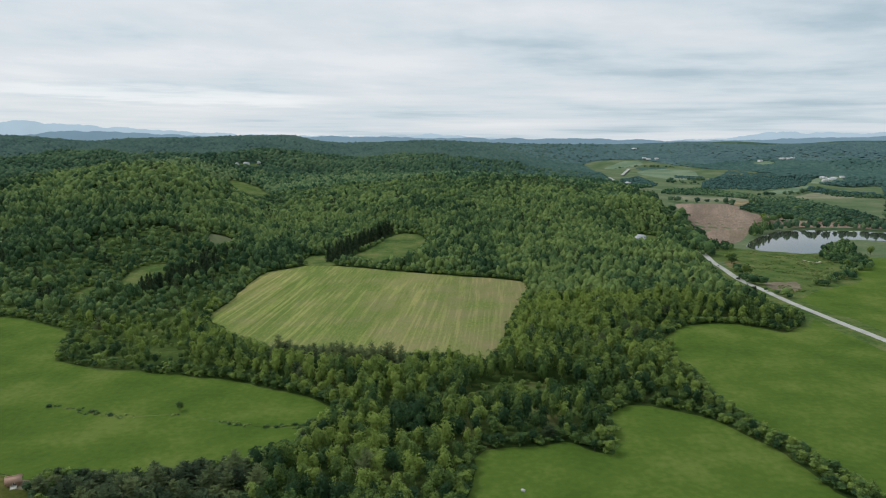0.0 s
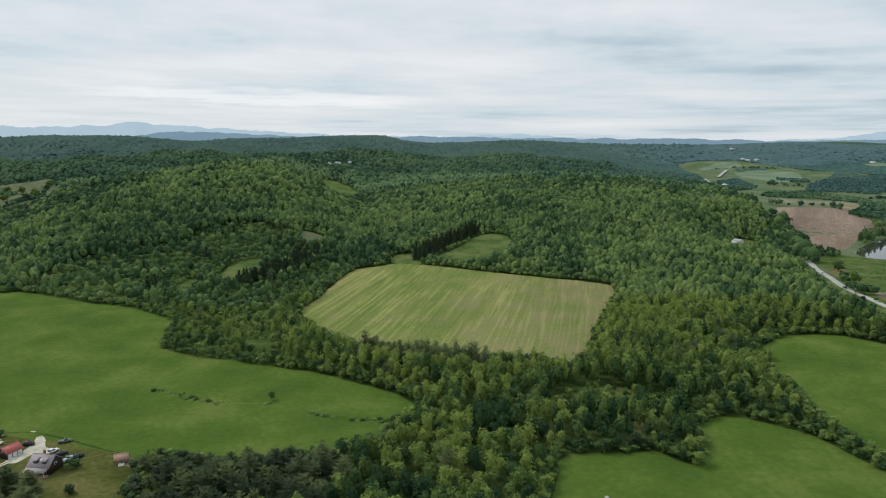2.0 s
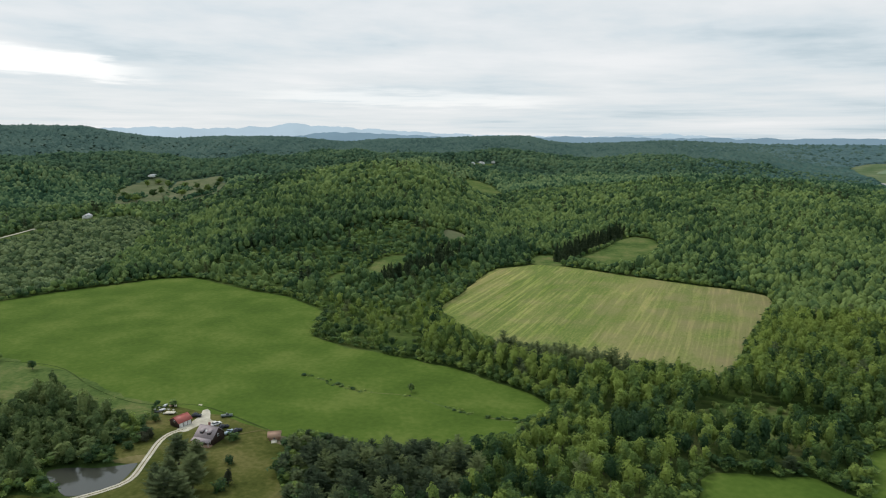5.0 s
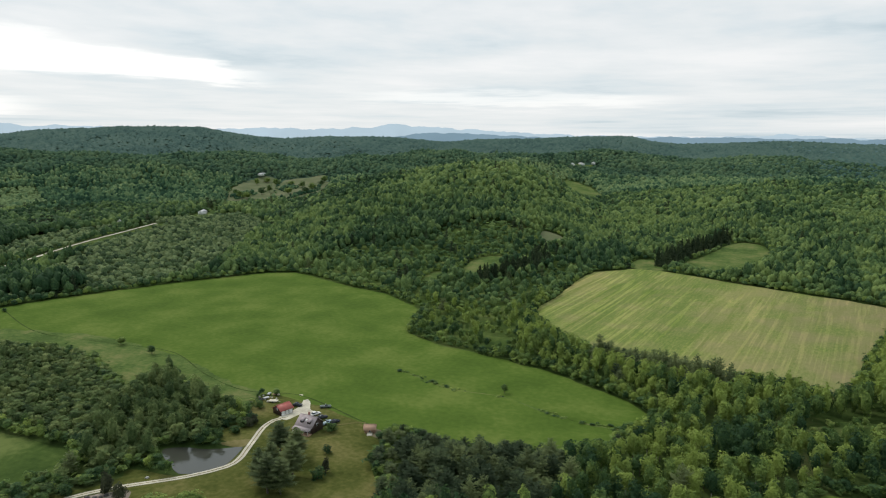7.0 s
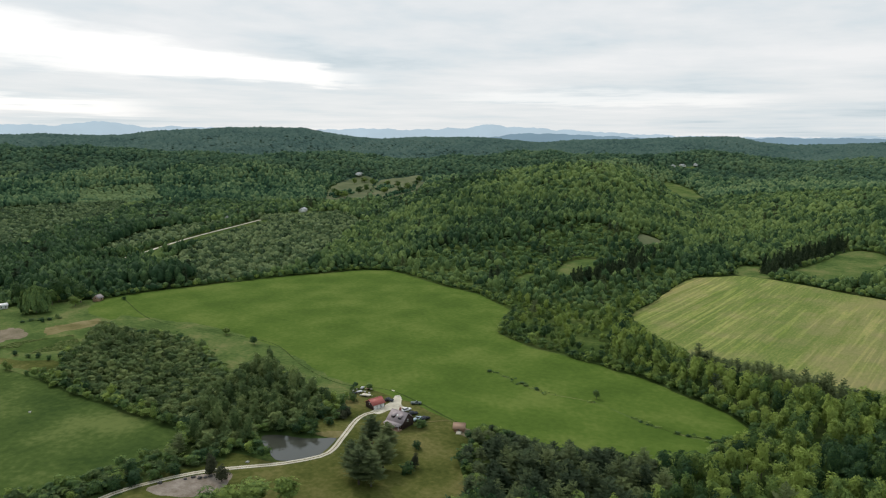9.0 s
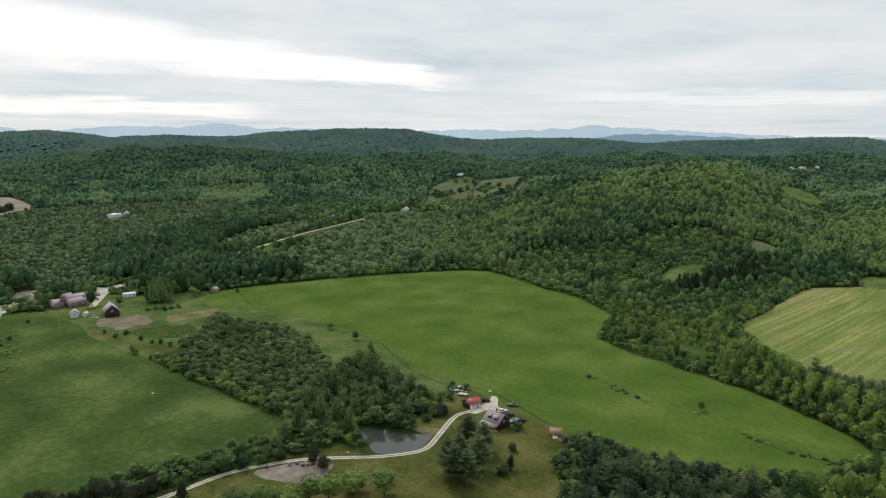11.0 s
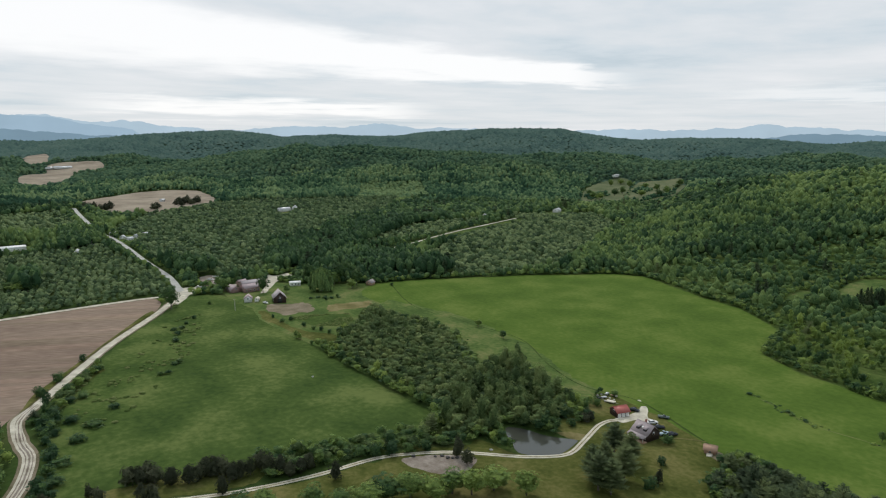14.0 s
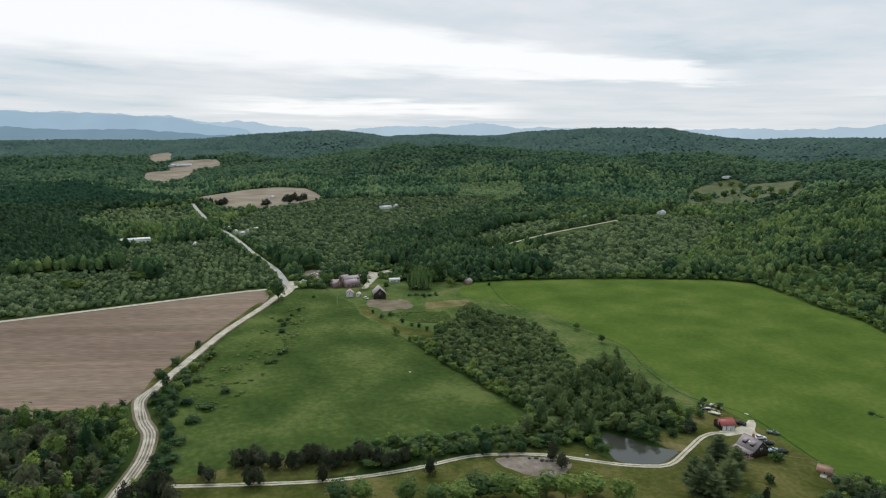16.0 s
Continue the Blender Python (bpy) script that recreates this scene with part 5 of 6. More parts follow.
def orchard(poly, turn, row, gap, label, protos=ORCHARD_TREES, scale=1.0, pale=1.0):
    """Rows of round fruit trees."""
    p = np.asarray(poly, float)
    c = p.mean(0)
    R = np.abs(p - c).max() * 1.5
    u, v = [a.ravel() for a in np.meshgrid(np.arange(-R, R, row), np.arange(-R, R, gap))]
    u = u + rng.normal(0, 0.9, len(u))
    v = v + rng.normal(0, 1.1, len(v))
    ca, sa = math.cos(radians(turn)), math.sin(radians(turn))
    x, y = c[0] + u * ca - v * sa, c[1] + u * sa + v * ca
    wood, edge = wood_mask(x, y)
    k = inside(x, y, p) & wood & ~within(x, y, TALL_BELTS) & (rng.uniform(0, 1, len(x)) > 0.06)
    x, y = x[k], y[k]
    w = rng.normal(5.8, 1.1, len(x)).clip(3.3, 8.5) * scale
    scatter("orchard_trees", protos, x, y, w, w * rng.uniform(0.75, 1.1, len(x)), M_APPLE, label, "orchard", tint=rng.uniform(0, 1, len(x)) * pale)


orchard(ORCHARDS[0], 25, 7.6, 6.2, "rows of round grey-green fruit trees behind the meadow", NEAR_ORCHARD)
orchard(ORCHARDS[1], 5, 7.8, 6.4, "rows of round grey-green fruit trees along a straight road", pale=0.7)
orchard(ORCHARDS[2], 80, 5.8, 4.6, "rows of low green fruit trees beside a gravel road", NEAR_ORCHARD, 0.8, 0.85)
orchard(ORCHARDS[3], 5, 8.6, 7.4, "rows of fruit trees before dark woods")
orchard(ORCHARDS[4], 25, 8.6, 7.4, "rows of fruit trees between tree belts")


def hedge(pts, gap, wide, tall, label):
    """An uneven line of trees between fields."""
    q = np.asarray(pts, float)
    xs, ys = [], []
    for a, c in zip(q[:-1], q[1:]):
        k = max(2, int(np.hypot(*(c - a)) / gap))
        t = (np.arange(k) + rng.uniform(-0.4, 0.4, k)) / k
        xs.append(a[0] + (c - a)[0] * t), ys.append(a[1] + (c - a)[1] * t)
    x, y = np.concatenate(xs), np.concatenate(ys)
    keep = rng.uniform(0, 1, len(x)) < 0.8
    x, y = x[keep] + rng.normal(0, wide * 0.5, keep.sum()), y[keep] + rng.normal(0, wide * 0.5, keep.sum())
    s = rng.uniform(0.5, 1.4, len(x))
    scatter("hedgerow", FAR_BROAD, x, y, wide * s, tall * s, M_DIST if np.hypot(x, y).mean() > 1150 else M_WOOD, label, "hedgerow", tint=rng.uniform(0, 0.7, len(x)))


for line in ([(626, 1934), (685, 1836)], [(375, 1140), (490, 1204), (487, 1149)], [(442, 963), (513, 978), (577, 936)], [(794, 2737), (901, 2657)], [(782, 2054), (645, 1992)], [(670, 1442), (762, 1509), (893, 1637)], [(678, 2720), (803, 2770)]):
    hedge(line, 9.0, 10.0, 9.0, "uneven dark hedgerow of trees between valley fields")
hedge([(329, 984), (325, 933), (302, 832), (272, 701)], 4.0, 11.0, 13.0, "dense tree belt along the foot of a wooded slope")
for line in ([(304, 549), (342, 579), (377, 621), (417, 681)], [(260, 617), (254, 556), (259, 509)]):
    hedge(line, 5.0, 7.0, 6.0, "line of trees and bushes along a pasture edge")


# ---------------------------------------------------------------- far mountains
# Emission only: the ridges glow in colours that already hold the haze.
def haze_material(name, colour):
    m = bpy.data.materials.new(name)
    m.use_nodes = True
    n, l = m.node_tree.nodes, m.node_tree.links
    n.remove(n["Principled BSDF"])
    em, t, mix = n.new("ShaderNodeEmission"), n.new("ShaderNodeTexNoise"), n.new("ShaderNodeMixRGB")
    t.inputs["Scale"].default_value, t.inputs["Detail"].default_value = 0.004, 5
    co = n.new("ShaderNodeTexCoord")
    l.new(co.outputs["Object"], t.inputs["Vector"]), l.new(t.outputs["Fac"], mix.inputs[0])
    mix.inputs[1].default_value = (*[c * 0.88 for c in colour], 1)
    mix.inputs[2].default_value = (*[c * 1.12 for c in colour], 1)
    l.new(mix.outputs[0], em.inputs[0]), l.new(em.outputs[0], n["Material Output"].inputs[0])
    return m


def ridge(name, radius, crest, colour, seed, rough, label):
    """A far self-lit range; its crest as bearings and angles above eye level."""
    az = np.arange(-60, 125, 0.1)
    el = np.interp(az, *zip(*crest))
    el = np.convolve(np.pad(el, 3, "edge"), np.ones(7) / 7, "valid")
    el += rough * np.array([noise.fractal(Vector((a * 0.6, seed, 0)), 0.7, 2.1, 6) for a in az])
    top = EYE + radius * np.tan(np.radians(el))
    a = np.radians(az)
    v = []
    for s, rr in ((0, radius - 260), (0.55, radius - 110), (1, radius), (0, radius + 10)):
        v.append(np.stack([-rr * np.sin(a), rr * np.cos(a), 60 + (top - 60) * s], -1))
    n = len(az)
    i, j = np.meshgrid(np.arange(3), np.arange(n - 1), indexing="ij")
    f = np.stack([i * n + j, i * n + j + 1, (i + 1) * n + j + 1, (i + 1) * n + j], -1).reshape(-1, 4)
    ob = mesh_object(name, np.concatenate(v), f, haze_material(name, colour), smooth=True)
    return tagged(ob, label, "mountains", kind="structure")


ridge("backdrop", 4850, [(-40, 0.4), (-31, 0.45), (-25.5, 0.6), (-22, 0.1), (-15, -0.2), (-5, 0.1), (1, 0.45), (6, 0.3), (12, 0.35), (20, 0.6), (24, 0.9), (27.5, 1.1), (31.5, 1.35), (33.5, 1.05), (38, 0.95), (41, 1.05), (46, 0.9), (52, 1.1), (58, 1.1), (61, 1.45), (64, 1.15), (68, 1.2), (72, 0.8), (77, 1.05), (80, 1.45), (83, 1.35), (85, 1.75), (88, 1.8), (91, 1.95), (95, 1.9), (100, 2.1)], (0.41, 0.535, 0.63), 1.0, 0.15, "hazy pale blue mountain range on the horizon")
ridge("backdrop", 4780, [(-60, -4), (74, -4), (78, 0.4), (80, 0.9), (83, 1.2), (85, 1.65), (88, 1.75), (91, 1.85), (95, 1.85), (100, 2.0)], (0.325, 0.455, 0.565), 3.0, 0.08, "haze-blue mountain range low in the west")
ridge("backdrop", 4560, [(-40, 0.35), (-33, 0.25), (-20, -0.1), (-12, 0.1), (0, 0.15), (8, 0.3), (16, 0.1), (23, 0.55), (28.5, 0.7), (32, 0.2), (40, -0.2), (72, -0.1), (78, 0.2), (83, 0.45), (88, 0.75), (92, 0.7), (97, 0.8), (102, 0.8)], (0.185, 0.285, 0.36), 6.0, 0.10, "haze-dimmed blue-green ridge before the mountains")


# ---------------------------------------------------------------- single trees and bushes
def part(name, v, f, mat, parent, label="", tint=None, smooth=False):
    ob = mesh_object(name, v, f, mat, parent, attr=None if tint is None else np.full(len(v), tint), smooth=smooth)
    return tagged(ob, label) if label else ob


TREE_MESHES = {}


def tree(kind, x, y, wide, tall, variant=0, group="", label=""):
    """A tree of its own: a tapered trunk under a crown of leaf clumps."""
    key = (kind, variant % 5) if kind != "wood" else (kind, variant)
    r = np.random.default_rng(len(kind) * 7 + variant % 5)
    names = {"wood": "tree", "broad": "tree", "pine": "pine_tree", "spruce": "spruce_tree", "bush": "bush", "willow": "willow_tree", "cedar": "evergreen_tree"}
    root = new(names[kind], None)
    if key not in TREE_MESHES:
        if kind == "wood":
            v, f = broad_crown(np.random.default_rng(50 + variant % 9), 230, 0.165, 15)
            if variant % 3 == 0:
                v = v * (1, 1, 0.78) + (0, 0, 0.22)
            s = stem(r, 0.6, 0.03)
        elif kind == "broad":
            v, f = broad_crown(r, 420, 0.15, 13)
            s = stem(r, 0.62, 0.035)
        elif kind == "willow":
            v, f = willow_crown(r, 620)
            s = stem(r, 0.55, 0.04)
        elif kind == "cedar":
            v, f = broad_crown(r, 330, 0.14, 11)
            v = v * (1, 1, 1.28) - (0, 0, 0.26)
            v = v * np.concatenate([np.repeat(1.15 - 0.75 * np.clip(v[:, 2:] - 0.3, 0, 1), 2, 1), np.ones((len(v), 1))], 1)
            s = stem(r, 0.5, 0.035)
        elif kind == "bush":
            v, f = broad_crown(r, 190, 0.17, 10)
            v = v * (1, 1, 1.35) - (0, 0, 0.34)
            s = stem(r, 0.4, 0.03)
        elif kind == "pine":
            v, f = pine_crown(r, 12, 11)
            s = stem(r, 0.7, 0.035)
        else:
            v, f = cone_crown(r, 18, 14, 0.5, 1.0, 0.12, 0.16, 0.05, 0.2, 0.75)
            s = stem(r, 0.6, 0.035)
        mat = M_YEW if kind == "cedar" else M_PINE if kind in ("pine", "spruce") else M_WOOD if kind == "willow" else M_LEAF
        t = {"wood": (0,) * 5, "broad": (0.4, 0.6, 0.2, 0.5, 0.65), "willow": (0.62,) * 5, "cedar": (0.1, 0.3, 0.0, 0.2, 0.4), "bush": (0.05, 0.25, 0.15, 0.0, 0.35), "pine": (0.75, 0.55, 0.9, 0.6, 0.8), "spruce": (0.15, 0.3, 0.1, 0.4, 0.2)}[kind][variant % 5]
        t = variant // 9 / 4 if kind == "wood" else t
        crown = part("crown", v, f, mat, root, tint=t)
        trunk = part("trunk", *s, M_PALEBARK if kind == "wood" and variant % 3 == 0 else M_BARK, root)
        TREE_MESHES[key] = (crown.data, trunk.data)
    else:
        for nm, me in zip(("crown", "trunk"), TREE_MESHES[key]):
            new(nm, me).parent = root
    root.matrix_world = pose(x, y, ground_z(x, y) + 0.1, 0, 0, (x * 37 + y * 91) % 360) @ Matrix.Diagonal((wide, wide, tall, 1))
    words = {"wood": "slender leafy tree at the front of the woods", "broad": "leafy green broadleaf tree with a rounded crown", "pine": "dark ragged pine tree with open branches", "spruce": "dark pointed spruce tree", "bush": "low rounded leafy green bush", "willow": "pale green drooping willow tree", "cedar": "dark rounded evergreen tree"}
    return tagged(root, label or words[kind], names[kind].replace("_", " "), group)


def row_of(kind, group, where, wide, tall, label=""):
    for i, (x, y) in enumerate(where):
        k = 0.8 + 0.4 * ((i * 7919) % 10) / 10
        tree(kind, x, y, wide * k, tall * (0.85 + 0.3 * ((i * 104729) % 7) / 7), i, group, label)


for i, (x, y, w, h, t) in enumerate(SINGLE):
    shade = "deep green" if t < 0.35 else "mid green" if t < 0.65 else "light yellow-green"
    tree("wood", x, y, w, h, i % 9 + 9 * int(round(t * 4)), "trees at the wood front", f"slender {shade} tree at the front of the woods")

row_of("pine", "trees by the house", [(-164.7, 181.5), (-172.5, 195.5), (-154.8, 181.2), (-154.9, 168.1), (-163.5, 194.7), (-150.4, 169.6), (-161.0, 171.2)], 11.0, 13.5, "tall dark feathery pine on a lawn beside the driveway")
row_of("bush", "shrubs on the lawn", [(-155.2, 202.8), (-166.1, 220.2), (-145.8, 184.3), (-203.0, 212.4), (-202.3, 206.5), (-208.7, 203.3), (-210.1, 225.8), (-200.5, 200.4)], 5.6, 4.2, "rounded dark green shrub on a lawn")
def between(a, c, k, off):
    """Uneven places along a line."""
    return [(a[0] + (c[0] - a[0]) * (i + 0.5) / k + off * math.sin(i * 2.3), a[1] + (c[1] - a[1]) * (i + 0.5) / k + off * math.cos(i * 3.1)) for i in range(k)]


row_of("spruce", "spruces along the clearing", between((-112.4, 652.2), (-61.8, 832.0), 30, 4.0), 6.5, 15, "dark pointed spruce in a row along a clearing")
row_of("spruce", "spruces by the glade", between((-235.0, 514.0), (-207.7, 630.7), 24, 4.0) + between((-234.5, 526.8), (-206.8, 616.3), 18, 5.0) + between((-224.0, 545.0), (-206.0, 600.0), 12, 4.0) + between((-212.0, 606.0), (-228.0, 668.0), 16, 5.0), 6.6, 12, "dark pointed spruce beside a small glade")
row_of("cedar", "shrubs by the pond", [(-202.2, 207.5), (-200.1, 208.7), (-200.0, 211.1)], 4.6, 4.4, "low dark shrub on the bank above a pond")
row_of("cedar", "evergreens on the lawn", [(-146.2, 189.7), (-196.4, 141.5), (-213.2, 95.1), (-204.4, 143.0)], 5.0, 7.5, "single dark evergreen beside the driveway")
row_of("cedar", "evergreens above the drive", [(-252.3, 34.3), (-251.4, 39.0), (-241.6, 45.2), (-241.4, 56.8), (-242.1, 62.5), (-233.6, 64.5), (-232.0, 77.2), (-225.0, 86.7), (-225.9, 90.4), (-249.8, 32.0), (-247.4, 35.7), (-246.5, 40.4), (-240.1, 50.8), (-241.7, 59.8), (-238.5, 63.3), (-234.9, 67.4), (-236.2, 75.4), (-228.1, 80.1), (-224.5, 82.5), (-239.9, 54.4), (-233.8, 70.9)], 6.8, 7.4, "dark plum-green evergreen above the driveway")
row_of("cedar", "evergreens below the drive", [(-247.0, 19.6), (-233.3, 37.3), (-224.9, 58.2), (-233.7, 33.7), (-242.1, 21.6)], 5.0, 7.5, "dark evergreen below the driveway")
row_of("bush", "bushes above the drive", [(-226.3, 105.8), (-225.1, 111.4), (-222.7, 116.3), (-219.6, 122.2), (-217.8, 128.9), (-229.4, 97.1), (-233.5, 96.0), (-215.6, 135.4)], 6.0, 5.0, "dark leafy bush above the driveway")
row_of("bush", "bushes in the hill pasture", [(-463.3, 105.6), (-454.0, 100.7), (-451.2, 94.8), (-440.4, 94.6), (-428.9, 90.7), (-424.2, 89.8), (-382.2, 81.7), (-379.6, 78.5), (-366.3, 72.1), (-365.7, 68.3), (-475.2, 113.6)], 5.0, 2.2, "low dark bush in a rough hill pasture")
row_of("bush", "bushes on the verge", [(-414.1, 37.9), (-385.3, 23.3), (-366.0, 14.1)], 6.4, 5.0, "dark round bush between road and ploughed field")
row_of("bush", "bushes on the bank", [(-330.6, 41.0), (-312.7, 30.2), (-299.9, 22.0), (-323.3, 22.4), (-353.2, 30.6), (-349.8, 24.8), (-329.6, 9.7), (-291.8, 12.0), (-312.4, 14.8), (-304.8, 11.1), (-276.3, 9.8), (-281.3, 15.0), (-265.4, 10.7), (-263.4, 6.0)], 7.5, 3.0, "low spreading bush on a grassy roadside bank")
row_of("bush", "bushes by the farm", [(-447.3, 159.5), (-432.9, 160.4), (-434.8, 167.4), (-414.4, 168.3), (-404.0, 170.4), (-399.4, 173.7), (-389.8, 175.0), (-391.1, 181.6), (-387.6, 186.1), (-373.4, 156.0), (-542.9, 145.5), (-511.7, 134.5), (-495.3, 281.4), (-477.6, 212.9), (-483.0, 225.2)], 3.6, 3.2, "small round bush near farm buildings")
row_of("bush", "bushes by the willow", [(-487.9, 204.8), (-487.5, 210.5), (-483.4, 214.6), (-479.4, 218.6), (-478.9, 224.3)], 4.6, 1.8, "low dark hedge bush in the farm garden")
row_of("bush", "bushes along the ditch", [(-70.4, 276.0), (-156.8, 292.6), (-58.7, 277.4), (-179.2, 298.6), (-153.5, 290.6), (-146.8, 288.7), (-74.8, 275.8), (-63.0, 278.5)], 3.4, 1.1, "low bush along a ditch in the meadow")
row_of("broad", "trees in the meadow", [(-117.9, 293.8), (-351.1, 263.9), (-320.1, 259.9)], 5.0, 5.5, "small thin tree standing in the meadow")
row_of("broad", "trees by the farm", [(-517.0, 196.6), (-505.0, 249.3), (-572.0, 227.5), (-567.3, 158.4)], 8.0, 8.0, "full leafy tree beside the farm buildings")
tree("willow", -509.4, 223.7, 19, 19, 0)
for px, py, w, h in ((-511.6, 107.3, 13, 17), (-528.7, 181.7, 11, 14), (-513.7, 258.0, 13, 15), (-530.6, 250.0, 13, 19), (-541.7, 262.0, 12, 18), (-550.5, 230.6, 12, 17), (-549.8, 157.2, 9, 11), (-523.8, 241.9, 9, 12)):
    tree("broad", px, py, w, h, 2 if w > 10.5 else 0, "trees by the farm", "tall dark leafy tree beside the farm buildings")
row_of("cedar", "evergreens at the road end", [(-234.7, -6.1), (-233.2, -1.3), (-233.0, 2.5), (-232.8, 5.3), (-227.3, 7.0), (-228.3, -3.2)], 8.0, 12.0, "dark evergreen where driveway and road meet")
row_of("broad", "trees in the orchard", [(-636.9, 12.0), (-629.0, 17.9), (-630.9, 25.1), (-613.0, -37.6), (-614.3, -30.5)], 13, 11, "dark full tree among low fruit trees")
row_of("broad", "trees by the far house", [(-1024.3, 1066.0), (-945.8, 1013.7), (-987.8, 1102.9), (-1121.2, 1304.0), (-949.7, 1141.5), (-991.9, 1241.8), (-943.4, 1214.8), (-990.0, 1308.5), (-969.8, 1019.2), (-1132.9, 1250.4), (-1005.4, 1146.7), (-1084.3, 1313.9), (-899.9, 1136.2), (-1039.3, 1387.1), (-1186.1, 1346.1)], 19, 17, "leafy tree in a dry grass clearing")
row_of("cedar", "trees in the tan field", [(-1290.2, 294.9), (-1311.9, 306.3), (-1293.2, 308.0), (-1315.2, 320.8), (-1288.4, 320.3), (-1302.0, 331.2), (-1307.0, 338.9), (-1279.3, 301.5), (-1306.4, 150.5), (-1282.7, 154.7), (-1287.4, 162.6), (-1269.9, 168.4), (-1274.1, 177.3), (-1285.3, 186.4), (-1252.9, 249.8), (-1257.2, 256.5)], 15, 14, "dark plum-green tree in a pale field")
row_of("broad", "trees in the valley", [(291.8, 761.2), (286.8, 681.1), (281.4, 661.4), (263.9, 589.7), (457.1, 975.7), (480.8, 981.7), (458.4, 982.4), (499.7, 983.8), (382.3, 640.6), (449.0, 714.7)], 10, 10, "leafy tree on the valley floor")

row_of("broad", "trees below the drive", [(-192.4, 87.4), (-190.1, 95.8), (-189.1, 102.9), (-186.4, 110.3), (-181.8, 116.5), (-181.5, 124.3), (-177.3, 129.5), (-207.7, 58.8), (-205.1, 65.9), (-166.5, 145.0), (-196.9, 79.0), (-175.1, 137.5)], 11.5, 9.0, "bright green spreading tree below the driveway")


def tufts(name, poly, count, wide, mat, label, seed):
    """Tussocks of longer grass standing in a field."""
    r = np.random.default_rng(seed)
    p = np.asarray(poly, float)
    lo, hi = p.min(0), p.max(0)
    x, y = r.uniform(lo[0], hi[0], count * 2), r.uniform(lo[1], hi[1], count * 2)
    k = inside(x, y, p)
    clump = patches(x, y, 14, seed * 1.0) + 0.6 * patches(x, y, 45, seed + 2.0)
    k &= clump > 0.08
    x, y = x[k][:count], y[k][:count]
    w = wide * r.uniform(0.5, 1.5, len(x))
    scatter(name, TUSSOCKS, x, y, w, w * r.uniform(0.15, 0.25, len(x)) + 0.3, mat, label, "grass", tint=r.uniform(0.1, 0.9, len(x)))


M_TUFT = material("tussock grass", ((0.42, (0.075, 0.118, 0.030)), (0.68, (0.110, 0.155, 0.044)), (1.0, (0.175, 0.205, 0.075))), 0.05, 0.8, 0.9, 0.4, 0.4, "tint", True, spec=0.05)
tufts("grass_tussocks", [(-391, 46), (-382, 40), (-349, 23), (-324, 15), (-329, 12), (-375, 27), (-405, 44)], 900, 1.8, M_TUFT, "tall grass tussocks on a roadside bank", 14)
tufts("grass_tussocks", [(-325, 21), (-382, 48), (-429, 75), (-478, 100), (-485, 122), (-403, 96), (-337, 57), (-305, 32)], 750, 2.3, M_TUFT, "tussocks of long grass on a hill pasture", 19)
tufts("grass_tussocks", [(316, 761), (331, 741), (368, 719), (402, 704), (391, 655), (371, 612), (345, 577), (311, 567), (289, 534), (257, 515), (253, 543), (260, 605), (280, 671)], 1500, 2.4, M_TUFT, "tussocks of marsh grass by a lake", 15)
tufts("grass_tussocks", [(-183, 303), (-162, 296.5), (-143, 289.5), (-117, 291), (-95, 283), (-75, 278.5), (-59, 279), (-59, 274), (-75, 274), (-95, 279), (-117, 286), (-143, 285), (-162, 291), (-183, 297)], 420, 1.5, M_LEAF, "rank weeds and low brush along a ditch", 18)
tufts("grass_tussocks", [(-97, 280), (-88, 282), (-82, 279), (-86, 274), (-94, 275)], 120, 0.9, M_BRUSH, "pale dry tussocks beside a ditch", 17)
tufts("grass_tussocks", [(-441, 170), (-442, 183), (-430, 209), (-406, 201), (-404, 184), (-417, 170)], 500, 1.6, M_TUFT, "leafy green plants in a garden", 16)


def boulder(x, y, size, mat, label, seed):
    r = np.random.default_rng(seed)
    v, f = ICO2
    ob = mesh_object("boulder", v * (1 + 0.12 * r.normal(0, 1, (len(v), 1))) * (size, size * 0.8, size * 0.6), f, mat)
    ob.matrix_world = pose(x, y, ground_z(x, y) + 0.1 + size * 0.3, 0, 0, seed * 57)
    return tagged(ob, label, "boulder", "boulders")


M_STONE = material("dark field stone", ((0.4, (0.05, 0.048, 0.045)), (0.9, (0.13, 0.125, 0.12))), 0.6, 4, 0.9, 0.5, 0.1)
M_PALE = material("pale field stone", ((0.4, (0.4, 0.39, 0.37)), (0.9, (0.6, 0.58, 0.55))), 0.6, 4, 0.9, 0.5, 0.1)
for i, (x, y) in enumerate([(-208.5, 135.1), (-207.4, 137.5), (-204.8, 138.4), (-203.6, 139.9), (-202.8, 141.5), (-213.4, 128.2)]):
    boulder(x, y, 0.75 + 0.1 * (i % 3), M_STONE, "dark boulder along the driveway edge", i)
boulder(27.6, 222.0, 0.9, M_PALE, "pale boulder lying in a green pasture", 21)
boulder(-319.9, 133.0, 0.7, M_PALE, "pale boulder lying in a hill pasture", 22)
boulder(-200.9, 156.6, 0.7, M_PALE, "pale boulder beside the driveway", 23)


# ---------------------------------------------------------------- buildings and vehicles
def plain(name, colour, rough=0.7, metal=0.0, var=0.12, scale=0.8, spec=0.3):
    lo, hi = [c * (1 - var) for c in colour], [min(1, c * (1 + var)) for c in colour]
    return material(name, ((0.4, lo), (0.95, hi)), scale, 5.0, rough, 0.1, 0.02, metal=metal, spec=spec)


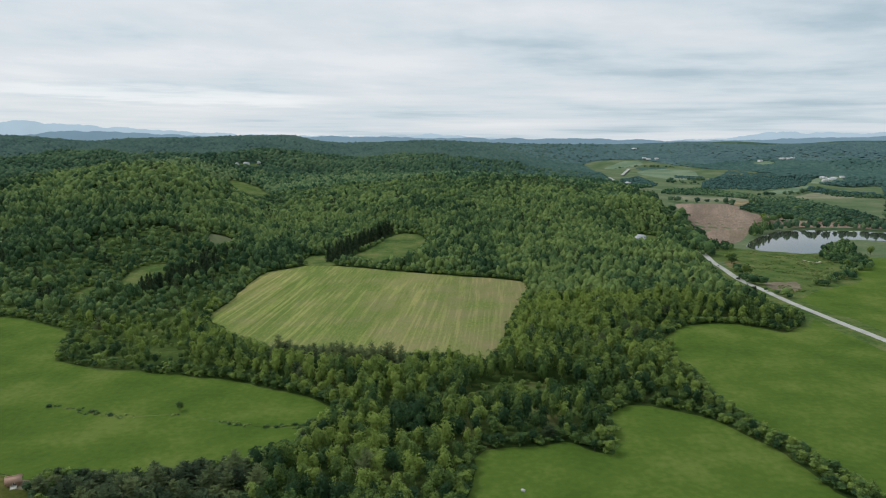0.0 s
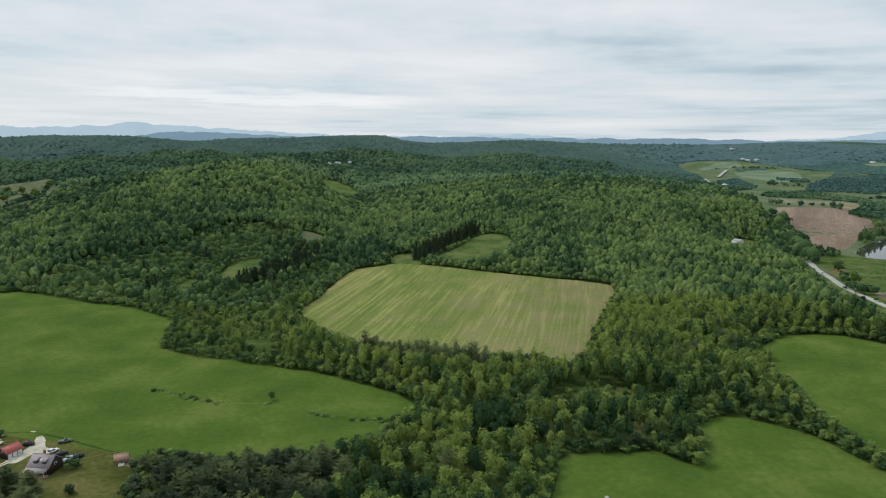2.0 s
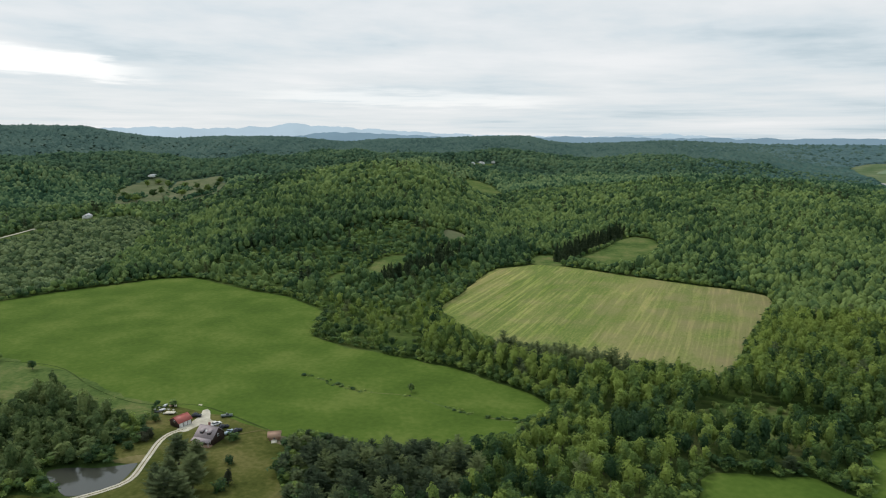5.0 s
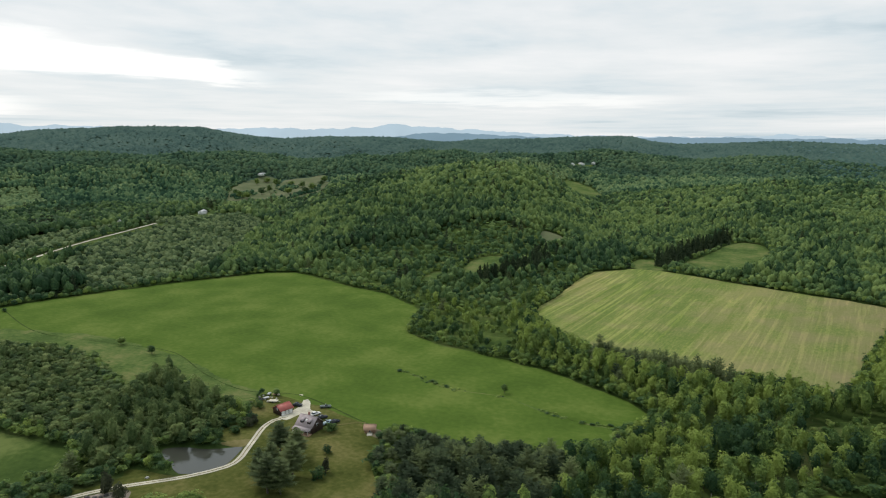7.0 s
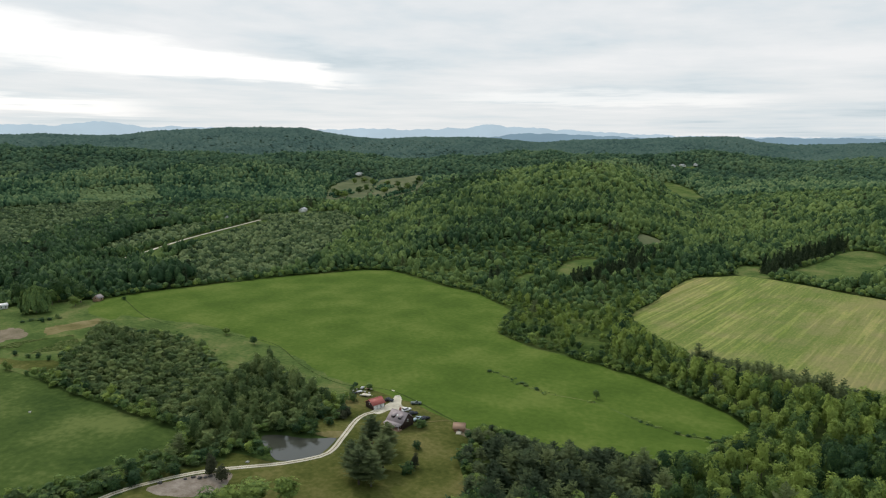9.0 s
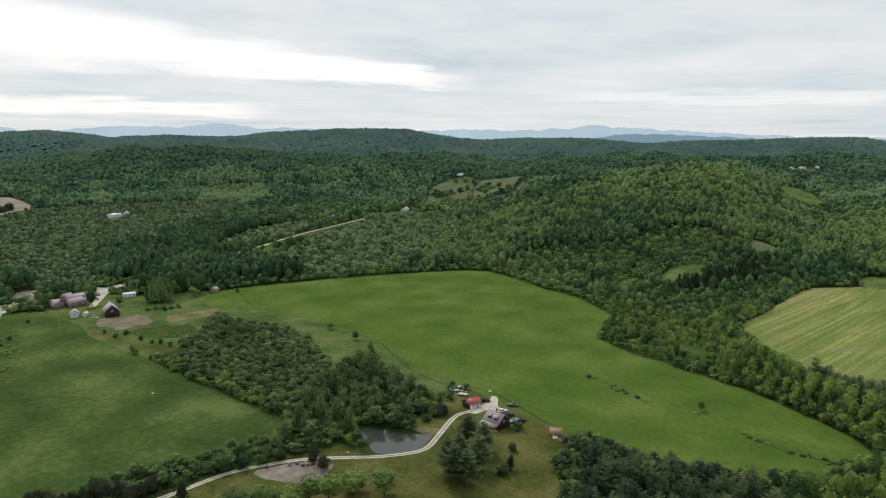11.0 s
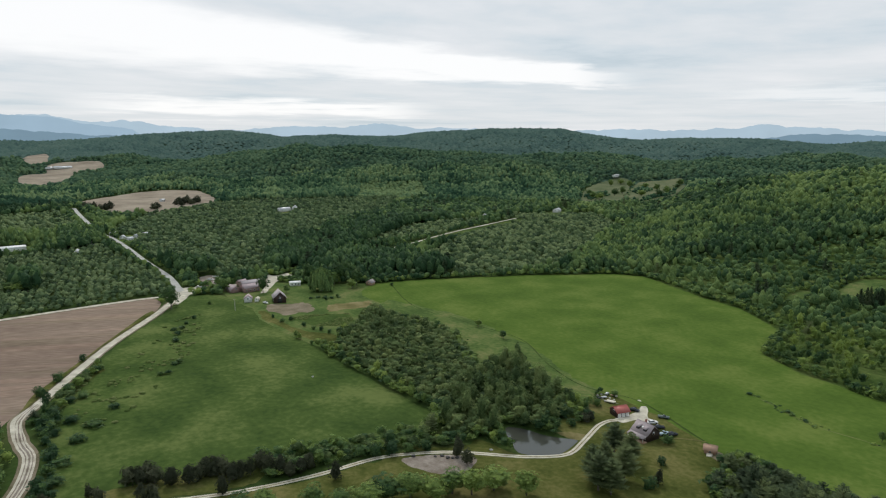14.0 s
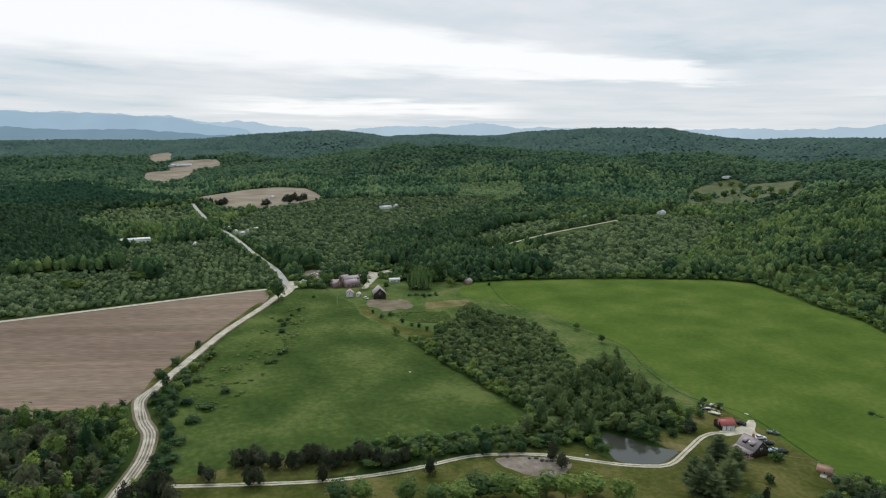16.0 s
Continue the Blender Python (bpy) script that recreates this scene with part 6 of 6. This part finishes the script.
P_DARK, P_RED, P_GREY, P_WHITE = plain("dark brown boards", (0.05, 0.032, 0.026)), plain("red metal roof", (0.42, 0.12, 0.10), 0.5), plain("grey shingles", (0.35, 0.30, 0.305)), plain("white paint", (0.78, 0.78, 0.76))
P_MAUVE, P_SILVER, P_TANW, P_GLASS = plain("mauve shingles", (0.43, 0.34, 0.35)), plain("light metal roof", (0.52, 0.53, 0.55), 0.4, 0.3), plain("tan boards", (0.42, 0.27, 0.19)), plain("window glass", (0.05, 0.06, 0.07), 0.08, spec=0.9)
P_BLACK, P_STEEL, P_BLUE, P_BRICK = plain("black rubber", (0.02, 0.02, 0.02)), plain("silver paint", (0.5, 0.52, 0.54), 0.3, 0.5), plain("pale blue paint", (0.38, 0.48, 0.55), 0.3), plain("chimney brick", (0.28, 0.13, 0.1))
P_MOSS = plain("grey-green car paint", (0.10, 0.13, 0.12), 0.3)
P_PINK = plain("faded pink boards", (0.34, 0.22, 0.21))
P_ASH = plain("weathered ash-grey shingles", (0.42, 0.37, 0.38))
P_CREAM, P_CHAR = plain("cream boards", (0.62, 0.58, 0.48)), plain("dark car paint", (0.03, 0.035, 0.045), 0.25)


def box(x0, x1, y0, y1, z0, z1):
    v = np.array([(x, y, z) for x in (x0, x1) for y in (y0, y1) for z in (z0, z1)], float)
    f = np.array([(0, 1, 3, 2), (4, 6, 7, 5), (0, 4, 5, 1), (2, 3, 7, 6), (0, 2, 6, 4), (1, 5, 7, 3)])
    return v, f


def prism(profile, y0, y1):
    """A closed outline in x and z, drawn out along y."""
    n = len(profile)
    v = np.array([(x, y, z) for y in (y0, y1) for x, z in profile], float)
    sides = [(i, (i + 1) % n, n + (i + 1) % n, n + i) for i in range(n)]
    caps = [tuple(range(n))[::-1], tuple(range(n, 2 * n))]
    return v, [np.array(sides), np.array(caps)]


def slab(x0, z0, x1, z1, y0, y1, thick):
    """A sloping roof side from (x0, z0) to (x1, z1), with thickness."""
    d = np.array([x1 - x0, z1 - z0])
    n = np.array([-d[1], d[0]]) / np.linalg.norm(d) * thick
    if n[1] < 0:
        n = -n
    return prism([(x0, z0), (x1, z1), (x1 + n[0], z1 + n[1]), (x0 + n[0], z0 + n[1])], y0, y1)


def window(parent, x, y, z, w, h, face, frame_mat):
    """A framed pane proud of a wall; face: the axis and sign that it looks along."""
    ax, sg = face
    def oriented(a0, a1, out0, out1, z0, z1):
        lo, hi = sorted((out0 * sg, out1 * sg))
        return box(x + lo, x + hi, y + a0, y + a1, z0, z1) if ax == 0 else box(x + a0, x + a1, y + lo, y + hi, z0, z1)
    fr = part("window", *oriented(-w / 2 - 0.12, w / 2 + 0.12, 0.0, 0.06, z - 0.12, z + h + 0.12), frame_mat, parent)
    part("pane", *oriented(-w / 2, w / 2, 0.06, 0.09, z, z + h), P_GLASS, fr)


def building(name, x, y, turn, wide, deep, wall, rise, wall_mat, roof_mat, label, category, windows=2, trim=P_WHITE, over=0.5, group=""):
    """A gabled building: ridge along its own y (deep); wide is the gable's width."""
    root = tagged(new(name), label, category, group)
    w, d = wide / 2, deep / 2
    part("walls", *prism([(-w, -0.4), (w, -0.4), (w, wall), (0, wall + rise), (-w, wall)], -d, d), wall_mat, root)
    k = rise / w
    for s in (-1, 1):
        part("roof_side", *slab(s * (w + over), wall - over * k + 0.02, 0, wall + rise + 0.02, -d - over, d + over, 0.16), roof_mat, root)
    part("ridge_cap", *box(-0.16, 0.16, -d - over, d + over, wall + rise + 0.14, wall + rise + 0.24), roof_mat, root)
    for i in range(windows):
        yy = -d + deep * (i + 0.5) / windows
        for s in (-1, 1):
            window(root, s * w, yy, min(1.0, wall * 0.35), min(1.0, wall * 0.3), min(1.2, wall * 0.4), (0, s), trim)
    for s in (-1, 1):
        window(root, 0, s * d, wall * 0.85, min(1.0, wide * 0.15), min(1.1, wall * 0.35), (1, s), trim)
    root.matrix_world = pose(x, y, ground_z(x, y) + float(lift_of(x, y) + layer_of(x, y, 1)), 0, 0, turn)
    return root


# the country house with dormers, its lean-to porch on the side of the lawn
house = building("house", -175.2, 217.4, 89, 8.6, 9.4, 3.4, 3.6, P_DARK, P_GREY, "two-storey dark wooden house with a grey shingle roof and dormers", "house", 3)
for dy in (-2.2, 1.9):
    dormer = part("dormer", *prism([(-3.4, 4.3), (-1.2, 4.3), (-1.2, 6.1), (-3.4, 5.6)], dy - 0.9, dy + 0.9), P_DARK, house)
    part("dormer_roof", *slab(-3.8, 5.55, -1.0, 6.25, dy - 1.15, dy + 1.15, 0.14), P_GREY, dormer)
    part("pane", *box(-3.44, -3.40, dy - 0.55, dy + 0.55, 4.55, 5.35), P_GLASS, dormer)
part("porch_roof", *slab(-7.4, 2.3, -4.2, 3.2, -4.9, 4.9, 0.14), P_GREY, house)
part("porch_deck", *box(-7.1, -4.35, -4.7, 4.7, -0.3, 0.35), P_TANW, house)
for py in (-4.4, -1.5, 1.5, 4.4):
    part("porch_post", *box(-7.0, -6.82, py - 0.09, py + 0.09, 0.35, 2.32), P_WHITE, house)
part("chimney", *box(0.7, 1.5, 0.4, 1.2, 5.8, 8.3), P_BRICK, house)
part("door", *box(-4.36, -4.31, -0.5, 0.5, 0.36, 2.35), P_WHITE, house)
house.matrix_world = house.matrix_world @ Matrix.Diagonal((0.88, 0.88, 0.88, 1))
part("skylight", *slab(-2.6, 5.02, -1.7, 5.8, -0.5, 0.5, 0.22), P_WHITE, house)

garage = building("garage", -197.4, 226.9, -14.5, 6.6, 7.0, 2.6, 2.0, P_DARK, P_RED, "garage with a red metal roof and pale doors", "garage", 0)
garage.matrix_world = garage.matrix_world @ Matrix.Diagonal((0.9, 0.9, 0.9, 1))
for dy in (-2.25, 0.0, 2.25):
    door = part("garage_door", *box(3.3, 3.38, dy - 0.98, dy + 0.98, -0.2, 2.15), P_WHITE, garage, "pale panelled garage door")
    for k in range(3):
        part("panel", *box(3.38, 3.41, dy - 0.9, dy + 0.9, 0.0 + 0.7 * k, 0.6 + 0.7 * k), P_WHITE, door)
shed = building("garden_shed", -151.3, 227.2, 118, 3.4, 4.4, 1.8, 1.3, P_TANW, P_TANW, "small tan wooden shed with a gabled roof", "shed", 1)
part("ramp", *slab(-4.2, 0.0, -1.7, 0.35, -1.1, 1.1, 0.12), P_CREAM, shed, "pale wooden ramp")

barn = building("barn", -493.0, 181.5, 75, 9.0, 13.0, 4.0, 4.2, P_DARK, P_ASH, "dark weathered barn with a pale grey roof", "barn", 2)
# Black panels on both gables stand in for the shade inside open doorways.
part("barn_door", *box(-1.6, 1.6, 6.5, 6.6, 0, 3.0), P_BLACK, barn, "open dark barn doorway")
part("barn_door", *box(-1.6, 1.6, -6.6, -6.5, 0, 3.0), P_BLACK, barn, "open dark barn doorway")
building("farmhouse", -540.5, 175.0, 8, 8.6, 13.0, 3.6, 2.6, P_PINK, P_MAUVE, "farmhouse with a mauve shingle roof", "house", 4)
building("farm_wing", -545.5, 163.0, 98, 8.0, 10.0, 3.0, 2.2, P_PINK, P_MAUVE, "low farmhouse wing with a mauve roof", "house", 2)
building("farm_wing", -556.5, 181.5, 8, 8.0, 18.0, 3.4, 2.4, P_PINK, P_ASH, "rear farmhouse wing with a pale grey roof", "house", 3)
building("farm_wing", -566.8, 177.0, 20, 5.4, 7.0, 2.8, 2.0, P_PINK, P_MAUVE, "small rear farmhouse wing with a mauve roof", "house", 2)
building("farm_shed", -505.6, 161.8, 70, 5.6, 7.5, 2.6, 2.4, P_WHITE, P_MAUVE, "white farm shed with a mauve roof", "shed", 2)
building("farm_shed", -502.8, 167.8, 62, 2.6, 7.0, 1.8, 0.9, P_WHITE, P_CREAM, "narrow white farm shed", "shed", 1)
building("farm_hut", -591.6, 165.5, 40, 4.0, 5.0, 2.2, 1.4, P_CREAM, P_SILVER, "small pale hut behind the farm", "hut", 1)
building("long_shed", -541.7, 214.1, -12, 5.6, 8.5, 2.6, 1.0, P_WHITE, P_WHITE, "white shed with a pale roof", "shed", 3)
building("garden_hut", -508.9, 268.6, 30, 5.0, 6.0, 2.4, 2.0, P_TANW, P_GREY, "small hut with a grey roof at the meadow corner", "hut", 1)
building("machine_shed", -878.4, 22.4, 8, 10.0, 32.0, 4.2, 1.6, P_WHITE, P_WHITE, "long white machine shed among orchards", "shed", 4)
for px, py, tn, w, d in ((-955.2, 138.4, 20, 5, 7), (-916.2, 143.1, 60, 5, 6), (-895.9, 147.7, 10, 6, 7), (-919.1, 160.1, 40, 5, 7), (-930.8, 172.2, 15, 4, 6), (-886.6, 103.3, 30, 6, 9), (-819.2, 82.3, 80, 5, 14), (-1349.4, 284.6, 20, 7, 8), (-838.0, -16.3, 70, 5, 9)):
    building("orchard_house", px, py, tn, w, d, 3.0, 1.8, P_WHITE, P_SILVER, "white house with a light roof among orchards", "house", 2, group="houses among the orchards")
for px, py, tn, w, d in ((-1124.8, 433.2, 20, 9, 24), (-867.5, 825.1, 30, 10, 18), (-1233.3, 1380.5, 20, 11, 30), (-874.4, 674.2, 40, 8, 12), (-2217.7, 209.6, 15, 16, 46), (-2220.8, 178.0, 60, 14, 24), (-1139.3, 458.3, 60, 8, 10)):
    building("far_house", px, py, tn, w, d, 4.2, 2.6, P_WHITE, P_SILVER, "far white house with a pale roof at a wood edge", "house", 3, group="far houses")
for px, py, tn, w, d in ((238.8, 822.2, 35, 7, 10), (231.0, 808.0, 80, 5, 7), (1145.3, 2083.1, 20, 11, 20), (1133.7, 2022.1, 70, 10, 18), (1166.3, 2062.7, 10, 10, 22), (1207.3, 2093.4, 40, 9, 14), (1088.4, 1969.4, 80, 9, 16), (1298.8, 2656.5, 20, 14, 22), (1313.3, 2642.4, 70, 12, 18), (1327.9, 2641.7, 20, 12, 16), (473.3, 1763.8, 10, 11, 18), (878.3, 3201.0, 10, 16, 24), (848.8, 2931.0, 20, 12, 18), (857.4, 2895.0, 60, 12, 16), (890.7, 2896.4, 30, 12, 16), (1222.9, 2678.3, 30, 12, 16), (-516.5, 1743.1, 20, 10, 22), (-514.3, 1816.0, 50, 10, 16), (-494.5, 1864.0, 15, 10, 24)):
    building("valley_house", px, py, tn, w, d, 4.0, 2.6, P_WHITE, P_SILVER, "far white building on the valley side", "house", 3, group="valley houses")


def car(name, x, y, turn, paint, length, label, bed=False):
    """A parked car: body, glass house, wheels and lamps."""
    root = tagged(new(name), label, "car", "parked vehicles")
    h, w = length / 2, 0.9
    part("body", *prism([(-h, 0.45), (-h + 0.1, 0.3), (h - 0.1, 0.3), (h, 0.5), (h - 0.05, 0.8), (h * 0.45, 0.95), (-h + 0.1, 0.98)], -w, w), paint, root)
    top = [(-h * (0.1 if bed else 0.8), 0.96), (h * 0.42, 0.96), (h * 0.12, 1.5), (-h * (0.05 if bed else 0.6), 1.5)]
    cab = part("cab", *prism(top, -w + 0.12, w - 0.12), P_GLASS, root)
    part("cab_roof", *box(-h * (0.05 if bed else 0.6), h * 0.12, -w + 0.1, w - 0.1, 1.5, 1.56), paint, cab)
    a = np.arange(10) * TAU / 10
    for wx in (-h * 0.62, h * 0.62):
        for sy in (-1, 1):
            ring = [(wx + 0.33 * math.cos(t), 0.33 + 0.33 * math.sin(t)) for t in a]
            tyre = part("wheel", *prism(ring, sy * w - 0.12, sy * w + 0.06), P_BLACK, root)
            part("rim", *prism([(wx + 0.19 * math.cos(t), 0.33 + 0.19 * math.sin(t)) for t in a], sy * (w + 0.07) - 0.01, sy * (w + 0.07) + 0.01), P_STEEL, tyre)
    for sy in (-0.6, 0.6):
        part("headlight", *box(h - 0.03, h + 0.02, sy - 0.16, sy + 0.16, 0.55, 0.7), P_WHITE, root)
    root.matrix_world = pose(x, y, ground_z(x, y) + float(lift_of(x, y) + layer_of(x, y, 3)), 0, 0, turn)
    return root


car("car", -182.5, 231.0, 70, P_WHITE, 4.6, "white car parked beside the house")
car("car", -177.6, 229.4, 60, P_CHAR, 4.6, "dark car parked beside the house")
car("pickup_truck", -172.3, 225.6, 80, P_BLUE, 5.4, "pale blue pickup truck parked at the gable end", True)
car("car", -169.8, 228.0, 75, P_CHAR, 4.4, "black car parked past the house")
car("pickup_truck", -183.8, 240.0, 35, P_MOSS, 5.0, "dark grey-green pickup truck parked in the grass", True)
car("car", -576.5, 144.0, 80, P_WHITE, 4.8, "white car on a lane near the road junction")
car("van", -587.6, 161.7, 20, P_WHITE, 5.6, "white van beside the farm")
car("car", -599.5, 173.6, 40, P_BLUE, 4.6, "pale blue car behind the farm")
car("car", -608.6, 180.1, 100, P_WHITE, 4.6, "white car behind the farm")
car("pickup_truck", -613.8, 168.7, 80, P_WHITE, 5.2, "white pickup truck behind the farm", True)
car("car", -617.3, 174.6, 10, P_STEEL, 4.6, "silver car behind the farm")
car("car", -491.0, 170.1, 20, P_WHITE, 4.4, "white car beside the farm shed")
car("van", -602.4, 160.7, 60, P_WHITE, 6.0, "white van parked behind the farm")
car("car", 258.4, 638.2, 92, P_WHITE, 5.0, "white car on the highway")
car("car", 249.7, 572.4, 91, P_CHAR, 4.8, "dark car on the highway")


def trailer(x, y, turn, size, mat, label):
    root = tagged(new("trailer"), label, "trailer", "stored trailers")
    l, w, h = size
    part("trailer_box", *prism([(-l / 2, 0.5), (l / 2 - 0.3, 0.5), (l / 2, 0.9), (l / 2 - 0.2, h), (-l / 2 + 0.1, h)], -w / 2, w / 2), mat, root)
    part("drawbar", *box(l / 2, l / 2 + 1.1, -0.06, 0.06, 0.45, 0.57), P_STEEL, root)
    for s in (-1, 1):
        ring = [(0.33 * math.cos(t), 0.33 + 0.33 * math.sin(t)) for t in np.arange(10) * TAU / 10]
        part("wheel", *prism(ring, s * w / 2 - 0.1, s * w / 2 + 0.1), P_BLACK, root)
    root.matrix_world = pose(x, y, ground_z(x, y) + float(lift_of(x, y)), 0, 0, turn)


trailer(-209.4, 234.5, 20, (4.4, 2.2, 0.95), P_CREAM, "pale covered trailer stored behind the garage")
trailer(-215.2, 236.2, 60, (2.6, 1.5, 0.9), P_SILVER, "white trailer stored in the grass")
trailer(-217.5, 240.8, 110, (2.6, 1.4, 1.0), P_STEEL, "grey trailer stored in the grass")
trailer(-214.7, 241.8, 80, (2.2, 1.3, 0.9), P_TANW, "small white trailer stored in the grass")
trailer(-215.7, 233.5, 10, (2.4, 1.4, 1.0), P_CHAR, "dark trailer stored in the grass")
trailer(-213.1, 242.1, 140, (2.0, 1.2, 0.9), P_CREAM, "small cream trailer stored in the grass")
# Boulder shapes stand in for a heap of pale junk here.
for i, (px, py) in enumerate([(-219.2, 238.7), (-213.4, 238.2), (-211.9, 233.7), (-211.1, 238.5), (-219.6, 236.3), (-218.4, 229.3)]):
    boulder(px, py, 0.55 + 0.12 * (i % 3), M_PALE, "pale junk heaped behind the garage", 30 + i)
car("car", -196.3, 235.8, 20, P_CHAR, 4.2, "dark car parked at the garage gable")


def utility_pole(x, y, turn, tall, label):
    root = tagged(new("utility_pole"), label, "utility pole", "utility poles")
    a = np.arange(8) * TAU / 8
    ring = np.stack([np.cos(a), np.sin(a)], -1)
    v = np.concatenate([np.c_[ring * 0.17, np.full(8, -0.6)], np.c_[ring * 0.11, np.full(8, tall)]])
    f = [np.array([(i, (i + 1) % 8, 8 + (i + 1) % 8, 8 + i) for i in range(8)]), np.array([tuple(range(8, 16))])]
    part("shaft", v, f, M_PALEBARK, root)
    arm = part("crossarm", *box(-1.1, 1.1, -0.07, 0.07, tall - 0.9, tall - 0.75), M_BARK, root)
    for px in (-0.95, -0.4, 0.4, 0.95):
        part("insulator", *box(px - 0.05, px + 0.05, -0.05, 0.05, tall - 0.75, tall - 0.55), P_WHITE, arm)
    root.matrix_world = pose(x, y, ground_z(x, y) + 0.1, 0, 0, turn)


utility_pole(-539.9, -55.5, 20, 9.5, "weathered wooden utility pole beside a gravel road")
utility_pole(-480.7, 143.8, 60, 9.0, "weathered wooden utility pole in a hill pasture")
utility_pole(202.1, 499.3, 0, 10.0, "weathered wooden utility pole at a wood edge")
